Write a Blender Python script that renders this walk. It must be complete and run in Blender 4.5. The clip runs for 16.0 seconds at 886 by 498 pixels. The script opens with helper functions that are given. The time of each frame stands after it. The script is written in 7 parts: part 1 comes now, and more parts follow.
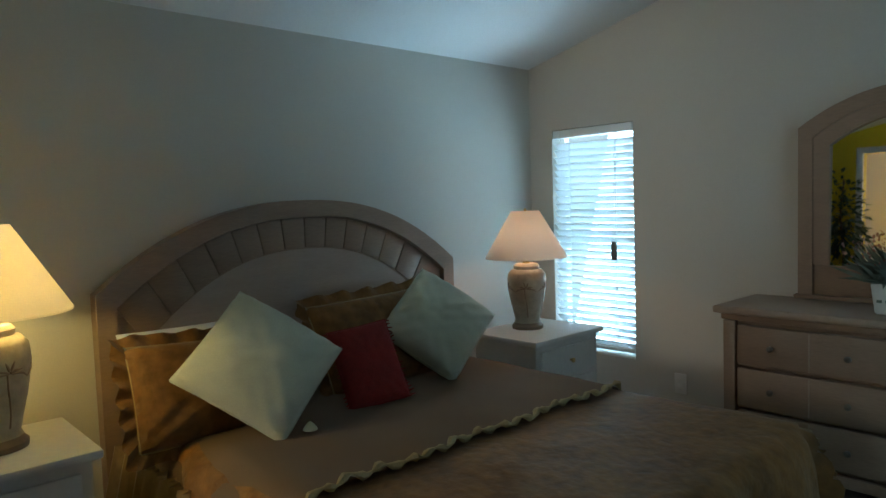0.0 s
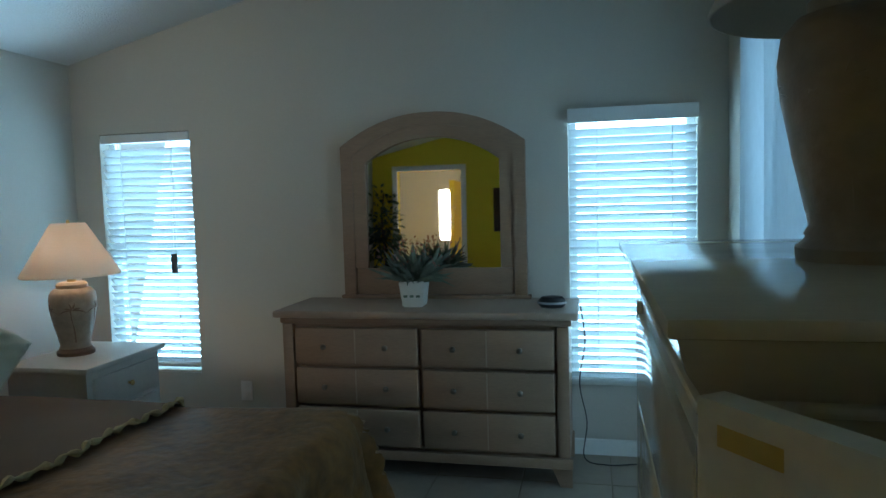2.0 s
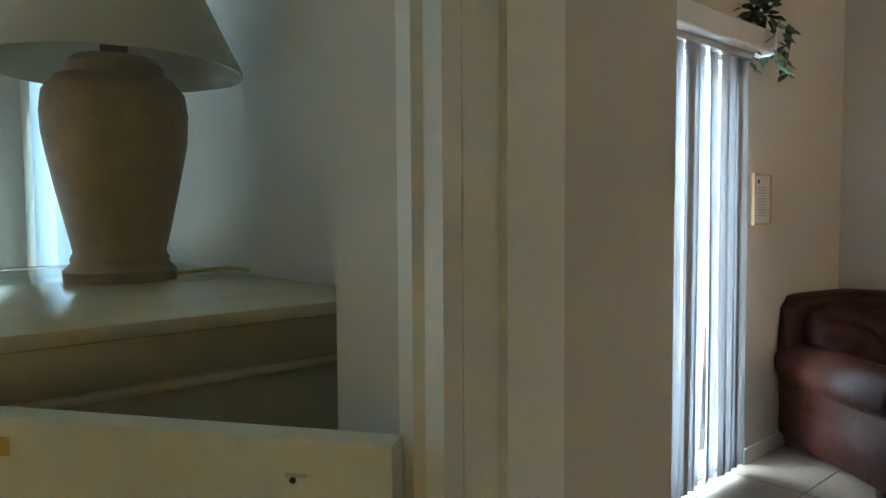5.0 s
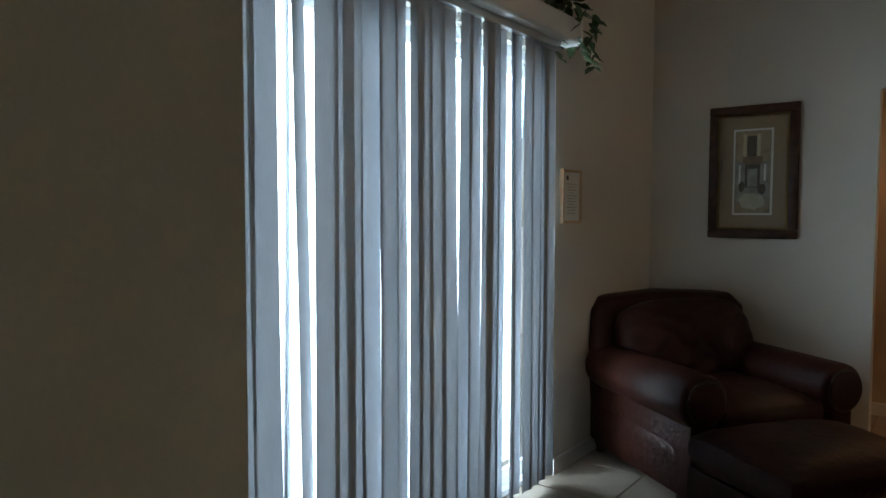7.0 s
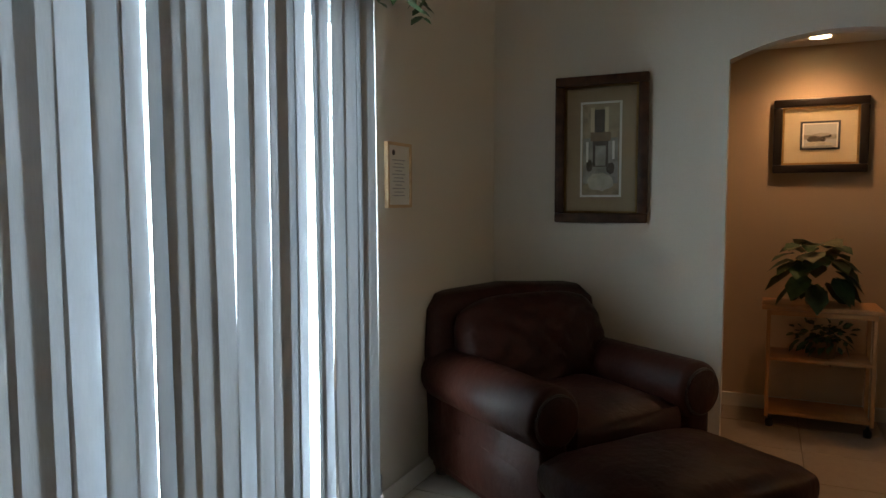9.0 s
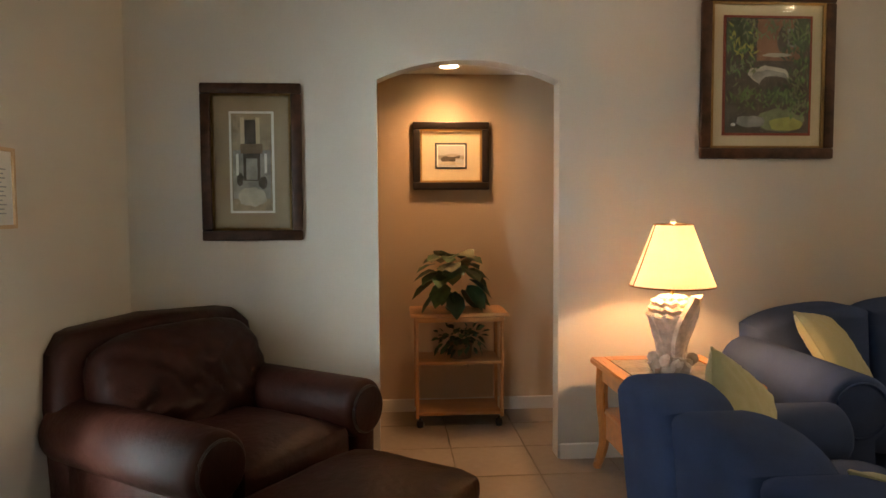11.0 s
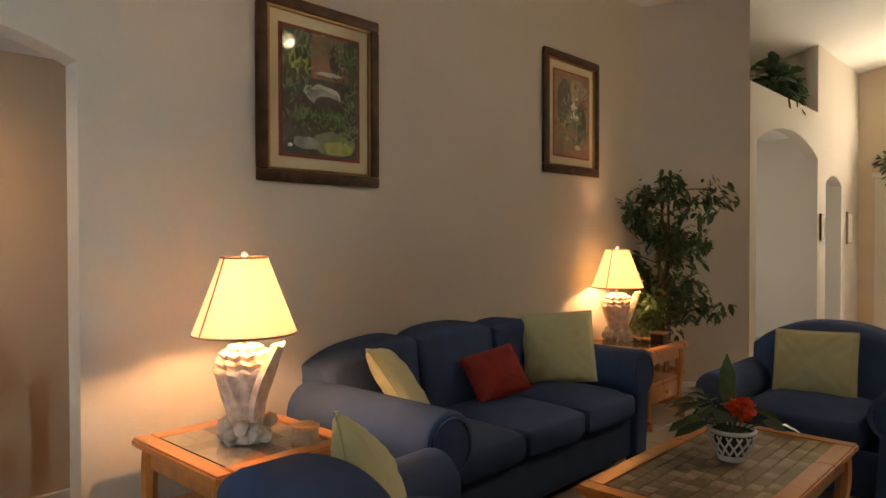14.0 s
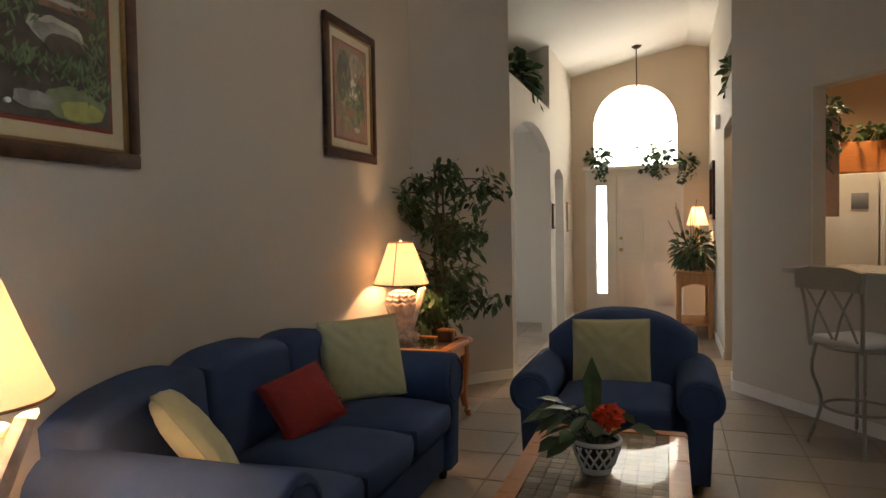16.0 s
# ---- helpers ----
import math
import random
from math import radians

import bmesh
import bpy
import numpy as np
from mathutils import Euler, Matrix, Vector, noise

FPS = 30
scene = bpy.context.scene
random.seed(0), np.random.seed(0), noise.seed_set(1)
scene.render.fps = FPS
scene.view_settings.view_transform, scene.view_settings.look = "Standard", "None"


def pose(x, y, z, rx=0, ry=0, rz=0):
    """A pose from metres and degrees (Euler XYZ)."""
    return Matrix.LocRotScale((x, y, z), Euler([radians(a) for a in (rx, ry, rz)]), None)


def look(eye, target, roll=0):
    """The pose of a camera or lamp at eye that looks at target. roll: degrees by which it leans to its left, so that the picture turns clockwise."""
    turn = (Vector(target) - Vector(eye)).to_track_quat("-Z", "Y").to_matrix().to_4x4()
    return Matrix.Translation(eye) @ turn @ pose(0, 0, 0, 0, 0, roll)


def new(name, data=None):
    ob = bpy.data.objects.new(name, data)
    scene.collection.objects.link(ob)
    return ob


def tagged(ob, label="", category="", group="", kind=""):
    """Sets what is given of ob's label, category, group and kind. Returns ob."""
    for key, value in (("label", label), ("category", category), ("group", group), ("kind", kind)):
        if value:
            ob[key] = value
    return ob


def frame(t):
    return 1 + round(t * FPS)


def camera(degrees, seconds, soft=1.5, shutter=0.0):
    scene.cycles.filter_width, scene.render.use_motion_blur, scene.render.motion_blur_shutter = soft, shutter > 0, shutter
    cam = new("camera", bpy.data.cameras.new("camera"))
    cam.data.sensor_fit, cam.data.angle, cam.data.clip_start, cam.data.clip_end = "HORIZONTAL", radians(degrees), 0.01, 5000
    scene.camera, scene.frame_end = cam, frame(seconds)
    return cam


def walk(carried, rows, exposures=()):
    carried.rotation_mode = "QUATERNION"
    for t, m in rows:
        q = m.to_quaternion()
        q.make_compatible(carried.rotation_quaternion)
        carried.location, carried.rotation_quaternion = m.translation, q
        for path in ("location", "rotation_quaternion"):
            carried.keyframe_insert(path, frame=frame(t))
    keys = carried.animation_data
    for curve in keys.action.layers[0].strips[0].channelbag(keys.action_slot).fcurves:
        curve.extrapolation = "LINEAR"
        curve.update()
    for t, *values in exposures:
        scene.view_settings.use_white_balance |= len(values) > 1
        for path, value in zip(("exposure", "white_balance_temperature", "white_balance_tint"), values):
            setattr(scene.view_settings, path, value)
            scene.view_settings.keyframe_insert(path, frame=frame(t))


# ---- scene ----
cam = camera(66.1, 16.0, soft=1.5)
PATH = [
    (0, (1.343, 0.825, 1.355), (-0.128, 2.174, 1.219), -1.9),
    (0.5, (1.396, 0.84, 1.349), (0.169, 2.414, 1.214), -1.3),
    (1, (1.372, 0.827, 1.349), (0.439, 2.591, 1.217), -1.2),
    (1.5, (1.386, 0.839, 1.35), (0.726, 2.723, 1.215), -1.4),
    (2, (1.403, 0.826, 1.353), (0.974, 2.774, 1.211), -1.6),
    (2.5, (1.422, 0.789, 1.356), (1.287, 2.779, 1.209), -1.5),
    (3, (1.449, 0.754, 1.359), (1.627, 2.741, 1.217), -1.1),
    (3.5, (1.468, 0.72, 1.362), (1.972, 2.651, 1.228), -0.8),
    (4, (1.466, 0.692, 1.363), (2.271, 2.518, 1.237), -0.6),
    (4.5, (1.442, 0.656, 1.369), (2.516, 2.339, 1.25), -0.7),
    (5, (1.438, 0.627, 1.369), (2.743, 2.138, 1.258), -0.4),
    (5.2, (1.451, 0.623, 1.367), (2.822, 2.076, 1.26), -0.2),
    (7.5, (2.114, 0.702, 1.305), (3.73, 1.875, 1.189), 0.2),
    (7.8, (2.216, 0.729, 1.29), (3.857, 1.865, 1.166), 0.2),
    (8.2, (2.37, 0.766, 1.298), (4.054, 1.837, 1.162), -0.1),
    (10.3, (2.712, 0.975, 1.333), (4.692, 1.237, 1.215), 0.3),
    (10.5, (2.719, 0.959, 1.324), (4.711, 1.107, 1.212), 0.2),
    (11, (2.773, 0.98, 1.339), (4.764, 0.83, 1.224), -0.3),
    (11.5, (2.891, 0.957, 1.329), (4.851, 0.572, 1.227), -0.1),
    (12, (2.971, 0.936, 1.333), (4.898, 0.409, 1.243), 0.2),
    (12.5, (3.096, 0.985, 1.326), (4.938, 0.208, 1.257), 0.5),
    (13, (3.214, 1.081, 1.338), (4.868, -0.042, 1.299), 0.1),
    (13.5, (3.355, 1.085, 1.329), (4.839, -0.255, 1.305), -0.0),
    (14, (3.553, 1.04, 1.338), (4.918, -0.422, 1.305), -0.1),
    (14.5, (3.761, 1.028, 1.346), (4.954, -0.577, 1.295), 0.1),
    (15, (3.973, 1.018, 1.364), (4.936, -0.733, 1.293), -0.1),
    (15.5, (4.157, 0.91, 1.352), (4.943, -0.926, 1.254), -0.5),
    (16, (4.316, 0.781, 1.363), (4.95, -1.115, 1.294), -1.0),
]
EXPOSURES = [
    (0, -0.15, 6000, 10), (1, 0.1, 6000, 10), (2, -0.25, 5500, 6), (2.5, -0.2, 5550, 6), (3, 0.2, 6000, 8), (3.5, 0.45, 6250, 9), (4, 0.65, 6300, 9),
    (4.5, 0.85, 6300, 9), (5, 1.2, 6400, 9), (5.2, 1.2, 6400, 9), (7.2, -0.3, 6300, 8), (8.2, -0.35, 6400, 8), (10.3, 1.1, 7500, 12), (10.6, 1.1, 7500, 12),
    (11, 1.2, 7500, 12), (11.5, 1.2, 7500, 12), (13, 1.25, 7400, 12), (14.5, 1.1, 7150, 12), (15, 1.1, 6800, 11), (16, 0.9, 6250, 10),
]
walk(cam, [(t, look(e, g, r)) for t, e, g, r in PATH], EXPOSURES)

# ---- daylight and lamps ----
world = bpy.data.worlds.new("sky")
world.use_nodes = True
scene.world = world
wn = world.node_tree.nodes
sky = wn.new("ShaderNodeTexSky")
sky.sky_type = "NISHITA"
sky.sun_disc = False
sky.sun_elevation = radians(48)
sky.sun_rotation = radians(150)
wn["Background"].inputs[1].default_value = 0.12
world.node_tree.links.new(sky.outputs[0], wn["Background"].inputs[0])
sun = new("sun", bpy.data.lights.new("sun", "SUN"))
sun.data.energy, sun.data.angle, sun.data.color = 3.0, radians(0.5), (1.0, 0.94, 0.85)
sun.matrix_world = look((6.0, -14.0, 12.0), (4.5, -6.0, 0.0))


def window_light(name, eye, target, w, h, watts, color):
    """Sky light that stands in the opening of a window."""
    lamp = new(name, bpy.data.lights.new(name, "AREA"))
    lamp.data.shape, lamp.data.size, lamp.data.size_y = "RECTANGLE", w, h
    lamp.data.energy, lamp.data.color = watts, color
    lamp.matrix_world = look(eye, target)
    return lamp


def bulb(name, place, watts, color=(1.0, 0.54, 0.26), radius=0.035):
    lamp = new(name, bpy.data.lights.new(name, "POINT"))
    lamp.data.energy, lamp.data.color, lamp.data.shadow_soft_size = watts, color, radius
    lamp.location = place
    return lamp


SKYBLUE = (0.49, 0.81, 1.0)
window_light("window_light_bed_a", (-1.17, 4.90, 1.00), (-1.17, 3.88, 1.34), 0.75, 1.75, 68, SKYBLUE)
window_light("window_light_bed_b", (1.60, 4.90, 1.00), (1.60, 3.88, 1.30), 0.8, 1.75, 57, SKYBLUE)
window_light("window_light_bed_door", (2.34, 3.25, 1.05), (0, 3.45, 1.05), 1.05, 2.0, 20, SKYBLUE)
window_light("window_light_patio", (3.853, 2.52, 1.08), (3.853, 0, 1.0), 2.3, 2.1, 215, (0.70, 0.87, 1.0)).data.spread = radians(130)
window_light("window_light_fanlight", (4.785, -9.34, 2.72), (4.785, 0, 2.2), 1.2, 1.2, 34, (1.0, 0.86, 0.66))
window_light("window_light_sidelight", (5.24, -9.34, 1.12), (5.24, 0, 1.0), 0.16, 1.55, 11, (1.0, 0.95, 0.88))
window_light("window_light_bath", (-1.05, -4.28, 1.45), (-1.05, 0, 1.3), 0.5, 0.9, 82, (1.0, 0.88, 0.70))
# fill added at an unseen opening to brighten side room and hall
window_light("side_room_fill", (8.42, -6.3, 1.3), (5, -6.3, 0.8), 1.4, 1.6, 14, (1.0, 0.95, 0.88))

# ---- materials ----
def material(name, color, rough=0.6, metal=0.0, vary=0.12, grain=40.0, blotch=3.0, bump=0.15, stretch=(1, 1, 1),
             sheen=0.0, coat=0.0, translucent=0.0, glow=None, trans=0.0, random_tint=0.0, depth=0.004, spec=0.5):
    """A surface with variation at two scales (blotches and grain) and fine relief."""
    m = bpy.data.materials.new(name)
    m.use_nodes = True
    nt = m.node_tree
    n, l = nt.nodes, nt.links
    bsdf = n["Principled BSDF"]
    tc, mp = n.new("ShaderNodeTexCoord"), n.new("ShaderNodeMapping")
    mp.inputs["Scale"].default_value = stretch
    l.new(tc.outputs["Object"], mp.inputs[0])
    big, fine = n.new("ShaderNodeTexNoise"), n.new("ShaderNodeTexNoise")
    big.inputs["Scale"].default_value, fine.inputs["Scale"].default_value = blotch, grain
    big.inputs["Detail"].default_value, fine.inputs["Detail"].default_value = 3, 4
    for t in (big, fine):
        l.new(mp.outputs[0], t.inputs["Vector"])
    add = n.new("ShaderNodeMath")
    add.operation = "ADD"
    l.new(big.outputs[0], add.inputs[0])
    l.new(fine.outputs[0], add.inputs[1])
    ramp = n.new("ShaderNodeMapRange")
    ramp.inputs[1].default_value, ramp.inputs[2].default_value = 0.6, 1.4
    ramp.inputs[3].default_value, ramp.inputs[4].default_value = 1 - vary, 1 + vary
    l.new(add.outputs[0], ramp.inputs[0])
    last = ramp.outputs[0]
    if random_tint:
        info, rr, mul0 = n.new("ShaderNodeObjectInfo"), n.new("ShaderNodeMapRange"), n.new("ShaderNodeMath")
        rr.inputs[3].default_value, rr.inputs[4].default_value = 1 - random_tint, 1 + random_tint
        l.new(info.outputs["Random"], rr.inputs[0])
        mul0.operation = "MULTIPLY"
        l.new(rr.outputs[0], mul0.inputs[0])
        l.new(last, mul0.inputs[1])
        last = mul0.outputs[0]
    mul = n.new("ShaderNodeVectorMath")
    mul.operation = "SCALE"
    mul.inputs[0].default_value = color
    l.new(last, mul.inputs["Scale"])
    l.new(mul.outputs[0], bsdf.inputs["Base Color"])
    rm = n.new("ShaderNodeMapRange")
    rm.inputs[3].default_value, rm.inputs[4].default_value = max(rough - 0.08, 0.02), min(rough + 0.08, 1)
    l.new(big.outputs[0], rm.inputs[0])
    l.new(rm.outputs[0], bsdf.inputs["Roughness"])
    bsdf.inputs["Metallic"].default_value = metal
    bsdf.inputs["Specular IOR Level"].default_value = spec
    bsdf.inputs["Sheen Weight"].default_value = sheen
    bsdf.inputs["Coat Weight"].default_value = coat
    bsdf.inputs["Transmission Weight"].default_value = trans
    if bump:
        b = n.new("ShaderNodeBump")
        b.inputs["Strength"].default_value, b.inputs["Distance"].default_value = bump, depth
        l.new(fine.outputs[0], b.inputs["Height"])
        l.new(b.outputs[0], bsdf.inputs["Normal"])
    if glow:
        bsdf.inputs["Emission Color"].default_value = (*glow[:3], 1)
        bsdf.inputs["Emission Strength"].default_value = glow[3]
    if translucent:
        tr, mix = n.new("ShaderNodeBsdfTranslucent"), n.new("ShaderNodeMixShader")
        l.new(mul.outputs[0], tr.inputs[0])
        mix.inputs[0].default_value = translucent
        l.new(bsdf.outputs[0], mix.inputs[1])
        l.new(tr.outputs[0], mix.inputs[2])
        l.new(mix.outputs[0], n["Material Output"].inputs[0])
    return m


M = {}
def mk(key, *a, **k):
    M[key] = material(key, *a, **k)

mk("wall_cream", (0.56, 0.52, 0.45), 0.85, vary=0.04, grain=160, blotch=1.2, bump=0.25, depth=0.002)
mk("wall_yellow", (0.78, 0.58, 0.02), 0.8, vary=0.05, grain=160, blotch=1.2, bump=0.25, depth=0.002)
# wall cream with the alcove downlight's warm tone put into the colour
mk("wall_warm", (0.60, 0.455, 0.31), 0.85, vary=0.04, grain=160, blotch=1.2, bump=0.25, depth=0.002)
mk("wall_hall", (0.66, 0.55, 0.42), 0.85, vary=0.04, grain=160, blotch=1.2, bump=0.25, depth=0.002)
mk("ceiling_white", (0.74, 0.73, 0.70), 0.9, vary=0.05, grain=90, blotch=1.5, bump=0.6, depth=0.006)
mk("trim_white", (0.74, 0.72, 0.67), 0.45, vary=0.04, grain=60, bump=0.05)
mk("door_white", (0.72, 0.68, 0.62), 0.42, vary=0.04, grain=60, bump=0.05)
mk("cream_paint", (0.68, 0.62, 0.47), 0.45, vary=0.07, grain=50, blotch=4, bump=0.08)
mk("tile", (0.285, 0.235, 0.185), 0.40, vary=0.12, grain=22, blotch=3, bump=0.1, random_tint=0.07)
mk("grout", (0.26, 0.215, 0.17), 0.9, vary=0.15, grain=80)
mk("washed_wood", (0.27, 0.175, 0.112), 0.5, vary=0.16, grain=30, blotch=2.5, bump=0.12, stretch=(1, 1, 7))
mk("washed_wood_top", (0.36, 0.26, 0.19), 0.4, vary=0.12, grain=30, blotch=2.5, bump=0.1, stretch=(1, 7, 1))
mk("washed_wood_pale", (0.40, 0.30, 0.235), 0.55, vary=0.10, grain=30, blotch=2.5, bump=0.08, stretch=(1, 1, 7))
mk("white_wood", (0.66, 0.64, 0.58), 0.4, vary=0.06, grain=40, bump=0.06)
mk("chest_cream", (0.58, 0.50, 0.35), 0.13, vary=0.07, grain=35, blotch=2, bump=0.06, stretch=(1, 5, 1))
mk("oak", (0.52, 0.20, 0.055), 0.3, vary=0.28, grain=26, blotch=3, bump=0.1, stretch=(1, 9, 1), coat=0.3)
mk("oak_plain", (0.50, 0.25, 0.10), 0.4, vary=0.22, grain=26, blotch=3, bump=0.1, stretch=(9, 1, 1))
mk("blue_fabric", (0.053, 0.082, 0.168), 0.95, vary=0.22, grain=420, blotch=6, bump=0.5, depth=0.003, spec=0.06)
mk("leather", (0.027, 0.0066, 0.0038), 0.47, vary=0.4, grain=26, blotch=5, bump=0.4, depth=0.010, spec=0.16)
mk("leather_seam", (0.018, 0.007, 0.005), 0.5, vary=0.2)
mk("sage_fabric", (0.46, 0.43, 0.23), 0.8, vary=0.06, grain=260, blotch=9, bump=0.4, sheen=0.2)
mk("sage_pale", (0.50, 0.51, 0.38), 0.7, vary=0.1, grain=200, blotch=8, bump=0.3, sheen=0.2)
mk("red_fabric", (0.22, 0.014, 0.010), 0.85, vary=0.3, grain=140, blotch=12, bump=0.6)
mk("bronze_fabric", (0.195, 0.094, 0.025), 0.55, vary=0.5, grain=22, blotch=5, bump=0.4, sheen=0.12, depth=0.014, spec=0.18)
mk("taupe_fabric", (0.150, 0.096, 0.056), 0.85, vary=0.16, grain=220, blotch=5, bump=0.3, sheen=0.03)
mk("gold_trim", (0.36, 0.28, 0.13), 0.7, vary=0.25, grain=120, bump=0.4)
mk("gold_satin", (0.30, 0.20, 0.075), 0.45, vary=0.3, grain=30, blotch=9, bump=0.3, sheen=0.4)
mk("white_linen", (0.75, 0.74, 0.72), 0.9, vary=0.05, grain=200, bump=0.3)
# one cream cloth twice: duller copy for the unlit lamp, brighter for lit ones
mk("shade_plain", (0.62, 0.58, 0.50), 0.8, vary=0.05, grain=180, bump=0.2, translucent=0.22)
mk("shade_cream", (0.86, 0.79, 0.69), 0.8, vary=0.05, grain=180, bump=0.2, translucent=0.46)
mk("shade_trim", (0.22, 0.12, 0.05), 0.7, vary=0.2)
mk("shell", (0.66, 0.52, 0.42), 0.55, vary=0.3, grain=28, blotch=14, bump=0.7, depth=0.01)
mk("shell_grey", (0.46, 0.40, 0.35), 0.6, vary=0.35, grain=30, blotch=18, bump=0.7, depth=0.01)
mk("ceramic_tan", (0.33, 0.24, 0.145), 0.5, vary=0.2, grain=30, blotch=9, bump=0.3, depth=0.006)
mk("ceramic_sand", (0.36, 0.29, 0.205), 0.5, vary=0.25, grain=30, blotch=9, bump=0.4, depth=0.006)
mk("ceramic_foot", (0.22, 0.14, 0.085), 0.5, vary=0.2)
mk("brass", (0.55, 0.38, 0.15), 0.3, metal=1.0, vary=0.1, bump=0.02)
mk("nickel", (0.24, 0.21, 0.18), 0.34, metal=1.0, vary=0.1, bump=0.02)
mk("dark_frame", (0.055, 0.022, 0.010), 0.45, vary=0.6, grain=18, blotch=9, bump=0.4, depth=0.008, spec=0.3)
mk("black_frame", (0.020, 0.013, 0.010), 0.35, vary=0.3, grain=30, bump=0.2, coat=0.2)
mk("gold_lip", (0.32, 0.19, 0.065), 0.4, metal=0.5, vary=0.3, grain=60)
mk("mat_cream", (0.55, 0.46, 0.31), 0.9, vary=0.05, grain=200)
mk("mat_tan", (0.30, 0.23, 0.15), 0.9, vary=0.12, grain=120)
mk("mat_red", (0.24, 0.05, 0.03), 0.9, vary=0.15, grain=120)
mk("pale_pine", (0.50, 0.34, 0.19), 0.5, vary=0.15, grain=40, bump=0.1)
mk("paper", (0.70, 0.69, 0.64), 0.9, vary=0.03, grain=80)
mk("ink", (0.05, 0.05, 0.055), 0.8, vary=0.1)
mk("slat_white", (0.80, 0.82, 0.82), 0.5, vary=0.03, grain=60, bump=0.05, translucent=0.20)
mk("vane", (0.40, 0.425, 0.46), 0.55, vary=0.05, grain=140, blotch=3, bump=0.15, translucent=0.026, stretch=(1, 1, 0.2))
# paler, more translucent copy of the vane cloth, daylight put into its colour
mk("vane_sheer", (0.62, 0.68, 0.72), 0.55, vary=0.05, grain=140, blotch=3, bump=0.15, translucent=0.45, stretch=(1, 1, 0.2))
mk("rail_white", (0.76, 0.76, 0.74), 0.4, vary=0.03, bump=0.03)
mk("leaf_dark", (0.040, 0.076, 0.030), 0.42, vary=0.4, grain=30, blotch=7, bump=0.2, translucent=0.12)
mk("leaf_mid", (0.070, 0.125, 0.048), 0.42, vary=0.4, grain=30, blotch=7, bump=0.2, translucent=0.15)
mk("leaf_grey", (0.16, 0.20, 0.15), 0.6, vary=0.3, grain=30, blotch=7, bump=0.2, translucent=0.1)
mk("leaf_pale", (0.16, 0.16, 0.085), 0.5, vary=0.4, grain=20, blotch=10, bump=0.2, translucent=0.1)
mk("leaf_pink", (0.30, 0.16, 0.12), 0.7, vary=0.4, grain=30)
mk("bark", (0.11, 0.065, 0.038), 0.85, vary=0.35, grain=40, blotch=9, bump=0.6, depth=0.01)
mk("terracotta", (0.28, 0.11, 0.055), 0.8, vary=0.2, grain=40, bump=0.3)
mk("wicker", (0.22, 0.13, 0.065), 0.8, vary=0.4, grain=120, bump=0.6)
mk("white_ceramic", (0.78, 0.76, 0.72), 0.25, vary=0.04, grain=30, bump=0.05)
mk("flower_red", (0.75, 0.07, 0.012), 0.6, vary=0.25, grain=60, blotch=20)
mk("stone_dark", (0.055, 0.042, 0.034), 0.5, vary=0.4, grain=30, blotch=9, spec=0.2)
mk("stone_mid", (0.20, 0.14, 0.09), 0.5, vary=0.35, grain=30, blotch=9, spec=0.2)
mk("stone_pale", (0.36, 0.27, 0.19), 0.5, vary=0.3, grain=30, blotch=9, spec=0.2)
mk("black_plastic", (0.012, 0.012, 0.014), 0.35, vary=0.2, bump=0.05)
mk("grey_plastic", (0.30, 0.31, 0.32), 0.4, vary=0.1, bump=0.05)
mk("white_plastic", (0.74, 0.72, 0.68), 0.4, vary=0.03, bump=0.03)
mk("tape", (0.55, 0.37, 0.07), 0.5, vary=0.12, grain=60)
mk("yellow_cord", (0.42, 0.32, 0.06), 0.5, vary=0.1)
mk("stool_metal", (0.34, 0.33, 0.28), 0.5, vary=0.12, grain=50, bump=0.1)
mk("white_enamel", (0.74, 0.73, 0.70), 0.25, vary=0.03, bump=0.03)
mk("cabinet_orange", (0.46, 0.17, 0.045), 0.4, vary=0.2, grain=26, blotch=3, bump=0.1, stretch=(1, 1, 7))
mk("cabinet_rose", (0.50, 0.33, 0.25), 0.45, vary=0.12, grain=26, bump=0.1)
mk("counter", (0.42, 0.40, 0.36), 0.3, vary=0.2, grain=90, blotch=12, bump=0.05)
mk("concrete", (0.48, 0.46, 0.43), 0.9, vary=0.15, grain=20, blotch=1, bump=0.3)
mk("grey_wood", (0.16, 0.13, 0.11), 0.6, vary=0.2, grain=40)
mk("alu", (0.62, 0.63, 0.64), 0.4, metal=0.8, vary=0.05)
mk("lamp_glow", (0.9, 0.85, 0.7), 0.5, vary=0.0, glow=(1.0, 0.72, 0.40, 14.0), bump=0)
mk("brown_plush", (0.30, 0.20, 0.12), 0.9, vary=0.3, grain=90, blotch=10, bump=0.5, sheen=0.3)
mk("art_grey", (0.27, 0.26, 0.23), 0.7, vary=0.45, grain=9, blotch=22)
mk("art_sepia", (0.30, 0.24, 0.16), 0.7, vary=0.4, grain=14, blotch=26)
mk("art_green", (0.060, 0.085, 0.045), 0.6, vary=0.6, grain=16, blotch=30)
mk("art_dark", (0.075, 0.06, 0.045), 0.6, vary=0.5, grain=16, blotch=30)
mk("art_path", (0.46, 0.42, 0.34), 0.6, vary=0.3, grain=16, blotch=20)
mk("art_rust", (0.25, 0.125, 0.075), 0.6, vary=0.4, grain=16, blotch=20)
mk("art_moss", (0.34, 0.34, 0.09), 0.6, vary=0.3, grain=16, blotch=20)
mk("art_leaf", (0.12, 0.19, 0.07), 0.6, vary=0.5, grain=16, blotch=30)
mk("art_frond", (0.17, 0.19, 0.10), 0.6, vary=0.4, grain=16, blotch=30)
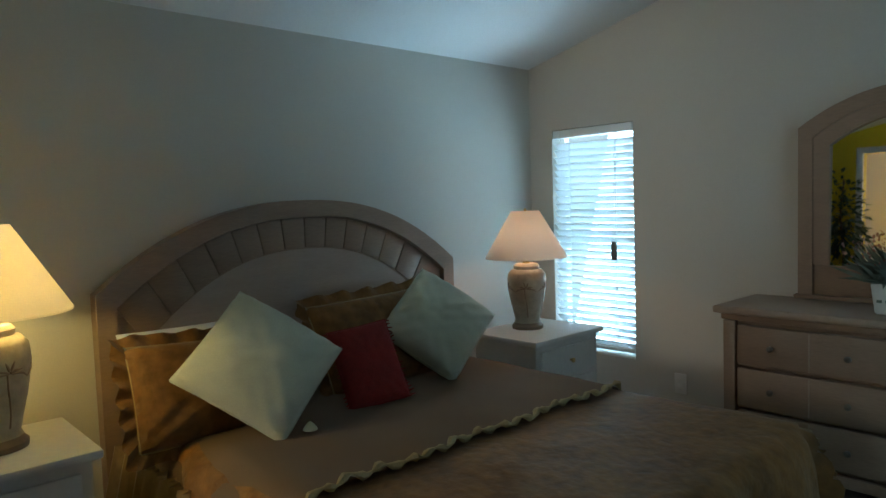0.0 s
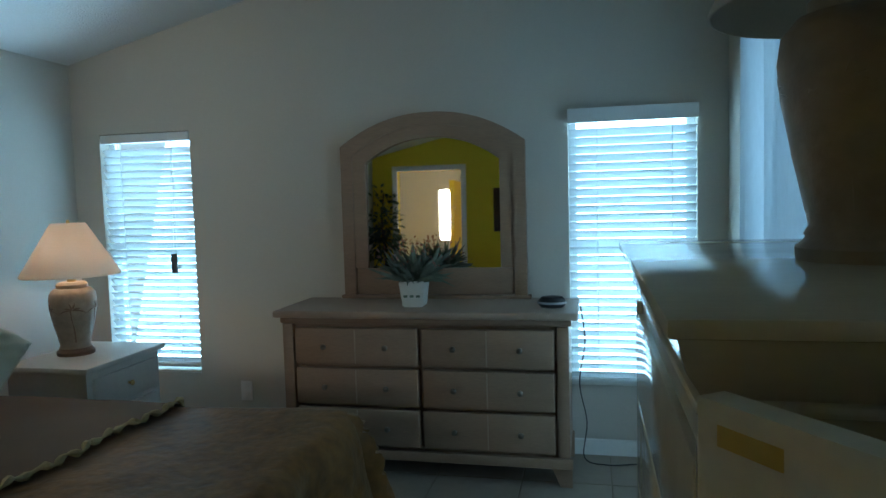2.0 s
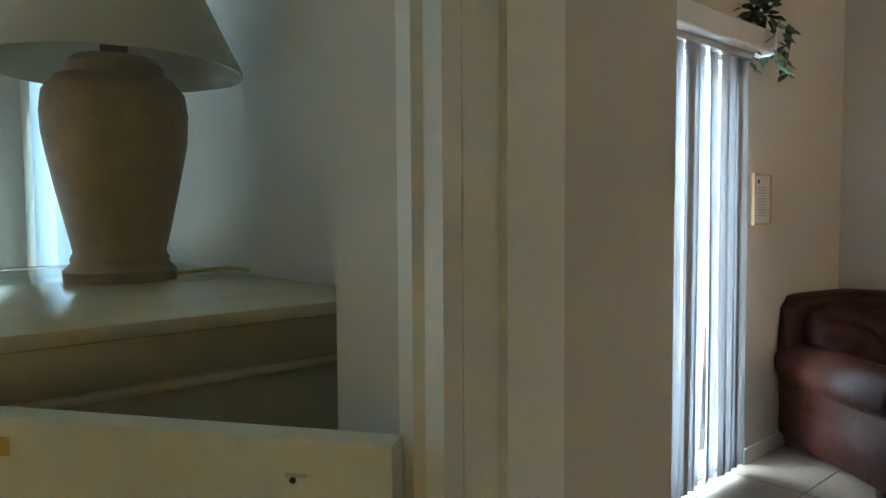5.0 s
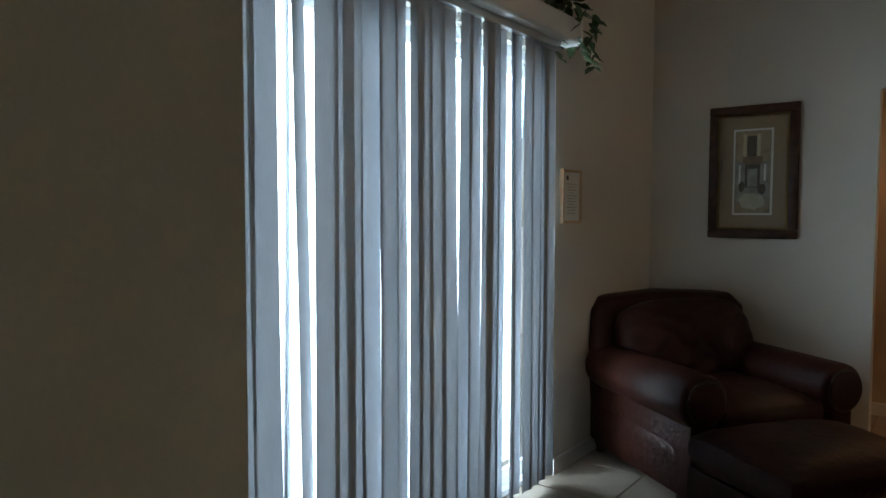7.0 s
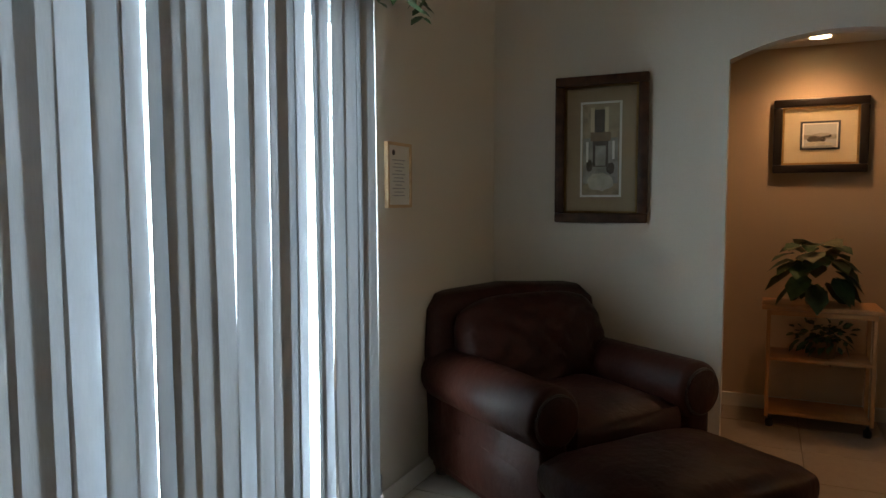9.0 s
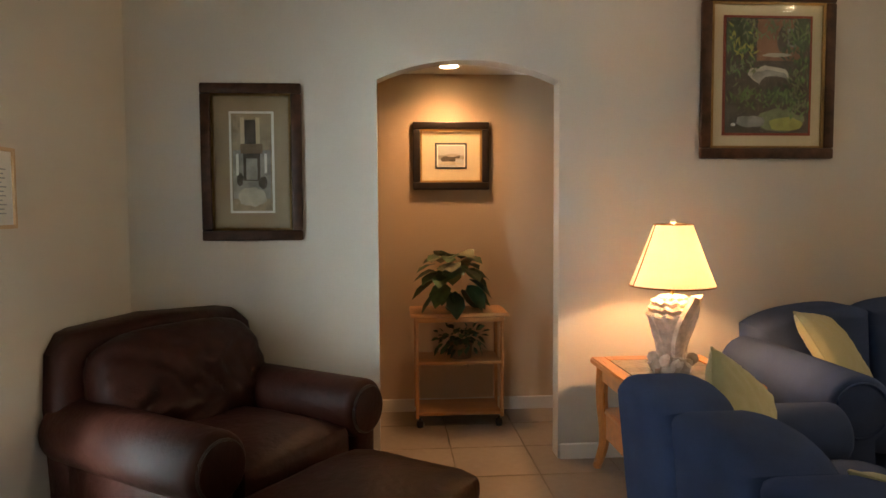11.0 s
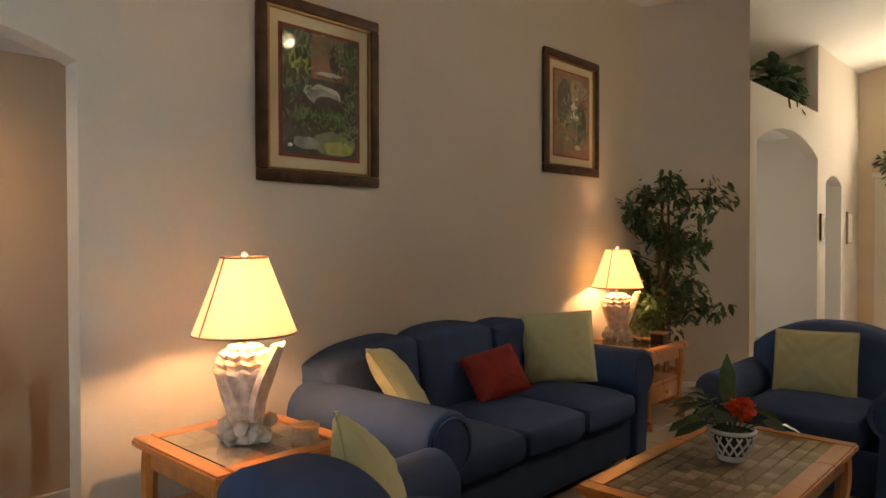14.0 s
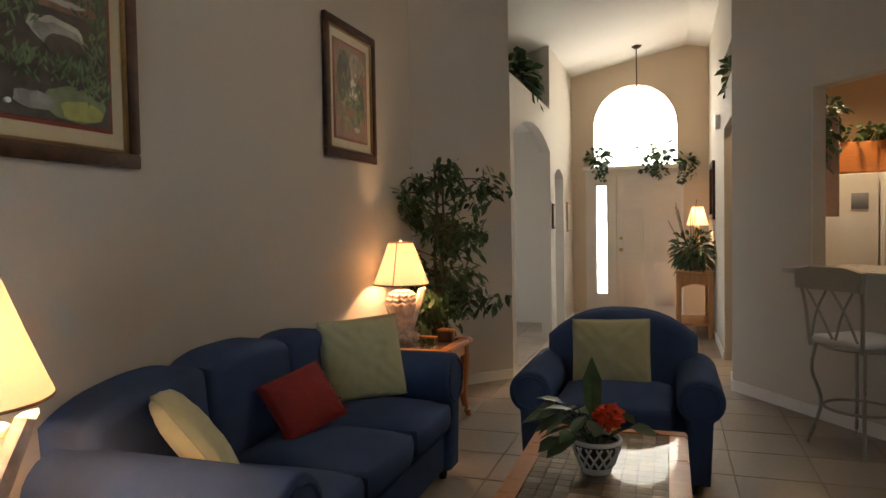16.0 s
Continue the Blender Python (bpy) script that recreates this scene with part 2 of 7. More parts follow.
mk("art_sky", (0.42, 0.43, 0.44), 0.6, vary=0.1, grain=16, blotch=12)

glass = bpy.data.materials.new("clear_glass")
glass.use_nodes = True
gb = glass.node_tree.nodes["Principled BSDF"]
gb.inputs["Base Color"].default_value = (0.96, 0.98, 0.97, 1)
gb.inputs["Roughness"].default_value, gb.inputs["Transmission Weight"].default_value, gb.inputs["IOR"].default_value = 0.02, 1.0, 1.45
M["glass"] = glass
coated = glass.copy()
coated.name = "coated_glass"
coated.node_tree.nodes["Principled BSDF"].inputs["IOR"].default_value = 1.13
M["coated_glass"] = coated
thin = glass.copy()
thin.name = "table_glass"
thin.node_tree.nodes["Principled BSDF"].inputs["IOR"].default_value = 1.06
M["table_glass"] = thin
silver = bpy.data.materials.new("mirror_silver")
silver.use_nodes = True
sb = silver.node_tree.nodes["Principled BSDF"]
sb.inputs["Base Color"].default_value, sb.inputs["Metallic"].default_value, sb.inputs["Roughness"].default_value = (0.86, 0.87, 0.86, 1), 1.0, 0.02
M["mirror"] = silver

# ---- mesh helpers ----
def thing(name, label, category, x=0.0, y=0.0, z=0.0, rz=0.0, group="", kind=""):
    ob = new(name)
    ob.empty_display_size = 0.05
    ob.matrix_world = pose(x, y, z, 0, 0, rz)
    return tagged(ob, label, category, group, kind)


def mesh_of(bm, mat, name, smooth=True):
    me = bpy.data.meshes.new(name)
    bmesh.ops.recalc_face_normals(bm, faces=bm.faces)
    bm.to_mesh(me)
    bm.free()
    for m in (mat if isinstance(mat, (list, tuple)) else [mat]):
        me.materials.append(M[m])
    if smooth:
        me.shade_smooth()
        me.set_sharp_from_angle(angle=radians(38))
    return me


def part(name, bm, mat, parent=None, label="", smooth=True):
    """One mesh object under a thing or under a part."""
    ob = new(name, mesh_of(bm, mat, name, smooth))
    ob.parent = parent
    return tagged(ob, label)


def structure(name, bm, mat, label, category, smooth=False):
    ob = new(name, mesh_of(bm, mat, name, smooth))
    return tagged(ob, label, category, kind="structure")


def add_box(bm, x0, x1, y0, y1, z0, z1, mi=0):
    v = [bm.verts.new((x, y, z)) for z in (z0, z1) for x, y in ((x0, y0), (x1, y0), (x1, y1), (x0, y1))]
    for f in ((3, 2, 1, 0), (4, 5, 6, 7), (0, 1, 5, 4), (1, 2, 6, 5), (2, 3, 7, 6), (3, 0, 4, 7)):
        bm.faces.new([v[i] for i in f]).material_index = mi


def boxes(*bs):
    bm = bmesh.new()
    for b in bs:
        add_box(bm, *b)
    return bm


def rbox(x0, x1, y0, y1, z0, z1, r=0.01, seg=2):
    """A box with rounded edges."""
    bm = boxes((x0, x1, y0, y1, z0, z1))
    bmesh.ops.bevel(bm, geom=bm.edges[:], offset=r, segments=seg, profile=0.5, affect="EDGES")
    return bm


def soft_box(x0, x1, y0, y1, z0, z1, r=0.05, puff=0.02, seed=1, lump=0.006):
    """An upholstered block: rounded, slightly crowned and uneven."""
    bm = boxes((x0, x1, y0, y1, z0, z1))
    bmesh.ops.subdivide_edges(bm, edges=bm.edges[:], cuts=5, use_grid_fill=True)
    c = Vector(((x0 + x1) / 2, (y0 + y1) / 2, (z0 + z1) / 2))
    h = Vector(((x1 - x0) / 2, (y1 - y0) / 2, (z1 - z0) / 2))
    r = min(r, h.x, h.y, h.z)
    for v in bm.verts:
        d = v.co - c
        q = Vector([max(-h[i] + r, min(h[i] - r, d[i])) for i in range(3)])
        e = d - q
        n = e.normalized() if e.length > 1e-6 else Vector()
        u = [d[i] / h[i] for i in range(3)]
        crown = puff * (1 - min(1, abs(u[0])) ** 2) * (1 - min(1, abs(u[1])) ** 2) if abs(u[2]) > 0.9 else 0.0
        wob = lump * noise.noise(Vector(v.co) * 5 + Vector((seed, seed * 2, 0)))
        v.co = c + q + n * (r + wob) + Vector((0, 0, crown if u[2] > 0 else 0))
    return bm


def prism(pts, axis, a0, a1, r=0.0, seg=2):
    """A polygon drawn in two axes and drawn out along the third (0, 1 or 2)."""
    bm = bmesh.new()
    def at(p, a):
        q = list(p)
        q.insert(axis, a)
        return q
    lo, hi = [bm.verts.new(at(p, a0)) for p in pts], [bm.verts.new(at(p, a1)) for p in pts]
    bm.faces.new(lo[::-1])
    bm.faces.new(hi)
    n = len(pts)
    for i in range(n):
        bm.faces.new((lo[i], lo[(i + 1) % n], hi[(i + 1) % n], hi[i]))
    if r:
        bmesh.ops.recalc_face_normals(bm, faces=bm.faces)
        rim = [e for e in bm.edges if any(len(f.verts) > 4 for f in e.link_faces)] if n > 4 else bm.edges[:]
        bmesh.ops.bevel(bm, geom=rim, offset=r, segments=seg, profile=0.5, affect="EDGES")
    return bm


def lathe(profile, n=32, cx=0.0, cy=0.0, squash=None):
    """A turned shape from (radius, height) pairs; squash(angle) scales the radius."""
    bm = bmesh.new()
    rings = []
    for r, z in profile:
        ring = []
        for i in range(n):
            a = 2 * math.pi * i / n
            k = squash(a) if squash else 1.0
            ring.append(bm.verts.new((cx + r * k * math.cos(a), cy + r * k * math.sin(a), z)))
        rings.append(ring)
    for a, b in zip(rings, rings[1:]):
        for i in range(n):
            bm.faces.new((a[i], a[(i + 1) % n], b[(i + 1) % n], b[i]))
    closed = profile[0] == profile[-1]
    if profile[0][0] > 1e-5 and not closed:
        bm.faces.new(rings[0][::-1])
    if profile[-1][0] > 1e-5 and not closed:
        bm.faces.new(rings[-1])
    bmesh.ops.remove_doubles(bm, verts=bm.verts, dist=1e-5)
    return bm


def tube(points, radii, n=8, bm=None):
    """A round bar along points; radii: one number or one for each point."""
    bm = bm or bmesh.new()
    pts = [Vector(p) for p in points]
    rr = radii if isinstance(radii, (list, tuple)) else [radii] * len(pts)
    rings = []
    for i, p in enumerate(pts):
        d = (pts[min(i + 1, len(pts) - 1)] - pts[max(i - 1, 0)]).normalized()
        s = d.cross(Vector((0, 0, 1)) if abs(d.z) < 0.95 else Vector((1, 0, 0))).normalized()
        u = s.cross(d)
        rings.append([bm.verts.new(p + rr[i] * (math.cos(2 * math.pi * k / n) * s + math.sin(2 * math.pi * k / n) * u)) for k in range(n)])
    for a, b in zip(rings, rings[1:]):
        for k in range(n):
            bm.faces.new((a[k], a[(k + 1) % n], b[(k + 1) % n], b[k]))
    bm.faces.new(rings[0][::-1])
    bm.faces.new(rings[-1])
    return bm


def curve(points, steps=6):
    """A smooth line through points."""
    p = [Vector(q) for q in points]
    p = [2 * p[0] - p[1]] + p + [2 * p[-1] - p[-2]]
    out = []
    for i in range(1, len(p) - 2):
        for k in range(steps):
            t = k / steps
            a, b, c, d = p[i - 1:i + 3]
            out.append(0.5 * (2 * b + (c - a) * t + (2 * a - 5 * b + 4 * c - d) * t * t + (3 * b - a - 3 * c + d) * t ** 3))
    out.append(p[-2])
    return out


def cushion(w, h, t, n=30, seed=0, pinch=0.03):
    """A stuffed square pillow standing in x and z, its thickness in y, with drawn-in sides and creases."""
    bm = bmesh.new()
    for side in (1, -1):
        grid = []
        for j in range(n + 1):
            row = []
            for i in range(n + 1):
                u, v = 2 * i / n - 1, 2 * j / n - 1
                px = u * (1 - pinch * (1 - v * v) * abs(u) ** 3)
                pz = v * (1 - pinch * (1 - u * u) * abs(v) ** 3)
                body = ((1 - u * u) * (1 - v * v)) ** 0.36
                crease = 0.05 * noise.noise(Vector((u * 2.2 + seed, v * 2.2, seed * 3.1))) + 0.035 * noise.noise(Vector((u * 6 + seed, v * 6, seed))) + 0.05 * abs(u * v) ** 0.5 * math.sin(16 * (abs(u) - abs(v)) + seed)
                rim = max(abs(u), abs(v))
                gather = 0.07 * rim ** 4 * (noise.noise(Vector((u * 9 + seed, side, seed))) * (abs(v) > abs(u)) + noise.noise(Vector((v * 9, side + seed, 4))) * (abs(u) >= abs(v)))
                fold = 0.07 * max(0, noise.noise(Vector((u * 1.6 + v * 1.1, (u - v) * 4.5 + side, seed * 1.7)))) * (1 - rim ** 6)
                row.append(bm.verts.new((px * w / 2, side * t / 2 * body * (1 + crease * 1.6 - fold + gather), pz * h / 2)))
            grid.append(row)
        for j in range(n):
            for i in range(n):
                bm.faces.new((grid[j][i], grid[j][i + 1], grid[j + 1][i + 1], grid[j + 1][i]))
    bmesh.ops.remove_doubles(bm, verts=bm.verts, dist=1e-4)
    return bm


def add_leaf(bm, base, way, size, width=0.38, droop=0.25, mi=0, roll=0.0):
    """One folded leaf of six faces."""
    way = Vector(way).normalized()
    s = way.cross(Vector((0, 0, 1)))
    s = s.normalized() if s.length > 1e-3 else Vector((1, 0, 0))
    up = s.cross(way)
    s, up = s * math.cos(roll) + up * math.sin(roll), up * math.cos(roll) - s * math.sin(roll)
    base = Vector(base)
    mids, sides = [], []
    for k, wd in ((0.0, 0.0), (0.3, 0.8), (0.65, 0.85), (1.0, 0.0)):
        c = base + way * size * k - Vector((0, 0, 1)) * droop * size * k * k
        mids.append(bm.verts.new(c - up * size * 0.06 * (wd > 0)))
        sides.append((bm.verts.new(c + s * size * width * wd / 2), bm.verts.new(c - s * size * width * wd / 2)) if wd else None)
    fs = []
    for d in (0, 1):
        fs.append(bm.faces.new((mids[0], sides[1][d], mids[1])))
        fs.append(bm.faces.new((mids[1], sides[1][d], sides[2][d], mids[2])))
        fs.append(bm.faces.new((mids[2], sides[2][d], mids[3])))
    for f in fs:
        f.material_index = mi


def leafy(rng, centre, spread, count, size, width=0.4, droop=0.3, mats=1, hang=0.0):
    """Leaves that stand out from a centre, thicker near it and with an uneven outline."""
    bm = bmesh.new()
    c = Vector(centre)
    for _ in range(count):
        d = Vector((rng.gauss(0, 1), rng.gauss(0, 1), rng.gauss(0.1, 0.8))).normalized()
        k = rng.random() ** 0.6
        p = c + Vector((d.x * spread[0], d.y * spread[1], d.z * spread[2])) * k
        if hang:
            p.z -= rng.random() ** 2 * hang
        way = d + Vector((rng.uniform(-0.6, 0.6), rng.uniform(-0.6, 0.6), rng.uniform(-0.5, 0.4)))
        add_leaf(bm, p, way, size * rng.uniform(0.6, 1.25), width, droop, rng.randrange(mats), rng.uniform(-1, 1))
    return bm


def arch_points(y0, y1, spring, rise, n=16):
    """The curve of a flat arch from y0 to y1."""
    c, h = (y0 + y1) / 2, (y1 - y0) / 2
    rad = (h * h + rise * rise) / (2 * rise)
    a = math.asin(min(1, h / rad)) if rise < h else math.pi - math.asin(min(1, h / rad))
    return [(c - rad * math.sin(a - 2 * a * i / n), spring + rise - rad + rad * math.cos(a - 2 * a * i / n)) for i in range(n + 1)]

# ---- the shell of the house ----
def vault(x):
    """Height of the living room's ceiling."""
    return 3.75 - 0.2 * abs(x - 4.1)


def bed_vault(x):
    """Height of the bedroom's ceiling."""
    return 2.222 + 0.238 * (x + 1.66)


def slope_wall(bm, x0, x1, y0, y1, z0, height):
    """A wall along x whose top follows a sloping ceiling."""
    v = []
    for z in (lambda x: z0, height):
        for x, y in ((x0, y0), (x1, y0), (x1, y1), (x0, y1)):
            v.append(bm.verts.new((x, y, z(x))))
    for f in ((3, 2, 1, 0), (4, 5, 6, 7), (0, 1, 5, 4), (1, 2, 6, 5), (2, 3, 7, 6), (3, 0, 4, 7)):
        bm.faces.new([v[i] for i in f])


def merge(target, source):
    me = bpy.data.meshes.new("joined")
    source.to_mesh(me)
    source.free()
    target.from_mesh(me)
    bpy.data.meshes.remove(me)


# ground and floor
structure("ground", boxes((-60, 70, -70, 60, -0.30, -0.16)), "concrete", "pale concrete paving round the house", "ground")
structure("floor", boxes((-3.2, 9.0, -9.3, 4.55, -0.16, -0.006)), "grout", "grey-brown grout bed under the floor tiles", "floor")

# bedroom walls
bm = boxes((-1.78, -1.66, -1.52, 4.55, 0, 2.222))
structure("wall_bed_head", bm, "wall_cream", "cream painted wall behind the bed", "wall")
bm = boxes((-1.66, 2.06, 4.41, 4.55, 0, 0.37), (-1.66, -1.475, 4.41, 4.55, 0.37, 1.80), (-0.875, 1.285, 4.41, 4.55, 0.37, 1.80), (1.915, 2.06, 4.41, 4.55, 0.37, 1.80))
slope_wall(bm, -1.66, 2.06, 4.41, 4.55, 1.80, bed_vault)
structure("wall_bed_windows", bm, "wall_cream", "cream painted bedroom wall with two windows", "wall")
# partition and outer wall on the dresser wall's far side, with the patio door
bm = boxes((2.06, 2.273, 1.21, 2.30, 0, 3.36), (2.06, 2.20, 2.42, 2.72, 0, 3.10), (2.06, 2.20, 3.78, 4.55, 0, 3.10), (2.06, 2.20, 2.72, 3.78, 2.08, 3.10), (2.06, 2.273, 2.30, 2.42, 0, 3.36))
structure("wall_partition", bm, "wall_cream", "cream painted wall between bedroom and living room", "wall")
bm = boxes((1.80, 1.935, 1.04, 1.117, 0, 3.05), (1.80, 2.273, 1.117, 1.21, 0, 3.36), (1.935, 2.15, 1.04, 1.117, 2.06, 3.36), (1.80, 2.15, -0.02, 0.10, 0, 3.05), (1.80, 2.15, 0.10, 1.04, 2.06, 3.05))
structure("wall_door_pier", bm, "wall_cream", "cream painted thick wall ends round the bedroom doorway", "wall")
bm = boxes((2.06, 2.15, -2.75, -0.02, 0, 3.36))
structure("wall_living_west", bm, "wall_cream", "cream painted living room wall beside the bedroom door", "wall")
bm = bmesh.new()
for x0, x1, z0 in ((-1.66, -1.29, 0), (-0.37, 2.06, 0), (-1.29, -0.37, 2.02)):
    slope_wall(bm, x0, x1, -1.52, -1.40, z0, bed_vault)
structure("wall_bed_yellow", bm, "wall_yellow", "bright yellow painted bedroom wall with a doorway", "wall")
bm = bmesh.new()
v = [bm.verts.new(p) for p in [(x, y, bed_vault(x) + dz) for dz in (0, 0.1) for x, y in ((-1.78, -1.52), (2.15, -1.52), (2.15, 4.55), (-1.78, 4.55))]]
for f in ((3, 2, 1, 0), (4, 5, 6, 7), (0, 1, 5, 4), (1, 2, 6, 5), (2, 3, 7, 6), (3, 0, 4, 7)):
    bm.faces.new([v[i] for i in f])
structure("ceiling_bedroom", bm, "ceiling_white", "white textured sloping bedroom ceiling", "ceiling")
# bathroom seen in the mirror
bm = boxes((-2.6, 0.6, -4.20, -4.10, 0, 1.0), (-2.6, 0.6, -4.20, -4.10, 1.9, 2.6), (-2.6, -1.3, -4.20, -4.10, 1.0, 1.9), (-0.8, 0.6, -4.20, -4.10, 1.0, 1.9),
           (-2.6, -2.5, -4.10, -1.52, 0, 2.6), (0.5, 0.6, -4.10, -1.52, 0, 2.6), (-2.6, -1.78, -1.52, -1.42, 0, 2.6))
structure("wall_bath", bm, "wall_cream", "cream painted bathroom walls beyond the bedroom door", "wall")
structure("wall_bath_yellow", boxes((-0.75, -0.67, -3.4, -2.4, 0, 1.95)), "wall_yellow", "yellow painted short wall in the bathroom", "wall")
structure("ceiling_bath", boxes((-2.6, 0.6, -4.20, -1.52, 2.6, 2.7)), "ceiling_white", "white bathroom ceiling", "ceiling")

# living room walls
bm = boxes((2.273, 2.745, 2.30, 2.42, 0, 3.3), (4.985, 6.43, 2.30, 2.42, 0, 3.3), (2.745, 4.985, 2.30, 2.42, 2.10, 3.3))
top = bmesh.new()
slope_wall(top, 2.273, 4.1, 2.30, 2.42, 3.3, vault)
slope_wall(top, 4.1, 6.43, 2.30, 2.42, 3.28, vault)
merge(bm, top)
structure("wall_living_patio", bm, "wall_cream", "cream painted living room wall with a wide patio door", "wall")
ap = arch_points(0.10, 1.05, 2.005, 0.105)
bm = boxes((6.31, 6.43, -4.40, 0.10, 0, 3.31), (6.31, 6.43, 1.05, 2.30, 0, 3.31))
merge(bm, prism([(0.10, 2.005)] + ap[1:-1] + [(1.05, 2.005), (1.05, 3.31), (0.10, 3.31)], 0, 6.31, 6.43))
structure("wall_sofa", bm, "wall_cream", "cream painted long wall with an arched opening", "wall")
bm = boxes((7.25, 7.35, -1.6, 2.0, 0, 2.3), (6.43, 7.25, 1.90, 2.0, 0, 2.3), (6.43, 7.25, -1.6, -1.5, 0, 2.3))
structure("wall_alcove", bm, "wall_warm", "cream alcove walls behind the arch, warm lamplight in their colour", "wall")
structure("ceiling_alcove", boxes((6.43, 7.35, -1.6, 2.0, 2.22, 2.32)), "ceiling_white", "white flat ceiling over the alcove", "ceiling")
# slanting wall behind the tree
bm = bmesh.new()
quad = [(6.31, -4.40), (5.65, -5.10), (5.74, -5.18), (6.43, -4.45)]
v = [bm.verts.new((x, y, z)) for z in (0, None) for x, y in quad for z in [0 if z == 0 else vault(x) + 0.02]]
for f in ((3, 2, 1, 0), (4, 5, 6, 7), (0, 1, 5, 4), (1, 2, 6, 5), (2, 3, 7, 6), (3, 0, 4, 7)):
    bm.faces.new([v[i] for i in f])
structure("wall_slanting_tree", bm, "wall_cream", "cream painted slanting wall behind the tree", "wall")
# hall: wall with arch, plant ledge, small arch
bm = boxes((5.65, 5.77, -5.28, -5.12, 0, 2.70), (5.65, 5.77, -7.55, -7.22, 0, 3.44), (5.65, 5.77, -9.10, -8.25, 0, 3.44), (5.65, 5.77, -8.25, -7.55, 2.15, 3.44))
ap = arch_points(-7.22, -5.28, 2.20, 0.20)
merge(bm, prism([(-7.22, 2.20)] + ap[1:-1] + [(-5.28, 2.20), (-5.28, 2.70), (-7.22, 2.70)], 0, 5.65, 5.77))
ap = arch_points(-8.25, -7.55, 1.95, 0.10)
merge(bm, prism([(-8.25, 1.95)] + ap[1:-1] + [(-7.55, 1.95), (-7.55, 2.15), (-8.25, 2.15)], 0, 5.65, 5.77))
structure("wall_hall_left", bm, "wall_cream", "cream painted hall wall with arched openings and plant ledge", "wall")
bm = boxes((5.77, 6.40, -7.28, -5.12, 2.62, 2.70), (6.33, 6.43, -7.28, -5.12, 2.70, 3.34), (5.77, 6.33, -7.36, -7.28, 2.62, 3.44), (5.80, 6.33, -5.20, -5.12, 2.70, 3.44))
structure("plant_ledge", bm, "wall_cream", "cream painted recessed plant ledge above the arch", "ledge")
bm = boxes((8.30, 8.36, -8.6, -7.0, 0, 2.7), (8.30, 8.36, -5.6, -4.4, 0, 2.7), (8.30, 8.36, -7.0, -5.6, 0, 0.5), (8.30, 8.36, -7.0, -5.6, 2.1, 2.7), (5.77, 8.30, -8.6, -8.5, 0, 2.7), (6.43, 8.30, -4.5, -4.4, 0, 2.7))
structure("wall_dining", bm, "wall_cream", "cream painted walls of the side room", "wall")
structure("ceiling_dining", boxes((6.43, 8.36, -8.6, -4.4, 2.62, 2.72), (5.77, 6.43, -8.6, -7.36, 2.62, 2.72)), "ceiling_white", "white flat ceiling of the side room", "ceiling")
# front wall with door, sidelight and fanlight
W0, W1, FY0, FY1 = 3.70, 5.77, -9.24, -9.10
bm = boxes((W0, 4.14, FY0, FY1, 0, 2.15), (5.46, W1, FY0, FY1, 0, 2.15), (W0, 4.225, FY0, FY1, 2.15, 2.71), (5.345, W1, FY0, FY1, 2.15, 2.71), (4.14, 5.46, FY0, FY1, 2.09, 2.15))
half = [(4.785 + 0.56 * math.cos(math.pi * i / 24), 2.71 + 0.56 * math.sin(math.pi * i / 24)) for i in range(25)]
merge(bm, prism([(5.345, 2.71)] + half[1:13] + [(4.785, vault(4.785)), (W1, vault(W1)), (W1, 2.71)], 1, FY0, FY1))
merge(bm, prism(half[12:24] + [(4.225, 2.71), (W0, 2.71), (W0, vault(W0)), (4.1, vault(4.1)), (4.785, vault(4.785))], 1, FY0, FY1))
structure("wall_front", bm, "wall_hall", "warm cream front wall with door and half-round window", "wall")
# hall wall on the kitchen side, with arch and plant ledge
bm = boxes((3.70, 3.82, -9.10, -6.35, 0, 3.67), (3.70, 3.82, -5.45, -5.10, 0, 3.67), (3.70, 3.82, -6.35, -5.45, 2.9, 3.67), (3.70, 3.82, -6.35, -5.45, 2.25, 2.62))
structure("wall_hall_right", bm, "wall_cream", "cream painted hall wall on the kitchen side", "wall")
# slanting kitchen bar wall
KU, KN = Vector((-0.575, 0.818, 0)), Vector((0.818, 0.575, 0))
KA = Vector((3.85, -5.10, 0))


def bar_block(bm, s0, s1, d0, d1, z0, z1):
    """A block along the slanting bar: s along it, d out of it towards the living room."""
    pts = [KA + KU * s + KN * d for s, d in ((s0, d0), (s0, d1), (s1, d1), (s1, d0))]
    v = [bm.verts.new((p.x, p.y, z)) for z in (z0, z1) for p in pts]
    for f in ((3, 2, 1, 0), (4, 5, 6, 7), (0, 1, 5, 4), (1, 2, 6, 5), (2, 3, 7, 6), (3, 0, 4, 7)):
        bm.faces.new([v[i] for i in f])


SB = 0.78
bm = bmesh.new()
bar_block(bm, 0, SB, -0.12, 0, 0, 3.6)
bar_block(bm, SB, 2.95, -0.12, 0, 0, 1.0)
bar_block(bm, SB, 2.95, -0.12, 0, 2.26, 2.84)
structure("wall_kitchen_bar", bm, "wall_cream", "cream painted slanting wall with a kitchen pass-through", "wall")
bm = bmesh.new()
bar_block(bm, SB + 0.003, SB + 0.010, -0.118, -0.002, 1.04, 2.26)
structure("trim_pass_through", bm, "trim_white", "white painted reveal of the pass-through", "trim")
bm = boxes((0.4, 0.5, -8.1, -2.7, 0, 3.3), (0.5, 3.70, -8.1, -8.0, 0, 3.6), (0.5, 2.06, -2.75, -2.65, 0, 3.3))
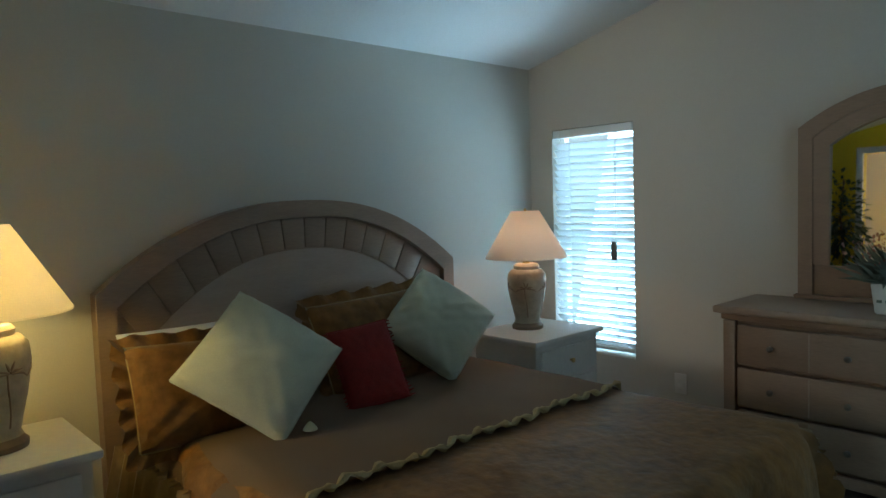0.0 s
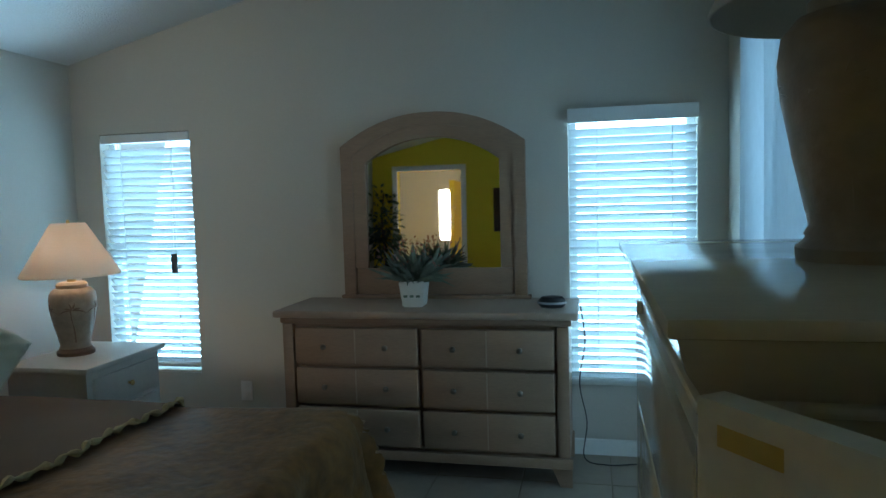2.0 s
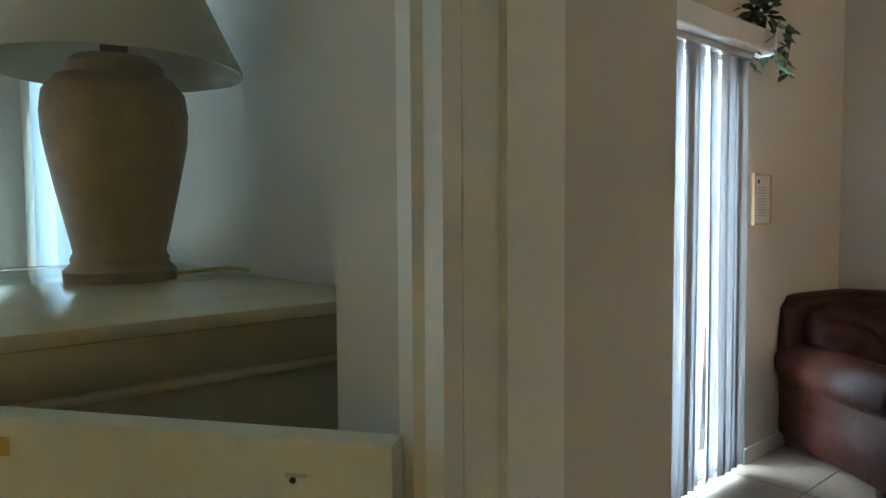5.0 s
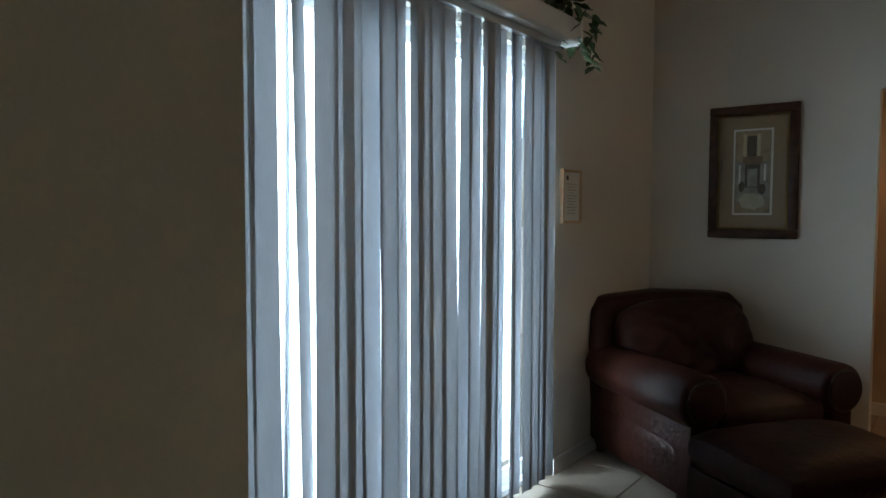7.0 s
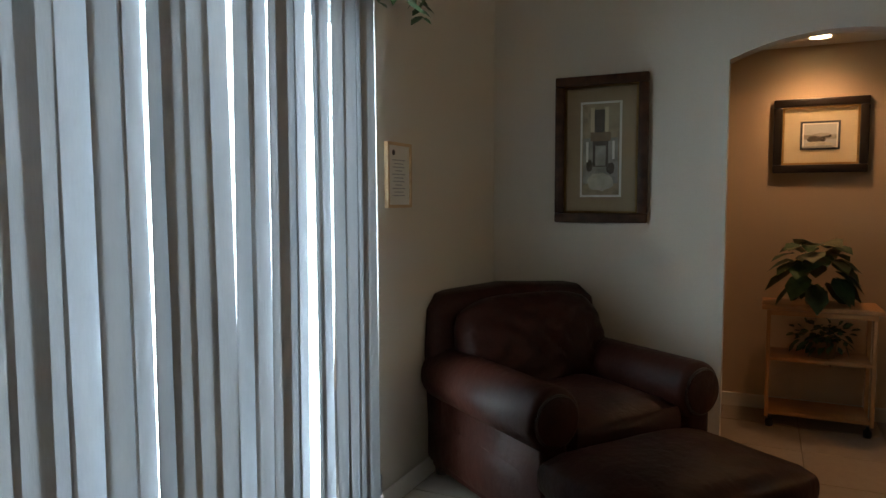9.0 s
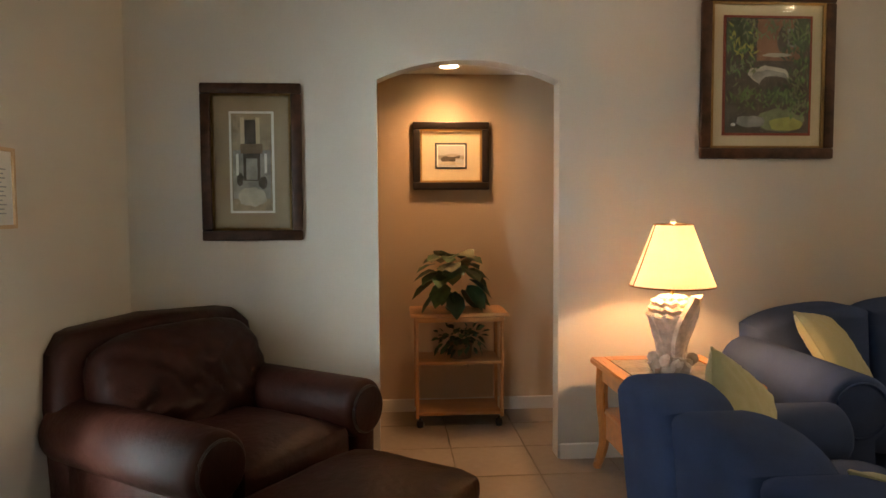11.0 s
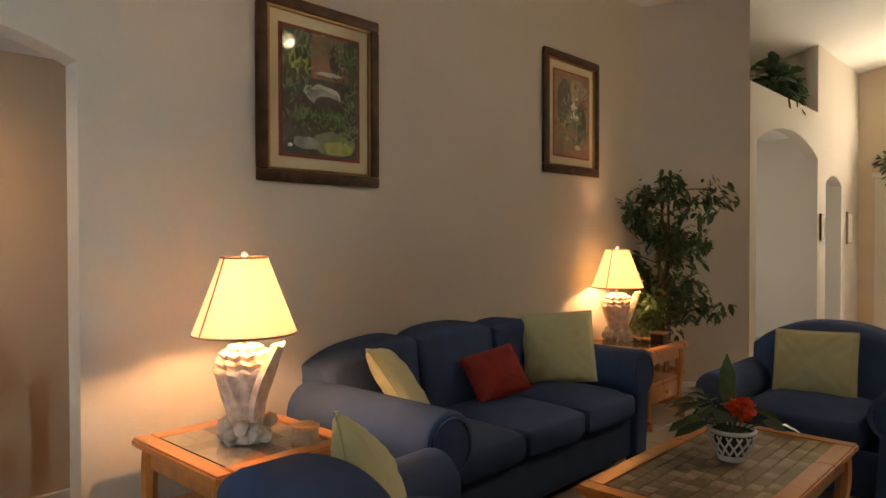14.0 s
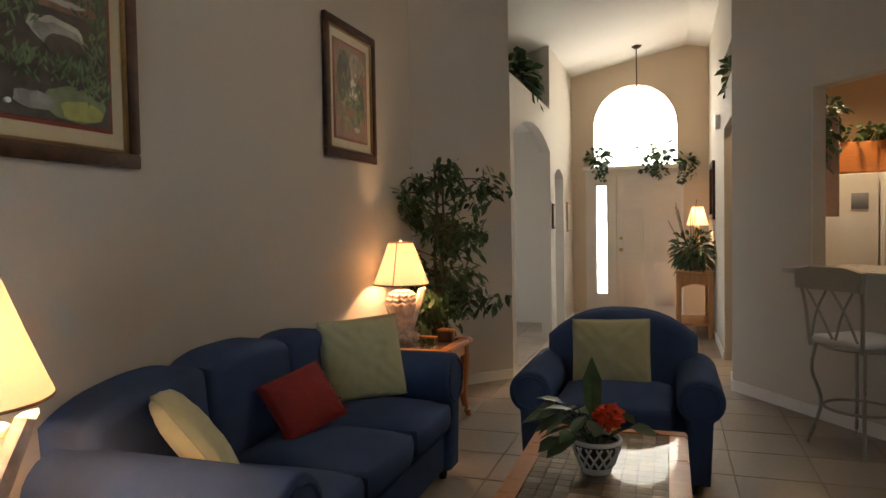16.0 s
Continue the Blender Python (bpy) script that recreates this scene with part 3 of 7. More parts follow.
structure("wall_kitchen", bm, "wall_warm", "warm yellow-beige kitchen walls", "wall")
# vaulted ceiling over living room, hall and kitchen
bm = bmesh.new()
for xa, xb in ((0.4, 4.1), (4.1, 6.43)):
    v = [bm.verts.new((x, y, vault(x) + dz)) for dz in (0, 0.1) for x, y in ((xa, -9.24), (xb, -9.24), (xb, 2.42), (xa, 2.42))]
    for f in ((3, 2, 1, 0), (4, 5, 6, 7), (0, 1, 5, 4), (1, 2, 6, 5), (2, 3, 7, 6), (3, 0, 4, 7)):
        bm.faces.new([v[i] for i in f])
structure("ceiling_living", bm, "ceiling_white", "white textured vaulted ceiling", "ceiling")

# baseboards, butted along the walls
BB = 0.085
def baseboard(*bs):
    bm = boxes(*[(a, b, c, d, 0, BB) for a, b, c, d in bs])
    bmesh.ops.bevel(bm, geom=[e for e in bm.edges if all(v.co.z > BB - 0.001 for v in e.verts)], offset=0.006, segments=1, affect="EDGES")
    return structure("baseboard", bm, "trim_white", "white painted wooden baseboard", "baseboard")

baseboard((-1.645, 2.06, 4.395, 4.409), (-1.66 + 0.001, -1.645, -1.40, 4.41))
baseboard((2.274, 2.70, 2.285, 2.299), (4.99, 6.296, 2.285, 2.299))
baseboard((6.296, 6.309, 1.06, 2.30), (6.296, 6.309, -4.40, 0.09), (6.31, 6.43, 0.087, 0.099), (6.31, 6.43, 1.051, 1.063))
baseboard((7.236, 7.249, -1.5, 1.9))
baseboard((5.636, 5.649, -7.55, -7.22), (5.636, 5.649, -9.10, -8.25), (5.47, 5.65, -9.099, -9.086), (3.821, 3.834, -9.1, -6.35), (3.821, 3.834, -5.45, -5.10))
bm = bmesh.new()
bar_block(bm, 0.0, 2.9, 0.001, 0.014, 0, BB)
structure("baseboard", bm, "trim_white", "white painted wooden baseboard", "baseboard")
bm = bmesh.new()
a, b = Vector((6.31, -4.40, 0)), Vector((5.65, -5.10, 0))
nrm = Vector((-0.728, 0.686, 0))
v = [bm.verts.new((p.x, p.y, z)) for z in (0, BB) for p in (a + nrm * 0.001, b + nrm * 0.001, b + nrm * 0.014, a + nrm * 0.014)]
for f in ((3, 2, 1, 0), (4, 5, 6, 7), (0, 1, 5, 4), (1, 2, 6, 5), (2, 3, 7, 6), (3, 0, 4, 7)):
    bm.faces.new([v[i] for i in f])
structure("baseboard", bm, "trim_white", "white painted wooden baseboard", "baseboard")

# casing of the bedroom doorway: moulded strip on the bedroom face, flat jamb inside
prof = [(0, 0), (0.020, 0.0), (0.020, 0.008), (0.014, 0.014), (0.014, 0.030), (0.022, 0.036), (0.022, 0.052), (0.012, 0.060), (0.012, 0.068), (0.0, 0.072)]
bm = prism([(1.799 - d, 1.022 + w) for d, w in prof], 2, 0, 2.12)
structure("trim_door_casing", bm, "trim_white", "cream painted moulded casing of the bedroom door", "trim", True)
bm = boxes((1.80, 1.925, 1.022, 1.039, 0, 2.04), (1.84, 1.875, 1.012, 1.022, 0, 2.04))
structure("trim_door_jamb", bm, "trim_white", "white painted door jamb with stop", "trim")
bm = boxes((1.765, 1.799, -0.02, 0.10, 0, 2.12), (1.80, 1.925, 0.101, 0.118, 0, 2.04), (1.80, 1.925, 0.118, 1.022, 2.03, 2.059), (1.765, 1.799, 0.10, 1.022, 2.04, 2.12))
structure("trim_door_frame", bm, "trim_white", "white painted frame of the bedroom doorway", "trim")
# casing of the doorway in the yellow wall
bm = boxes((-1.36, -1.29, -1.399, -1.38, 0, 2.09), (-0.37, -0.30, -1.399, -1.38, 0, 2.09), (-1.29, -0.37, -1.399, -1.38, 2.02, 2.09))
structure("trim_bath_door", bm, "trim_white", "white painted casing of the bathroom door", "trim")

# ---- bedroom: windows and blinds ----
def wood_blind(x0, x1, z0, z1, y, valance, tag):
    """A horizontal blind of tilted slats with rails, tapes and, on one window, a deep valance."""
    t = thing("window_blind", tag, "blind", (x0 + x1) / 2, y, z0)
    w, h = (x1 - x0) / 2, z1 - z0
    part("head_rail", rbox(-w, w, -0.03, 0.03, h - 0.05, h, 0.004), "rail_white", t)
    if valance:
        part("valance", rbox(-w - 0.004, w + 0.004, -0.06, -0.035, h - 0.068, h + 0.004, 0.005), "rail_white", t)
    part("bottom_rail", rbox(-w, w, -0.025, 0.025, 0.005, 0.025, 0.005), "rail_white", t)
    n = int((h - 0.09) / 0.043)
    a = radians(-47)
    me = None
    for i in range(n):
        if me is None:
            bm = bmesh.new()
            pts = [(math.cos(a) * s * 0.025, math.sin(a) * s * 0.025 + 0.003 * (1 - s * s)) for s in (-1, -0.5, 0, 0.5, 1)]
            lo, hi = [bm.verts.new((-w, p, q)) for p, q in pts], [bm.verts.new((w, p, q)) for p, q in pts]
            lo2, hi2 = [bm.verts.new((-w, p, q - 0.0022)) for p, q in pts], [bm.verts.new((w, p, q - 0.0022)) for p, q in pts]
            for k in range(4):
                bm.faces.new((lo[k], hi[k], hi[k + 1], lo[k + 1]))
                bm.faces.new((lo2[k], lo2[k + 1], hi2[k + 1], hi2[k]))
            for k in (0, 4):
                bm.faces.new((lo[k], lo2[k], hi2[k], hi[k]))
            me = mesh_of(bm, "slat_white", "slat")
        ob = new("slat", me)
        ob.parent = t
        ob.matrix_basis = pose(0, 0, 0.045 + i * 0.043, random.uniform(-0.35, 0.35))
    for x in (-w * 0.55, w * 0.62):
        part("ladder_tape", boxes((x - 0.002, x + 0.002, -0.0275, -0.026, 0.02, h - 0.04)), "slat_white", t)
    return t


def house_window(name, x0, x1, z0, z1):
    """A sash window in the wall: frame, sill, two panes."""
    t = thing(name, "white-framed sash window with daylight behind the blind", "window", (x0 + x1) / 2, 4.51, z0, kind="structure")
    w, h = (x1 - x0) / 2, z1 - z0
    part("window_frame", boxes((-w, -w + 0.04, -0.02, 0.035, 0, h), (w - 0.04, w, -0.02, 0.035, 0, h), (-w + 0.04, w - 0.04, -0.02, 0.035, 0, 0.04),
                               (-w + 0.04, w - 0.04, -0.02, 0.035, h - 0.04, h), (-w + 0.04, w - 0.04, -0.02, 0.035, h / 2 - 0.02, h / 2 + 0.02)), "rail_white", t, smooth=False)
    for za, zb in ((0.04, h / 2 - 0.02), (h / 2 + 0.02, h - 0.04)):
        p = part("pane", boxes((-w + 0.04, w - 0.04, 0.006, 0.010, za, zb)), "glass", t, smooth=False)
        p.visible_shadow = False
    part("window_sill", rbox(-w + 0.002, w - 0.002, -0.105, -0.022, 0.0, 0.016, 0.004), "trim_white", t)
    return t


house_window("window_1", -1.475, -0.875, 0.37, 1.80)
house_window("window_2", 1.285, 1.915, 0.37, 1.80)
wood_blind(-1.467, -0.883, 0.40, 1.795, 4.435, False, "white horizontal slatted blind, closed against bright daylight")
wood_blind(1.29, 1.91, 0.385, 1.79, 4.40, True, "white horizontal slatted blind with valance, closed against daylight")
t = thing("blind_pull", "small grey-brown wooden blind pull hanging at the slats", "blind pull", -1.0, 4.385, 0.97)
part("tassel", rbox(-0.017, 0.017, -0.010, 0.010, 0.0, 0.115, 0.007), "grey_wood", t)
part("cord", tube([(0, 0, 0.13), (0.004, 0.01, 0.5), (0.0, 0.02, 0.80)], 0.002, 5), "rail_white", t)


def vertical_blind(n, length, height, place, rz, tag, angles, seed, cloth="vane", loose=10):
    """A vertical blind: rail, carriers and hanging vanes that are turned and shifted unevenly."""
    rng = random.Random(seed)
    t = thing("vertical_blind", tag, "blind", *place, rz)
    part("head_rail", rbox(-length / 2, length / 2, -0.02, 0.02, height, height + 0.035, 0.004), "alu", t)
    shapes = []
    for bend in (0.009, 0.014, 0.019):
        bm = bmesh.new()
        cols = []
        for k in range(5):
            s = k / 2 - 1
            cols.append([bm.verts.new((0.047 * s, bend * (1 - s * s) + 0.004 * math.sin(4.0 * z + bend * 400), z * height)) for z in (0.012, 0.25, 0.5, 0.75, 1.0)])
        for a, b in zip(cols, cols[1:]):
            for j in range(4):
                bm.faces.new((a[j], b[j], b[j + 1], a[j + 1]))
        shapes.append(mesh_of(bm, cloth, "vane"))
    for i in range(n):
        ob = new("vane", shapes[rng.randrange(3)])
        ob.parent = t
        q = i / max(1, n - 1)
        a = angles(q) + rng.uniform(-1, 1) * loose
        ob.matrix_basis = pose(-length / 2 + (i + 0.5) * length / n + rng.uniform(-0.006, 0.006), rng.uniform(-0.006, 0.006), 0.0, rng.uniform(-0.35, 0.35), rng.uniform(-0.5, 0.5) if q > 0.3 else rng.uniform(-1.1, 0.2), a)
    return t


def sliding_door(name, place, rz, length, height):
    """A patio door of two glazed aluminium leaves in a track frame."""
    t = thing(name, "white aluminium sliding glass patio door", "door", *place, rz, kind="structure")
    h = length / 2
    part("door_frame", boxes((-h, -h + 0.022, -0.04, 0.04, 0, height), (h - 0.022, h, -0.04, 0.04, 0, height), (-h + 0.022, h - 0.022, -0.04, 0.04, height - 0.05, height),
                             (-h + 0.022, h - 0.022, -0.04, 0.04, 0, 0.025)), "rail_white", t, smooth=False)
    for a, b, y in ((-h + 0.022, 0.03, -0.015), (-0.03, h - 0.022, 0.015)):
        leaf = part("door_leaf", boxes((a, a + 0.04, y - 0.012, y + 0.012, 0.026, height - 0.051), (b - 0.04, b, y - 0.012, y + 0.012, 0.026, height - 0.051),
                                       (a + 0.04, b - 0.04, y - 0.012, y + 0.012, 0.026, 0.10), (a + 0.04, b - 0.04, y - 0.012, y + 0.012, height - 0.11, height - 0.051)), "rail_white", t, smooth=False)
        p = part("pane", boxes((a + 0.04, b - 0.04, y - 0.002, y + 0.002, 0.10, height - 0.11)), "glass", leaf, smooth=False)
        p.visible_shadow = False
    return t


sliding_door("door_patio_bedroom", (2.14, 3.25, 0.0), 90, 1.06, 2.08)
vertical_blind(13, 1.06, 2.02, (2.015, 3.26, 0.03), -90, "pale vertical vane blind over the bedroom patio door", lambda u: 30, 3, "vane_sheer")
t = thing("blind_valance", "white valance over the bedroom patio blind", "valance", 2.0, 3.26, 2.06)
part("board", rbox(-0.055, 0.055, -0.55, 0.55, 0.0, 0.09, 0.008), "rail_white", t)

# ---- bedroom: bed ----
bed = thing("bed", "wide bed with arched whitewashed headboard and bronze bedspread", "bed", -1.66, 2.60, 0, 0)
# local: x from the wall into the room, y along the wall
HW = 0.98


def head_arc(y, base, rise):
    return base + rise * (1 - (abs(y) / HW) ** 2.3)


N = 28
ys = [-HW + 2 * HW * i / N for i in range(N + 1)]
outer = [(y, head_arc(y, 1.03, 0.36)) for y in ys]
inner = [(y * 0.80, head_arc(y, 0.80, 0.35)) for y in ys]
midl = [(y * 0.92, head_arc(y, 0.97, 0.34)) for y in ys]
bm = prism([(-HW, 0.05)] + outer + [(HW, 0.05), (HW * 0.92, 0.05)] + midl[::-1] + [(-HW * 0.92, 0.05)], 0, 0.012, 0.085)
part("headboard_frame", bm, "washed_wood", bed, "whitewashed wooden arched frame")
bm = prism([(-HW * 0.92, 0.05)] + midl + [(HW * 0.92, 0.05), (HW * 0.80, 0.05)] + inner[::-1] + [(-HW * 0.80, 0.05)], 0, 0.014, 0.050)
part("headboard_band", bm, "washed_wood", bed)
part("headboard_panel", prism([(-HW * 0.80, 0.3)] + inner + [(HW * 0.80, 0.3)], 0, 0.016, 0.047), "washed_wood_pale", bed, "plain whitewashed inner panel")
for i in range(0, N, 2):
    # raised blocks with open joints fill the band between frame and panel
    def between(k, f, e):
        (y0, z0), (y1, z1) = midl[i + k], inner[i + k]
        (y2, z2), (y3, z3) = midl[i + 2 - k], inner[i + 2 - k]
        a, c = Vector((y0 + (y1 - y0) * f, z0 + (z1 - z0) * f)), Vector((y2 + (y3 - y2) * f, z2 + (z3 - z2) * f))
        return tuple(a + (c - a).normalized() * e)
    pts = [between(0, 0.04, 0.0025), between(2, 0.04, 0.0025), between(2, 0.96, 0.0025), between(0, 0.96, 0.0025)]
    part("band_block", prism(pts, 0, 0.048, 0.057, 0.003, 2), "washed_wood", bed)
for side in (-1, 1):
    for z in (0.16, 0.32, 0.48, 0.64):
        part("band_block", rbox(0.048, 0.057, min(side * HW * 0.815, side * HW * 0.91), max(side * HW * 0.815, side * HW * 0.91), z + 0.005, z + 0.155, 0.004), "washed_wood", bed)


def bedspread():
    """The cover: a flat top with rounded edges and sides that hang in folds."""
    bm = bmesh.new()
    L, W, H = 2.03, 0.80, 0.50
    nx, ny = 90, 90
    grid = []
    for i in range(nx + 1):
        row = []
        for j in range(ny + 1):
            u, v = 0.10 + (L + 0.52) * i / nx, (W + 0.54) * (2 * j / ny - 1)
            over_x, over_y = max(0, u - L), max(0, abs(v) - W)
            x, y, z = u, v, H + 0.016 * noise.noise(Vector((u * 2.2, v * 2.2, 0.3))) + 0.005 * noise.noise(Vector((u * 7, v * 7, 3)))
            sgn = 1 if v > 0 else -1
            drop = min(0.56, math.hypot(over_x, over_y))
            if drop > 0:
                r = 0.09
                if drop < r * 1.57:
                    dz, out = r * (1 - math.cos(drop / r)), r * math.sin(drop / r)
                else:
                    dz, out = r + drop - r * 1.57, r
                turn_a = math.atan2(over_y, over_x) / (math.pi / 2)
                wave = math.sin(11 * (v if v > 0 else v + 0.4) * (1 - turn_a) + 10 * u * turn_a + 7 * turn_a + 1.3 * math.sin(3 * (u + v)))
                corner = 4 * turn_a * (1 - turn_a)
                fold = (0.030 + 0.03 * corner) * min(1, drop / 0.22) * wave + 0.014 * min(1, drop / 0.1) * noise.noise(Vector((u * 9, v * 9, 1.7)))
                out += fold + (0.10 + 0.17 * corner) * max(0, drop - 0.08)
                k = math.hypot(over_x, over_y)
                x = min(u, L) + out * over_x / k
                y = sgn * min(abs(v), W) + sgn * out * over_y / k
                z -= dz
            row.append(bm.verts.new((x, y, max(z, 0.03))))
        grid.append(row)
    for i in range(nx):
        for j in range(ny):
            bm.faces.new((grid[i][j], grid[i + 1][j], grid[i + 1][j + 1], grid[i][j + 1]))
    return bm


part("mattress", soft_box(0.09, 2.10, -0.78, 0.78, 0.20, 0.485, 0.06, 0.0), "white_linen", bed)
part("base", rbox(0.09, 2.08, -0.76, 0.76, 0.0, 0.20, 0.02), "taupe_fabric", bed)
sp = part("bedspread", bedspread(), "bronze_fabric", bed, "bronze brown velvety bedspread hanging in folds")
# turned-back blanket over the head half
bm = bmesh.new()
g = []
for i in range(25):
    row = []
    for j in range(45):
        u, v = 0.10 + 1.21 * i / 24, 0.93 * (2 * j / 44 - 1)
        oy = max(0, abs(v) - 0.785)
        z = 0.522 + 0.008 * noise.noise(Vector((u * 2.4, v * 2.4, 7))) - oy * 0.95 + 0.004 * math.sin(15 * v + 5 * u) * (i > 20)
        y = (1 if v > 0 else -1) * min(abs(v), 0.785 + min(oy, 0.09)) if oy else v
        row.append(bm.verts.new((u + (0.012 * math.sin(13 * v) if i == 24 else 0), y * 1.02, z)))
    g.append(row)
for i in range(24):
    for j in range(44):
        bm.faces.new((g[i][j], g[i + 1][j], g[i + 1][j + 1], g[i][j + 1]))
bl = thing("blanket", "taupe grey blanket with frilled gold edge across the bed", "blanket", -1.66, 2.60, 0)
part("cloth", bm, "taupe_fabric", bl)
pts = [(1.32 + 0.014 * math.sin(13 * v * 1.0) + 0.008 * math.sin(41 * v), v, 0.530 + 0.008 * math.sin(57 * v) - 1.0 * max(0, abs(v) - 0.79)) for v in [-0.86 + 1.72 * k / 90 for k in range(91)]]
part("frilled_edge", tube(pts, [0.010 + 0.006 * math.sin(k * 1.9) for k in range(91)], 6), "gold_trim", bl, "crinkled gold trim")
# gold bed skirt at the head end
bm = bmesh.new()
prev = None
for k in range(90):
    x = 0.10 + 0.7 * k / 89
    o = 0.02 * math.sin(k * 1.1) + 0.01 * math.sin(k * 0.43)
    cur = (bm.verts.new((x, -0.93 - o, 0.42)), bm.verts.new((x, -1.01 - 1.6 * o, 0.03)))
    if prev:
        bm.faces.new((prev[0], cur[0], cur[1], prev[1]))
    prev = cur
part("bed_skirt", bm, "gold_satin", bed, "gathered gold satin side of the cover")


def pillow(name, label, mat, x, y, z, w, h, t, lean, turn, spin, seed, trim=None, group="pillows on the bed"):
    """A cushion leaning back by lean degrees, turned about z, spun in its own plane."""
    ob = new(name)
    ob.empty_display_size = 0.05
    ob.matrix_world = pose(x, y, z, 0, 0, turn) @ pose(0, 0, 0, -lean, 0, 0) @ pose(0, 0, 0, 0, spin, 0)
    tagged(ob, label, "pillow", group)
    part("cover", cushion(w, h, t, seed=seed), mat, ob)
    if mat == "bronze_fabric":
        # gathered flange all round the sham
        bm, rows, n = bmesh.new(), [], 120
        for k in range(n):
            q = 4 * k / n
            side, f = int(q), 2 * (q - int(q)) - 1
            ax, az = ((f, -1), (1, f), (-f, 1), (-1, -f))[side]
            wave = math.sin(k * 1.25 + seed) + 0.6 * noise.noise(Vector((k * 0.21, seed, 2)))
            wide = 0.045 + 0.012 * noise.noise(Vector((k * 0.3, seed, 5)))
            row = []
            for j, e in enumerate((-0.012, 0.5 * wide, wide)):
                row.append(bm.verts.new((ax * w / 2 + (e if abs(ax) == 1 else e * ax) * (1 if ax > 0 or abs(ax) < 1 else -1), 0.011 * j * wave, az * h / 2 + (e if abs(az) == 1 else e * az) * (1 if az > 0 or abs(az) < 1 else -1))))
            rows.append(row)
        for k in range(n):
            a, b = rows[k], rows[(k + 1) % n]
            for j in (0, 1):
                bm.faces.new((a[j], b[j], b[j + 1], a[j + 1]))
        part("flange", bm, mat, ob, "gathered bronze flange")
    if mat == "red_fabric":
        rng = random.Random(seed)
        for side in (-1, 1):
            bm = bmesh.new()
            for k in range(22):
                f = 2 * k / 21 - 1
                a = Vector((side * w * 0.49 * (1 - 0.10 * (1 - f * f)), 0, f * h * 0.48))
                tube([a, a + Vector((side * rng.uniform(0.018, 0.032), rng.uniform(-0.008, 0.008), rng.uniform(-0.008, 0.008)))], [0.005, 0.0025], 5, bm)
            part("fringe", bm, mat, ob, "red thread fringe")
    if trim:
        c = [(sx * w / 2 * 0.985, 0, sz * h / 2 * 0.985) for sx, sz in ((-1, -1), (1, -1), (1, 1), (-1, 1), (-1, -1))]
        loop = []
        for a, b in zip(c, c[1:]):
            for k in range(8):
                f = k / 8
                bow = 1 - 0.03 * (1 - (2 * f - 1) ** 2)
                p = Vector(a).lerp(Vector(b), f)
                mid = Vector(p)
                if abs(a[0] - b[0]) < 1e-6:
                    mid.x *= bow
                else:
                    mid.z *= bow
                loop.append(mid)
        loop.append(Vector(c[-1]))
        part("piping", tube(loop, 0.007, 5), trim, ob)
    return ob


pillow("bed_pillow", "white sleeping pillow against the headboard", "white_linen", -1.42, 1.98, 0.69, 0.64, 0.40, 0.18, 20, 90, 0, 1)
pillow("bed_pillow", "white sleeping pillow against the headboard", "white_linen", -1.44, 3.05, 0.68, 0.72, 0.44, 0.18, 20, 90, 0, 2)
pillow("bed_pillow", "bronze brown pillow sham with flanged edge", "bronze_fabric", -1.22, 1.92, 0.66, 0.60, 0.40, 0.22, 26, 90, 3, 3, "gold_satin")
pillow("bed_pillow", "bronze brown pillow sham with flanged edge", "bronze_fabric", -1.28, 2.85, 0.70, 0.80, 0.46, 0.18, 26, 90, -2, 4, "gold_satin")
pillow("throw_pillow", "pale sage square throw pillow standing on its corner", "sage_pale", -1.02, 2.03, 0.765, 0.47, 0.45, 0.22, 36, 72, 40, 5, "sage_pale")
pillow("throw_pillow", "pale sage square throw pillow leaning on its corner", "sage_pale", -1.12, 3.03, 0.765, 0.44, 0.44, 0.22, 34, 66, 42, 6, "sage_pale")
pillow("throw_pillow", "small red tasselled cushion leaning on the shams", "red_fabric", -1.00, 2.52, 0.675, 0.27, 0.36, 0.12, 30, 70, -8, 7, "red_fabric")
t = thing("tassel", "cream tassel at the corner of the sage pillow", "tassel", -0.83, 2.12, 0.53, group="pillows on the bed")
part("threads", lathe([(0.0, 0.0), (0.028, 0.002), (0.020, 0.016), (0.007, 0.03), (0.0, 0.034)], 10), "sage_pale", t)


# ---- bedroom: nightstands, lamps ----
def knob(parent, x, y, z, mat="nickel"):
    return part("knob", lathe([(0.0, 0.0), (0.006, 0.0), (0.006, 0.012), (0.013, 0.017), (0.014, 0.024), (0.008, 0.029), (0.0, 0.030)], 12), mat, parent)


def place_part(ob, m):
    ob.matrix_world = m
    return ob


def nightstand(x, y, label):
    t = thing("nightstand", label, "nightstand", x, y, 0, 0, "nightstands beside the bed")
    part("top", rbox(-0.02, 0.47, -0.30, 0.30, 0.59, 0.62, 0.008), "white_wood", t)
    part("body", boxes((0.0, 0.44, -0.27, 0.27, 0.08, 0.59)), "white_wood", t, smooth=False)
    for k, z in enumerate((0.40, 0.22)):
        d = part("drawer_front", rbox(0.44, 0.458, -0.235, 0.235, z, z + 0.155, 0.006), "white_wood", t)
        kb = knob(d, 0, 0, 0, "brass")
        kb.matrix_basis = pose(0.458, 0, z + 0.078, 0, 90, 0)
    for lx in (0.03, 0.41):
        for ly in (-0.24, 0.24):
            part("leg", rbox(lx - 0.025, lx + 0.025, ly - 0.025, ly + 0.025, 0.0, 0.08, 0.004), "white_wood", t)
    return t


nightstand(-1.36, 3.80, "white painted nightstand with two drawers near the window")
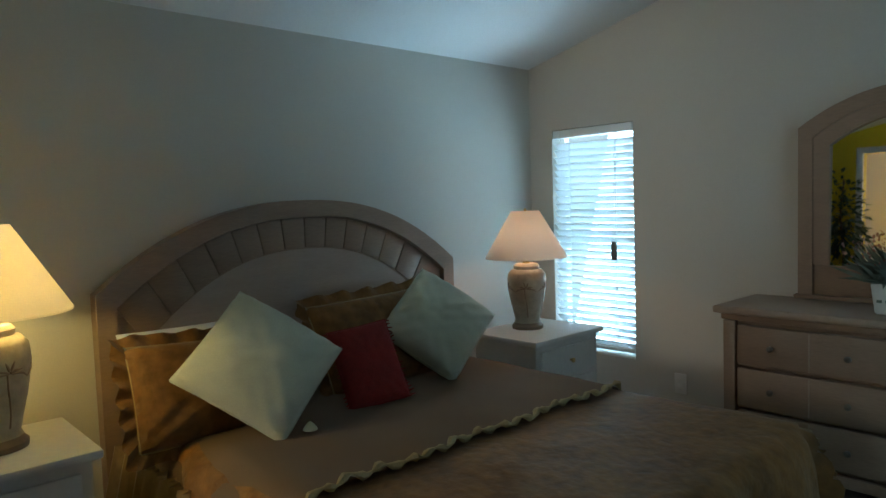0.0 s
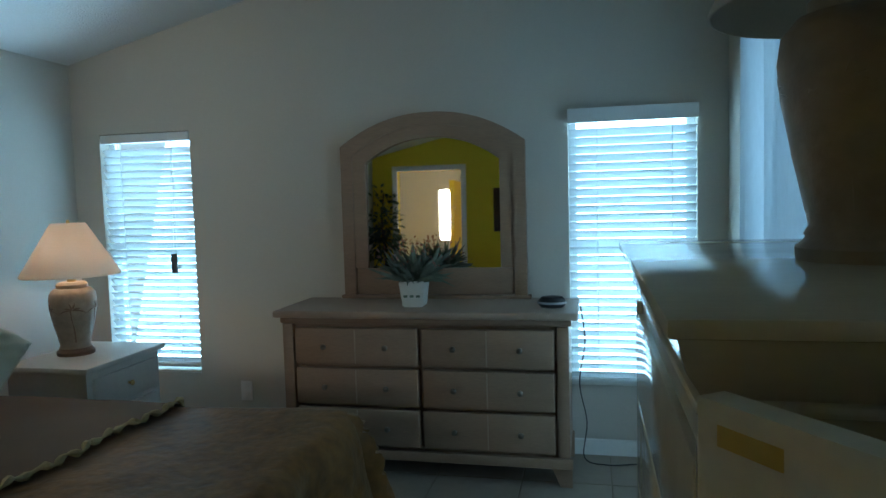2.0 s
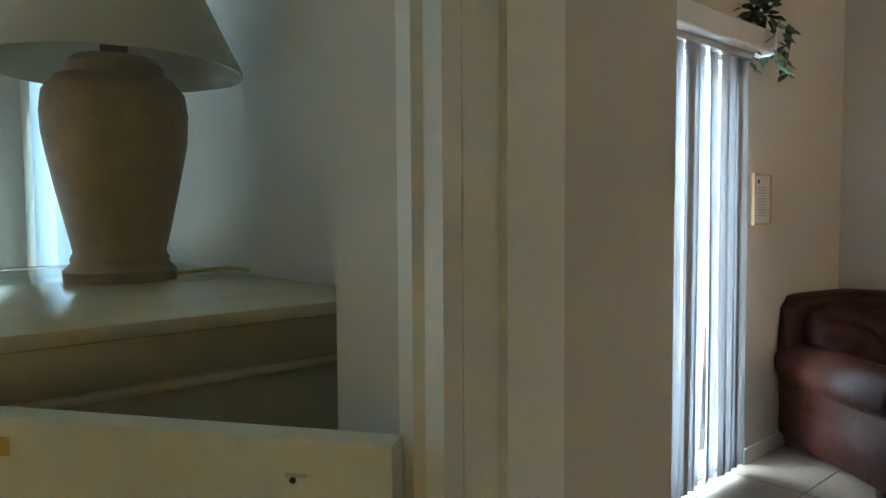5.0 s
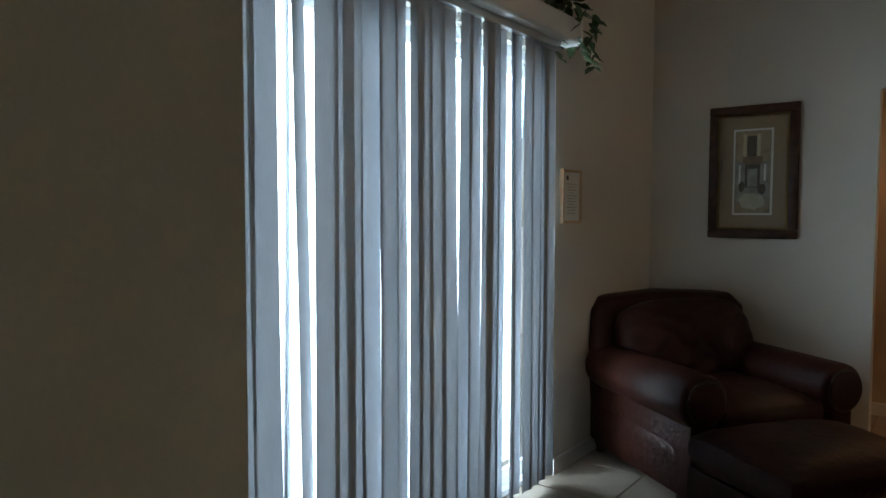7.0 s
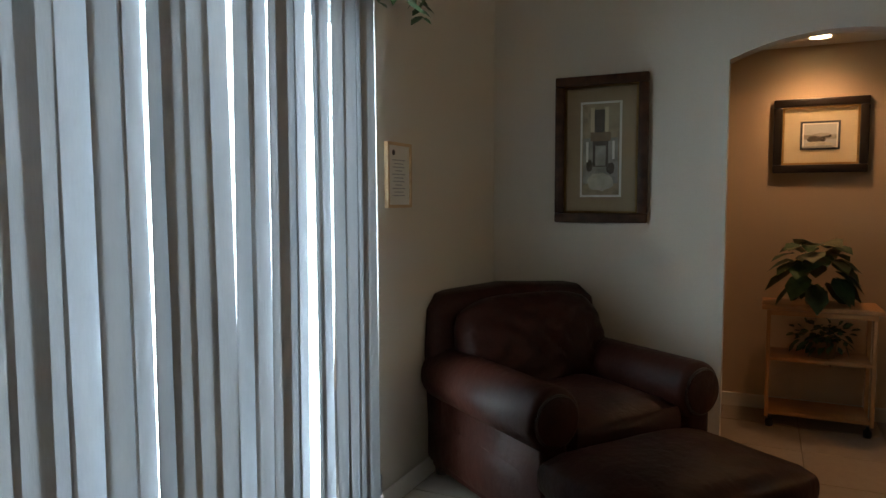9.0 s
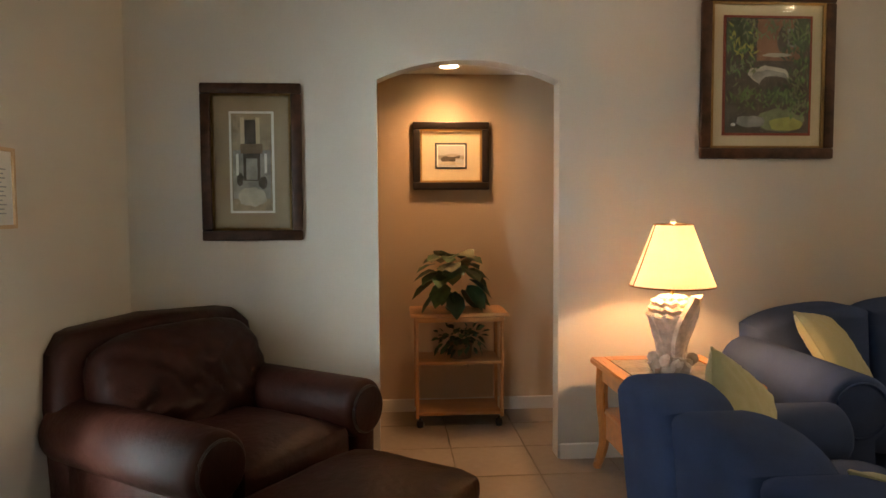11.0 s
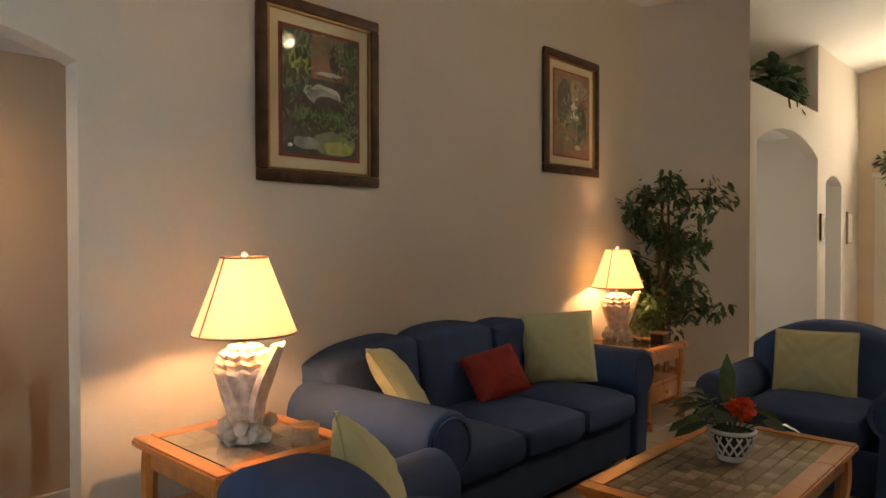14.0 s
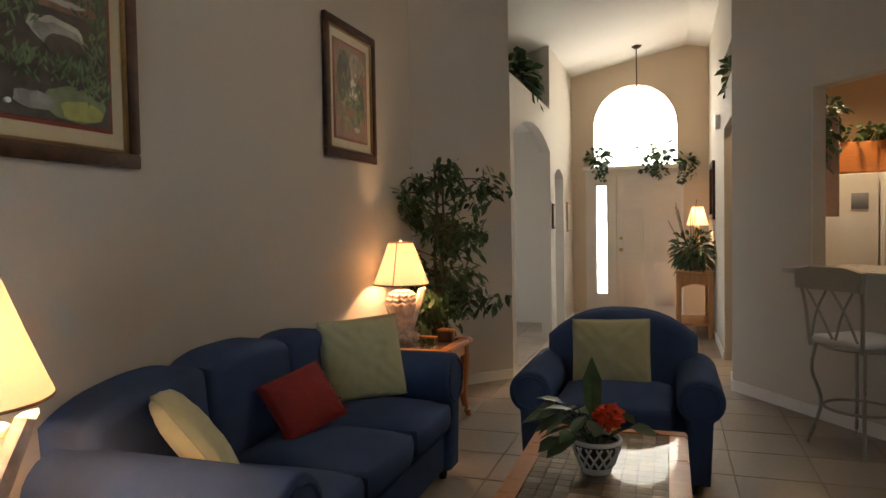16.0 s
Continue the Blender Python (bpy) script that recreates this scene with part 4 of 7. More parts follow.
nightstand(-1.40, 1.14, "white painted nightstand with two drawers, lit by its lamp")


def bedroom_lamp(x, y, z, label, on, base_mat, scale=1.0, watts=9.0, group="table lamps", glow=(1.0, 0.74, 0.27)):
    t = thing("table_lamp", label, "lamp", x, y, z, 0, group)
    s = scale
    low = (0.405 if on else 0.352) * s
    wide = s if on else 0.89 * s
    part("foot", lathe([(0.0, 0.0), (0.088 * s, 0.0), (0.090 * s, 0.018 * s), (0.078 * s, 0.030 * s), (0.076 * s, 0.036 * s)], 32), "ceramic_foot" if on else base_mat, t)
    prof = [(0.076, 0.036), (0.070, 0.050), (0.078, 0.09), (0.094, 0.16), (0.106, 0.23), (0.110, 0.28), (0.106, 0.315), (0.088, 0.338), (0.072, 0.342), (0.074, 0.36), (0.062, 0.372), (0.0, 0.374)]
    bm = lathe([(r * s * (1.0 if on else 1.04), h * s) for r, h in prof], 40)
    for v in bm.verts:
        a = math.atan2(v.co.y, v.co.x)
        if 0.07 * s < v.co.z < 0.31 * s:
            v.co += 0.0035 * s * math.sin(5 * a) * Vector((math.cos(a), math.sin(a), 0)) * noise.noise(v.co * 18)
    part("body", bm, base_mat, t)
    def skin(h):
        for (r0, h0), (r1, h1) in zip(prof, prof[1:]):
            if h0 <= h <= h1:
                return (r0 + (r1 - r0) * (h - h0) / max(1e-6, h1 - h0) - 0.0005) * s
        return 0.1 * s

    def on_skin(ang, h):
        return (skin(h) * math.cos(ang), skin(h) * math.sin(ang), h * s)
    for k in range(5):
        a = 2 * math.pi * k / 5 + 0.35
        bm = bmesh.new()
        tube([on_skin(a + 0.08 * math.sin(h * 20), h) for h in (0.07, 0.11, 0.15, 0.19, 0.235)], 0.0035 * s, 5, bm)
        for d in (-0.62, -0.36, -0.12, 0.12, 0.36, 0.62):
            tube([on_skin(a + d * f, 0.235 + 0.05 * f * (1 - abs(d)) - 0.06 * abs(d) * f * f) for f in (0.05, 0.35, 0.65, 1.0)], [0.002 * s, 0.0045 * s, 0.004 * s, 0.0015 * s] if on else [0.002 * s, 0.006 * s, 0.006 * s, 0.002 * s], 5, bm)
        part("palm_relief", bm, "ceramic_foot" if on else base_mat, t)
    part("neck", lathe([(0.022 * s, 0.37 * s), (0.022 * s, 0.42 * s), (0.012 * s, 0.43 * s), (0.012 * s, 0.47 * s)], 16), "brass" if on else "ceramic_foot", t)
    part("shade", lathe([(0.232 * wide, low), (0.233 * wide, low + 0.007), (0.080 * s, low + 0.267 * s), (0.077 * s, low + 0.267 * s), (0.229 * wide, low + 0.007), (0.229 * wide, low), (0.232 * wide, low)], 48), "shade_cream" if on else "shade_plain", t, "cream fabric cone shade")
    part("finial", lathe([(0.0, 0.69 * s), (0.008 * s, 0.685 * s), (0.008 * s, 0.665 * s), (0.0, 0.66 * s)], 10), "brass", t)
    if on:
        bulb("lamp_bulb", (x, y, z + 0.47 * s), watts, glow)
    return t


bedroom_lamp(-1.20, 3.80, 0.62, "lit table lamp with sand-coloured palm relief base", True, "ceramic_sand", 1.0, 2.3, "lit bedside lamps", (1.0, 0.62, 0.36))
bedroom_lamp(-1.20, 1.195, 0.62, "lit table lamp with sand-coloured palm relief base", True, "ceramic_sand", 1.06, 10.0, "lit bedside lamps", (1.0, 0.77, 0.23))
bedroom_lamp(1.812, 1.98, 1.245, "unlit table lamp with tan leaf relief base on the chest", False, "ceramic_tan", 1.09)

# ---- bedroom: dresser, mirror and what stands on it ----
t = thing("dresser", "whitewashed wooden dresser with six double-knob drawers", "dresser", 0.59, 3.93, 0, 0)
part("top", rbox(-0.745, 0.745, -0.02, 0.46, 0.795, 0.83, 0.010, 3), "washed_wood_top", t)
part("body", boxes((-0.70, 0.70, 0.036, 0.455, 0.13, 0.795)), "washed_wood", t, smooth=False)
part("cornice", rbox(-0.715, 0.715, 0.004, 0.03, 0.765, 0.793, 0.006), "washed_wood", t)
part("skirting", rbox(-0.715, 0.715, 0.0, 0.03, 0.095, 0.145, 0.008), "washed_wood", t)
for sx in (-1, 1):
    part("corner_post", rbox(sx * 0.675 - 0.028, sx * 0.675 + 0.028, 0.002, 0.05, 0.15, 0.764, 0.006), "washed_wood", t)
    for ly in (0.03, 0.42):
        part("leg", prism([(sx * 0.71, 0.13), (sx * 0.71, 0.0), (sx * 0.655, 0.0), (sx * 0.60, 0.13)], 1, ly, ly + 0.035), "washed_wood", t, smooth=False)
    for k in range(3):
        x0, x1, z0 = (0.009, 0.636, 0.165 + k * 0.199) if sx > 0 else (-0.636, -0.009, 0.165 + k * 0.199)
        d = part("drawer_front", rbox(x0, x1, -0.004, 0.034, z0, z0 + 0.183, 0.008, 3), "washed_wood", t)
        # pale raised bar painting the highlight along the bevel between drawer halves
        part("groove", boxes(((x0 + x1) / 2 - 0.003, (x0 + x1) / 2 + 0.003, -0.0062, -0.002, z0 + 0.008, z0 + 0.175)), "washed_wood_top", d, smooth=False)
        for q in (0.25, 0.75):
            kb = knob(d, 0, 0, 0)
            kb.matrix_basis = pose(x0 + (x1 - x0) * q, -0.004, z0 + 0.092, 90, 0, 0)

mir = thing("mirror", "arched mirror in a whitewashed wooden frame on the dresser", "mirror", 0.57, 4.36, 0.83, 0)
mw = 0.50


def mirror_arc(x, half, base, rise):
    return base + rise * (1 - (abs(x) / half) ** 2.2)


xs = [-1 + 2 * i / 24 for i in range(25)]
o1 = [(x * mw, mirror_arc(x, 1, 0.825, 0.165)) for x in xs]
i1 = [(x * 0.435, mirror_arc(x, 1, 0.775, 0.15)) for x in xs]
i2 = [(x * 0.365, mirror_arc(x, 1, 0.735, 0.125)) for x in xs]
part("outer_frame", prism([(-mw, 0.02)] + o1 + [(mw, 0.02), (0.435, 0.02)] + i1[::-1] + [(-0.435, 0.02)], 1, -0.015, 0.035), "washed_wood", mir)
part("inner_frame", prism([(-0.435, 0.165)] + i1 + [(0.435, 0.165), (0.365, 0.165)] + i2[::-1] + [(-0.365, 0.165)], 1, -0.004, 0.034), "washed_wood", mir)
part("bottom_rail", rbox(-0.43, 0.43, -0.004, 0.034, 0.022, 0.165, 0.006), "washed_wood", mir)
part("foot_rail", rbox(-0.52, 0.52, -0.02, 0.04, 0.0, 0.02, 0.006), "washed_wood", mir)
part("mirror_glass", prism([(-0.362, 0.165)] + [(a * 0.995, b - 0.002) for a, b in i2] + [(0.362, 0.165)], 1, 0.006, 0.012), "mirror", mir, smooth=False).matrix_basis = pose(0, -0.002, 0, -1.2)


def dresser_plant():
    t = thing("potted_plant", "grey-green artificial grass plant in a white square pot", "plant", 0.53, 4.10, 0.83)
    bm = boxes((-0.065, 0.065, -0.065, 0.065, 0, 0.13))
    for v in bm.verts:
        if v.co.z < 0.01:
            v.co.x *= 0.78
            v.co.y *= 0.78
    bmesh.ops.bevel(bm, geom=bm.edges[:], offset=0.006, segments=2, affect="EDGES")
    p = part("pot", bm, "white_wood", t, "white square tapered pot")
    for k in range(3):
        part("motif", rbox(-0.042 + k * 0.032, -0.022 + k * 0.032, -0.064 + 0.004, -0.056 + 0.004, 0.05, 0.062, 0.002), "leaf_grey", p)
    rng = random.Random(5)
    bm = bmesh.new()
    for _ in range(230):
        a, r = rng.uniform(0, 2 * math.pi), rng.uniform(0.3, 1.25)
        add_leaf(bm, (rng.uniform(-0.045, 0.045), rng.uniform(-0.045, 0.045), 0.115), (r * math.cos(a), r * math.sin(a), rng.uniform(0.5, 1.6)), rng.uniform(0.14, 0.28), 0.07, rng.uniform(0.1, 0.6), 0, rng.uniform(-1, 1))
    part("grass_tuft", bm, "leaf_grey", t)
    bm = bmesh.new()
    for _ in range(150):
        a, r = rng.uniform(0, 2 * math.pi), rng.uniform(0.02, 0.20)
        add_leaf(bm, (r * math.cos(a), r * math.sin(a), rng.uniform(0.24, 0.36) - r * 0.35), (rng.uniform(-1, 1), rng.uniform(-1, 1), 0.8), rng.uniform(0.012, 0.03), 0.5, 0.1)
    tagged(part("flower_specks", bm, "leaf_pink", t), kind="stuff")


dresser_plant()
t = thing("clock_radio", "small round black alarm clock with grey rim", "clock", 1.21, 4.10, 0.83)
bm = lathe([(0.0, 0.0), (0.055, 0.0), (0.066, 0.014), (0.066, 0.03), (0.05, 0.05), (0.0, 0.056)], 28)
for v in bm.verts:
    v.co.y *= 0.75
part("body", bm, "black_plastic", t)
part("rim", tube([(0.066 * math.cos(k * math.pi / 14), 0.050 * math.sin(k * math.pi / 14), 0.022) for k in range(29)], 0.006, 6), "grey_plastic", t)
t = thing("power_cord", "dark power cord hanging from the dresser to the floor", "cord", 1.34, 4.30, 0)
part("cable", tube(curve([(0.0, 0.0, 0.80), (0.02, 0.02, 0.62), (-0.01, 0.03, 0.40), (0.025, 0.02, 0.2), (0.01, 0.0, 0.02), (0.12, -0.05, 0.006), (0.26, -0.02, 0.006), (0.40, 0.02, 0.006)]), 0.0035, 6), "black_plastic", t)


def outlet(x, y, z, rz, label="white wall socket plate with two outlets"):
    t = thing("wall_socket", label, "socket", x, y, z, rz)
    part("plate", rbox(-0.036, 0.036, -0.006, 0.0, -0.058, 0.058, 0.002), "white_plastic", t)
    for s in (-1, 1):
        part("outlet_face", rbox(-0.016, 0.016, -0.008, -0.004, s * 0.022 - 0.014, s * 0.022 + 0.014, 0.002), "trim_white", t)


outlet(-0.585, 4.409, 0.275, 0)

# ---- bedroom: chest, half door ----
t = thing("chest_of_drawers", "tall cream chest of drawers with moulded top by the door", "chest", 1.47, 1.965, 0)
part("top", rbox(-0.005, 0.575, -0.525, 0.525, 1.226, 1.245, 0.003, 2), "chest_cream", t)
bm = bmesh.new()
steps = [(0.030, 1.165), (0.026, 1.172), (0.016, 1.188), (0.009, 1.207), (0.005, 1.2255)]
loops = [[bm.verts.new(p) for p in ((d, -0.520 + d, z), (0.57, -0.520 + d, z), (0.57, 0.520 - d, z), (d, 0.520 - d, z))] for d, z in steps]
bm.faces.new(loops[0][::-1])
bm.faces.new(loops[-1])
for a, b in zip(loops, loops[1:]):
    for i in range(4):
        bm.faces.new((a[i], a[(i + 1) % 4], b[(i + 1) % 4], b[i]))
part("crown", bm, "chest_cream", t)
part("bead", rbox(0.022, 0.567, -0.499, 0.499, 1.151, 1.164, 0.005), "chest_cream", t)
part("body", boxes((0.040, 0.565, -0.487, 0.487, 0.08, 1.150)), "chest_cream", t, smooth=False)
part("base", rbox(0.022, 0.57, -0.512, 0.512, 0.0, 0.08, 0.006), "chest_cream", t)
for s in (-1, 1):
    part("corner_post", rbox(0.030, 0.095, s * 0.466 - 0.024, s * 0.466 + 0.024, 0.081, 1.112, 0.005), "chest_cream", t)
for k in range(5):
    part("drawer_front", rbox(0.028, 0.060, -0.435, 0.435, 0.10 + k * 0.2, 0.288 + k * 0.2, 0.006), "chest_cream", t)
t = thing("lamp_cord", "yellowed lamp cord lying across the chest top", "cord", 1.86, 1.98, 1.247)
part("cable", tube(curve([(0.02, 0.0, 0.004), (0.08, -0.01, 0.006), (0.14, -0.03, 0.010), (0.185, -0.045, 0.004)]), 0.004, 6), "yellow_cord", t)

a, b = Vector((1.775, 1.070, 0)), Vector((1.512, 1.4355, 0))
L = (b - a).length
t = thing("half_door", "low cream painted panelled half door standing open, hinged at the casing", "door", a.x, a.y, 0, math.degrees(math.atan2(b.y - a.y, b.x - a.x)))
bm = boxes((0, L, 0.0, 0.030, 0.06, 0.10), (0, 0.06, 0.0, 0.030, 0.10, 1.10), (L - 0.06, L, 0.0, 0.030, 0.10, 1.10), (0, L, 0.0, 0.030, 1.10, 1.184))
part("door_frame", bm, "cream_paint", t, smooth=False)
part("panel", rbox(0.055, L - 0.055, 0.008, 0.022, 0.095, 1.105, 0.003), "cream_paint", t)
part("panel_bead", boxes((0.062, L - 0.062, 0.022, 0.027, 1.085, 1.098), (0.062, 0.072, 0.022, 0.027, 0.11, 1.085), (L - 0.072, L - 0.062, 0.022, 0.027, 0.11, 1.085)), "cream_paint", t, smooth=False)
part("tape_strip", rbox(L - 0.085, L - 0.022, 0.0302, 0.0312, 1.148, 1.166, 0.0004), "tape", t, "yellowed adhesive tape")
part("latch_hole", lathe([(0.0, 0.0), (0.0028, 0.0), (0.003, 0.001), (0.0, 0.0012)], 10), "black_plastic", t).matrix_basis = pose(0.085, 0.030, 1.150, -90, 0, 0)
part("paint_chip", rbox(0.072, 0.092, 0.0301, 0.0306, 1.1525, 1.156, 0.0002), "shell_grey", t)
for z in (0.25, 0.95):
    part("hinge", rbox(-0.008, 0.006, -0.004, 0.034, z, z + 0.07, 0.002), "nickel", t)

# things that only the mirror shows
t = thing("tall_plant", "tall dark artificial plant beside the bathroom door", "plant", -1.42, -1.10, 0)
part("pot", lathe([(0.0, 0.0), (0.12, 0.0), (0.15, 0.25), (0.16, 0.28), (0.13, 0.27), (0.0, 0.26)], 24), "wicker", t)
part("stem", tube(curve([(0, 0, 0.25), (0.03, 0.02, 0.8), (-0.02, 0.0, 1.3), (0.02, 0.01, 1.7)]), 0.012, 6), "bark", t)
part("leaves", leafy(random.Random(8), (0, 0, 1.15), (0.26, 0.26, 0.68), 420, 0.11, 0.5, 0.3), "leaf_dark", t)
t = thing("picture", "narrow dark framed picture on the yellow wall", "picture", 0.14, -1.385, 1.45)
part("frame", rbox(-0.06, 0.06, -0.012, 0.015, -0.30, 0.30, 0.006), "dark_frame", t)

# ---- living room: patio door and blind ----
sliding_door("door_patio_living", (3.865, 2.385, 0.0), 0, 2.24, 2.10)


def vane_angle(u):
    """Nearly closed, with a few vanes near one end knocked open."""
    open_vanes = {2: 38, 3: -4, 4: 12, 5: -6, 6: 50, 7: 24, 8: -3}
    return open_vanes.get(round(u * 28), 5 + 6 * math.sin(17 * u) + 5 * math.sin(41 * u))


vertical_blind(29, 2.13, 2.105, (3.837, 2.245, 0.012), 0, "pale grey vertical vane blind, nearly closed against the sun", vane_angle, 11, "vane", 6)
t = thing("blind_valance", "white curved valance above the vertical blind", "valance", 3.835, 2.24, 2.115)
part("board", rbox(-1.16, 1.16, -0.075, 0.055, 0.035, 0.15, 0.018, 3), "rail_white", t)
part("end_cap", rbox(1.161, 1.172, -0.078, 0.055, 0.03, 0.153, 0.004), "rail_white", t)
t = thing("cord_tensioner", "looped blind cord with tensioner beside the patio door", "cord tensioner", 4.955, 2.285, 0.0)
part("cord", tube([(0, 0, 2.1), (0.004, -0.004, 1.0), (0, 0, 0.18)], 0.003, 5), "rail_white", t)
part("tensioner", rbox(-0.012, 0.012, -0.012, 0.012, 0.09, 0.18, 0.004), "grey_plastic", t)


def ivy(name, label, x, y, z, spread, hang, count, size, seed, pot=False, stems=6, out=(0, -1)):
    """A trailing plant: leaves round the root and on hanging runners."""
    rng = random.Random(seed)
    t = thing(name, label, "plant", x, y, z, 0)
    bm = leafy(rng, (0, 0, spread[2] * (1.2 if pot else 0.7)), spread, count, size, 0.62, 0.35, 2)
    for _ in range(stems):
        a = rng.uniform(0, 2 * math.pi)
        px, py = math.cos(a) * spread[0] * 0.8 + out[0] * 0.05, math.sin(a) * spread[1] * 0.8 + out[1] * 0.05
        ln = hang * rng.uniform(0.5, 1.0)
        for k in range(int(ln / (size * 0.45)) + 2):
            add_leaf(bm, (px + rng.uniform(-0.015, 0.015), py + rng.uniform(-0.015, 0.015), 0.03 - k * size * 0.45), (rng.uniform(-1, 1), rng.uniform(-1, 1) + out[1], -0.3), size * rng.uniform(0.6, 1.1), 0.65, 0.4, rng.randrange(2), rng.uniform(-0.6, 0.6))
    part("leaves", bm, ["leaf_dark", "leaf_mid"], t)
    if pot:
        part("pot", lathe([(0.0, 0.0), (0.06, 0.0), (0.075, 0.10), (0.062, 0.10), (0.0, 0.09)], 20), "wicker", t)
    return t


ivy("trailing_ivy", "green artificial ivy hanging over the valance end", 4.93, 2.20, 2.29, (0.22, 0.06, 0.07), 0.25, 60, 0.07, 21, out=(0.9, -0.3))
t = thing("framed_notice", "white printed notice in a pale wooden frame", "picture", 5.150, 2.292, 1.42)
part("frame", boxes((-0.105, 0.105, -0.012, 0.006, 0.125, 0.138), (-0.105, 0.105, -0.012, 0.006, -0.138, -0.125), (-0.105, -0.092, -0.012, 0.006, -0.125, 0.125), (0.092, 0.105, -0.012, 0.006, -0.125, 0.125)), "pale_pine", t, smooth=False)
sheet = part("sheet", boxes((-0.092, 0.092, -0.004, 0.004, -0.125, 0.125)), "paper", t, smooth=False)
part("emblem", lathe([(0, 0), (0.012, 0), (0.012, 0.001), (0, 0.001)], 16), "ink", sheet).matrix_basis = pose(-0.045, -0.0045, 0.095, 90, 0, 0)
for k in range(11):
    wd = (0.055, 0.04, 0.05, 0.03)[k % 4]
    part("text_line", boxes((-wd, wd, -0.0052, -0.0042, 0.062 - k * 0.015, 0.066 - k * 0.015)), "grey_plastic", sheet, smooth=False)


t = thing("wall_calendar", "small pale framed card on the wall beside the blind", "picture", 2.69, 2.296, 1.395)
part("frame", rbox(-0.05, 0.05, -0.012, 0.0, -0.093, 0.093, 0.004), "pale_pine", t)
part("card", boxes((-0.04, 0.04, -0.0135, -0.011, -0.08, 0.08)), "paper", t, smooth=False)


# ---- living room: pictures ----
def picture(name, label, place, w, h, rail, frame_mat, mats, art, seed=0, rz=-90):
    """A framed print: moulded frame, mats one over another, a print built from flat shapes, a pane."""
    t = thing(name, label, "picture", *place, rz)
    W, H = w / 2, h / 2
    for x0, x1, z0, z1 in ((-W, W, H - rail, H), (-W, W, -H, -H + rail), (-W, -W + rail, -H + rail, H - rail), (W - rail, W, -H + rail, H - rail)):
        bm = rbox(x0, x1, -0.030, 0.0, z0, z1, 0.008, 2)
        part("frame_rail", bm, frame_mat, t)
    part("frame_lip", boxes((-W + rail, W - rail, -0.022, -0.002, H - rail - 0.012, H - rail), (-W + rail, W - rail, -0.022, -0.002, -H + rail, -H + rail + 0.012),
                            (-W + rail, -W + rail + 0.012, -0.022, -0.002, -H + rail + 0.012, H - rail - 0.012), (W - rail - 0.012, W - rail, -0.022, -0.002, -H + rail + 0.012, H - rail - 0.012)), "gold_lip", t, smooth=False)
    x, z = W - rail - 0.012, H - rail - 0.012
    y = -0.006
    for m, step in mats:
        part("mat", boxes((-x, x, y, y + 0.0035, -z, z)), m, t, smooth=False)
        x, z, y = x - step[0], z - step[1], y - 0.004
    sheet = part("print", boxes((-x, x, y, y + 0.0035, -z, z)), art[0], t, smooth=False)
    rng = random.Random(seed)
    y2 = y - 0.0008
    for kind, m, cx, cz, sx, sz in art[1:]:
        y2 -= 0.00025
        if kind == "box":
            bm = boxes((x * (cx - sx), x * (cx + sx), y2, y - 0.0002, z * (cz - sz), z * (cz + sz)))
        elif kind == "blob":
            n = 18
            pts = []
            for k in range(n):
                a = 2 * math.pi * k / n
                r = 1 + 0.25 * noise.noise(Vector((math.cos(a) * 2 + seed, math.sin(a) * 2, cx * 7)))
                pts.append((max(-x, min(x, x * (cx + sx * r * math.cos(a)))), max(-z, min(z, z * (cz + sz * r * math.sin(a))))))
            bm = prism(pts, 1, y2, y - 0.0002)
        else:
            bm = bmesh.new()
            for _ in range(int(26 * max(sx, sz) / 0.3)):
                px, pz = cx + rng.uniform(-sx, sx), cz + rng.uniform(-sz, sz)
                a, ln = rng.uniform(0.5, 2.6), rng.uniform(0.10, 0.24)
                p, q = Vector((x * px, y2, z * pz)), Vector((x * px + math.cos(a) * ln * x, y2, z * pz + math.sin(a) * ln * x))
                p.x, q.x, p.z, q.z = max(-x, min(x, p.x)), max(-x, min(x, q.x)), max(-z, min(z, p.z)), max(-z, min(z, q.z))
                s = (q - p).cross(Vector((0, 1, 0))).normalized() * 0.006
                if (q - p).length > 0.004:
                    bm.faces.new([bm.verts.new(v) for v in (p, p.lerp(q, 0.5) + s, q, p.lerp(q, 0.5) - s)])
        part("print_shape", bm, m, sheet, smooth=False)
    g = part("pane", boxes((-W + rail, W - rail, y - 0.010, y - 0.008, -H + rail, H - rail)), "coated_glass", t, smooth=False)
    g.visible_shadow = False
    return t


STREET = ["art_sepia", ("box", "art_grey", 0, -0.25, 0.95, 0.5), ("box", "art_dark", -0.05, 0.62, 0.28, 0.25), ("box", "mat_cream", 0.32, 0.62, 0.1, 0.3), ("box", "mat_cream", -0.45, 0.62, 0.1, 0.3),
          ("box", "stone_mid", 0, 0.28, 0.55, 0.10), ("box", "art_dark", 0.0, -0.10, 0.42, 0.28), ("box", "art_grey", 0.0, -0.14, 0.28, 0.22), ("blob", "art_path", 0.0, -0.72, 0.7, 0.2),
          ("blob", "art_dark", 0.55, -0.42, 0.22, 0.13), ("blob", "art_dark", -0.6, -0.35, 0.16, 0.14), ("box", "paper", -0.72, -0.05, 0.06, 0.22), ("box", "paper", 0.7, -0.02, 0.06, 0.2)]
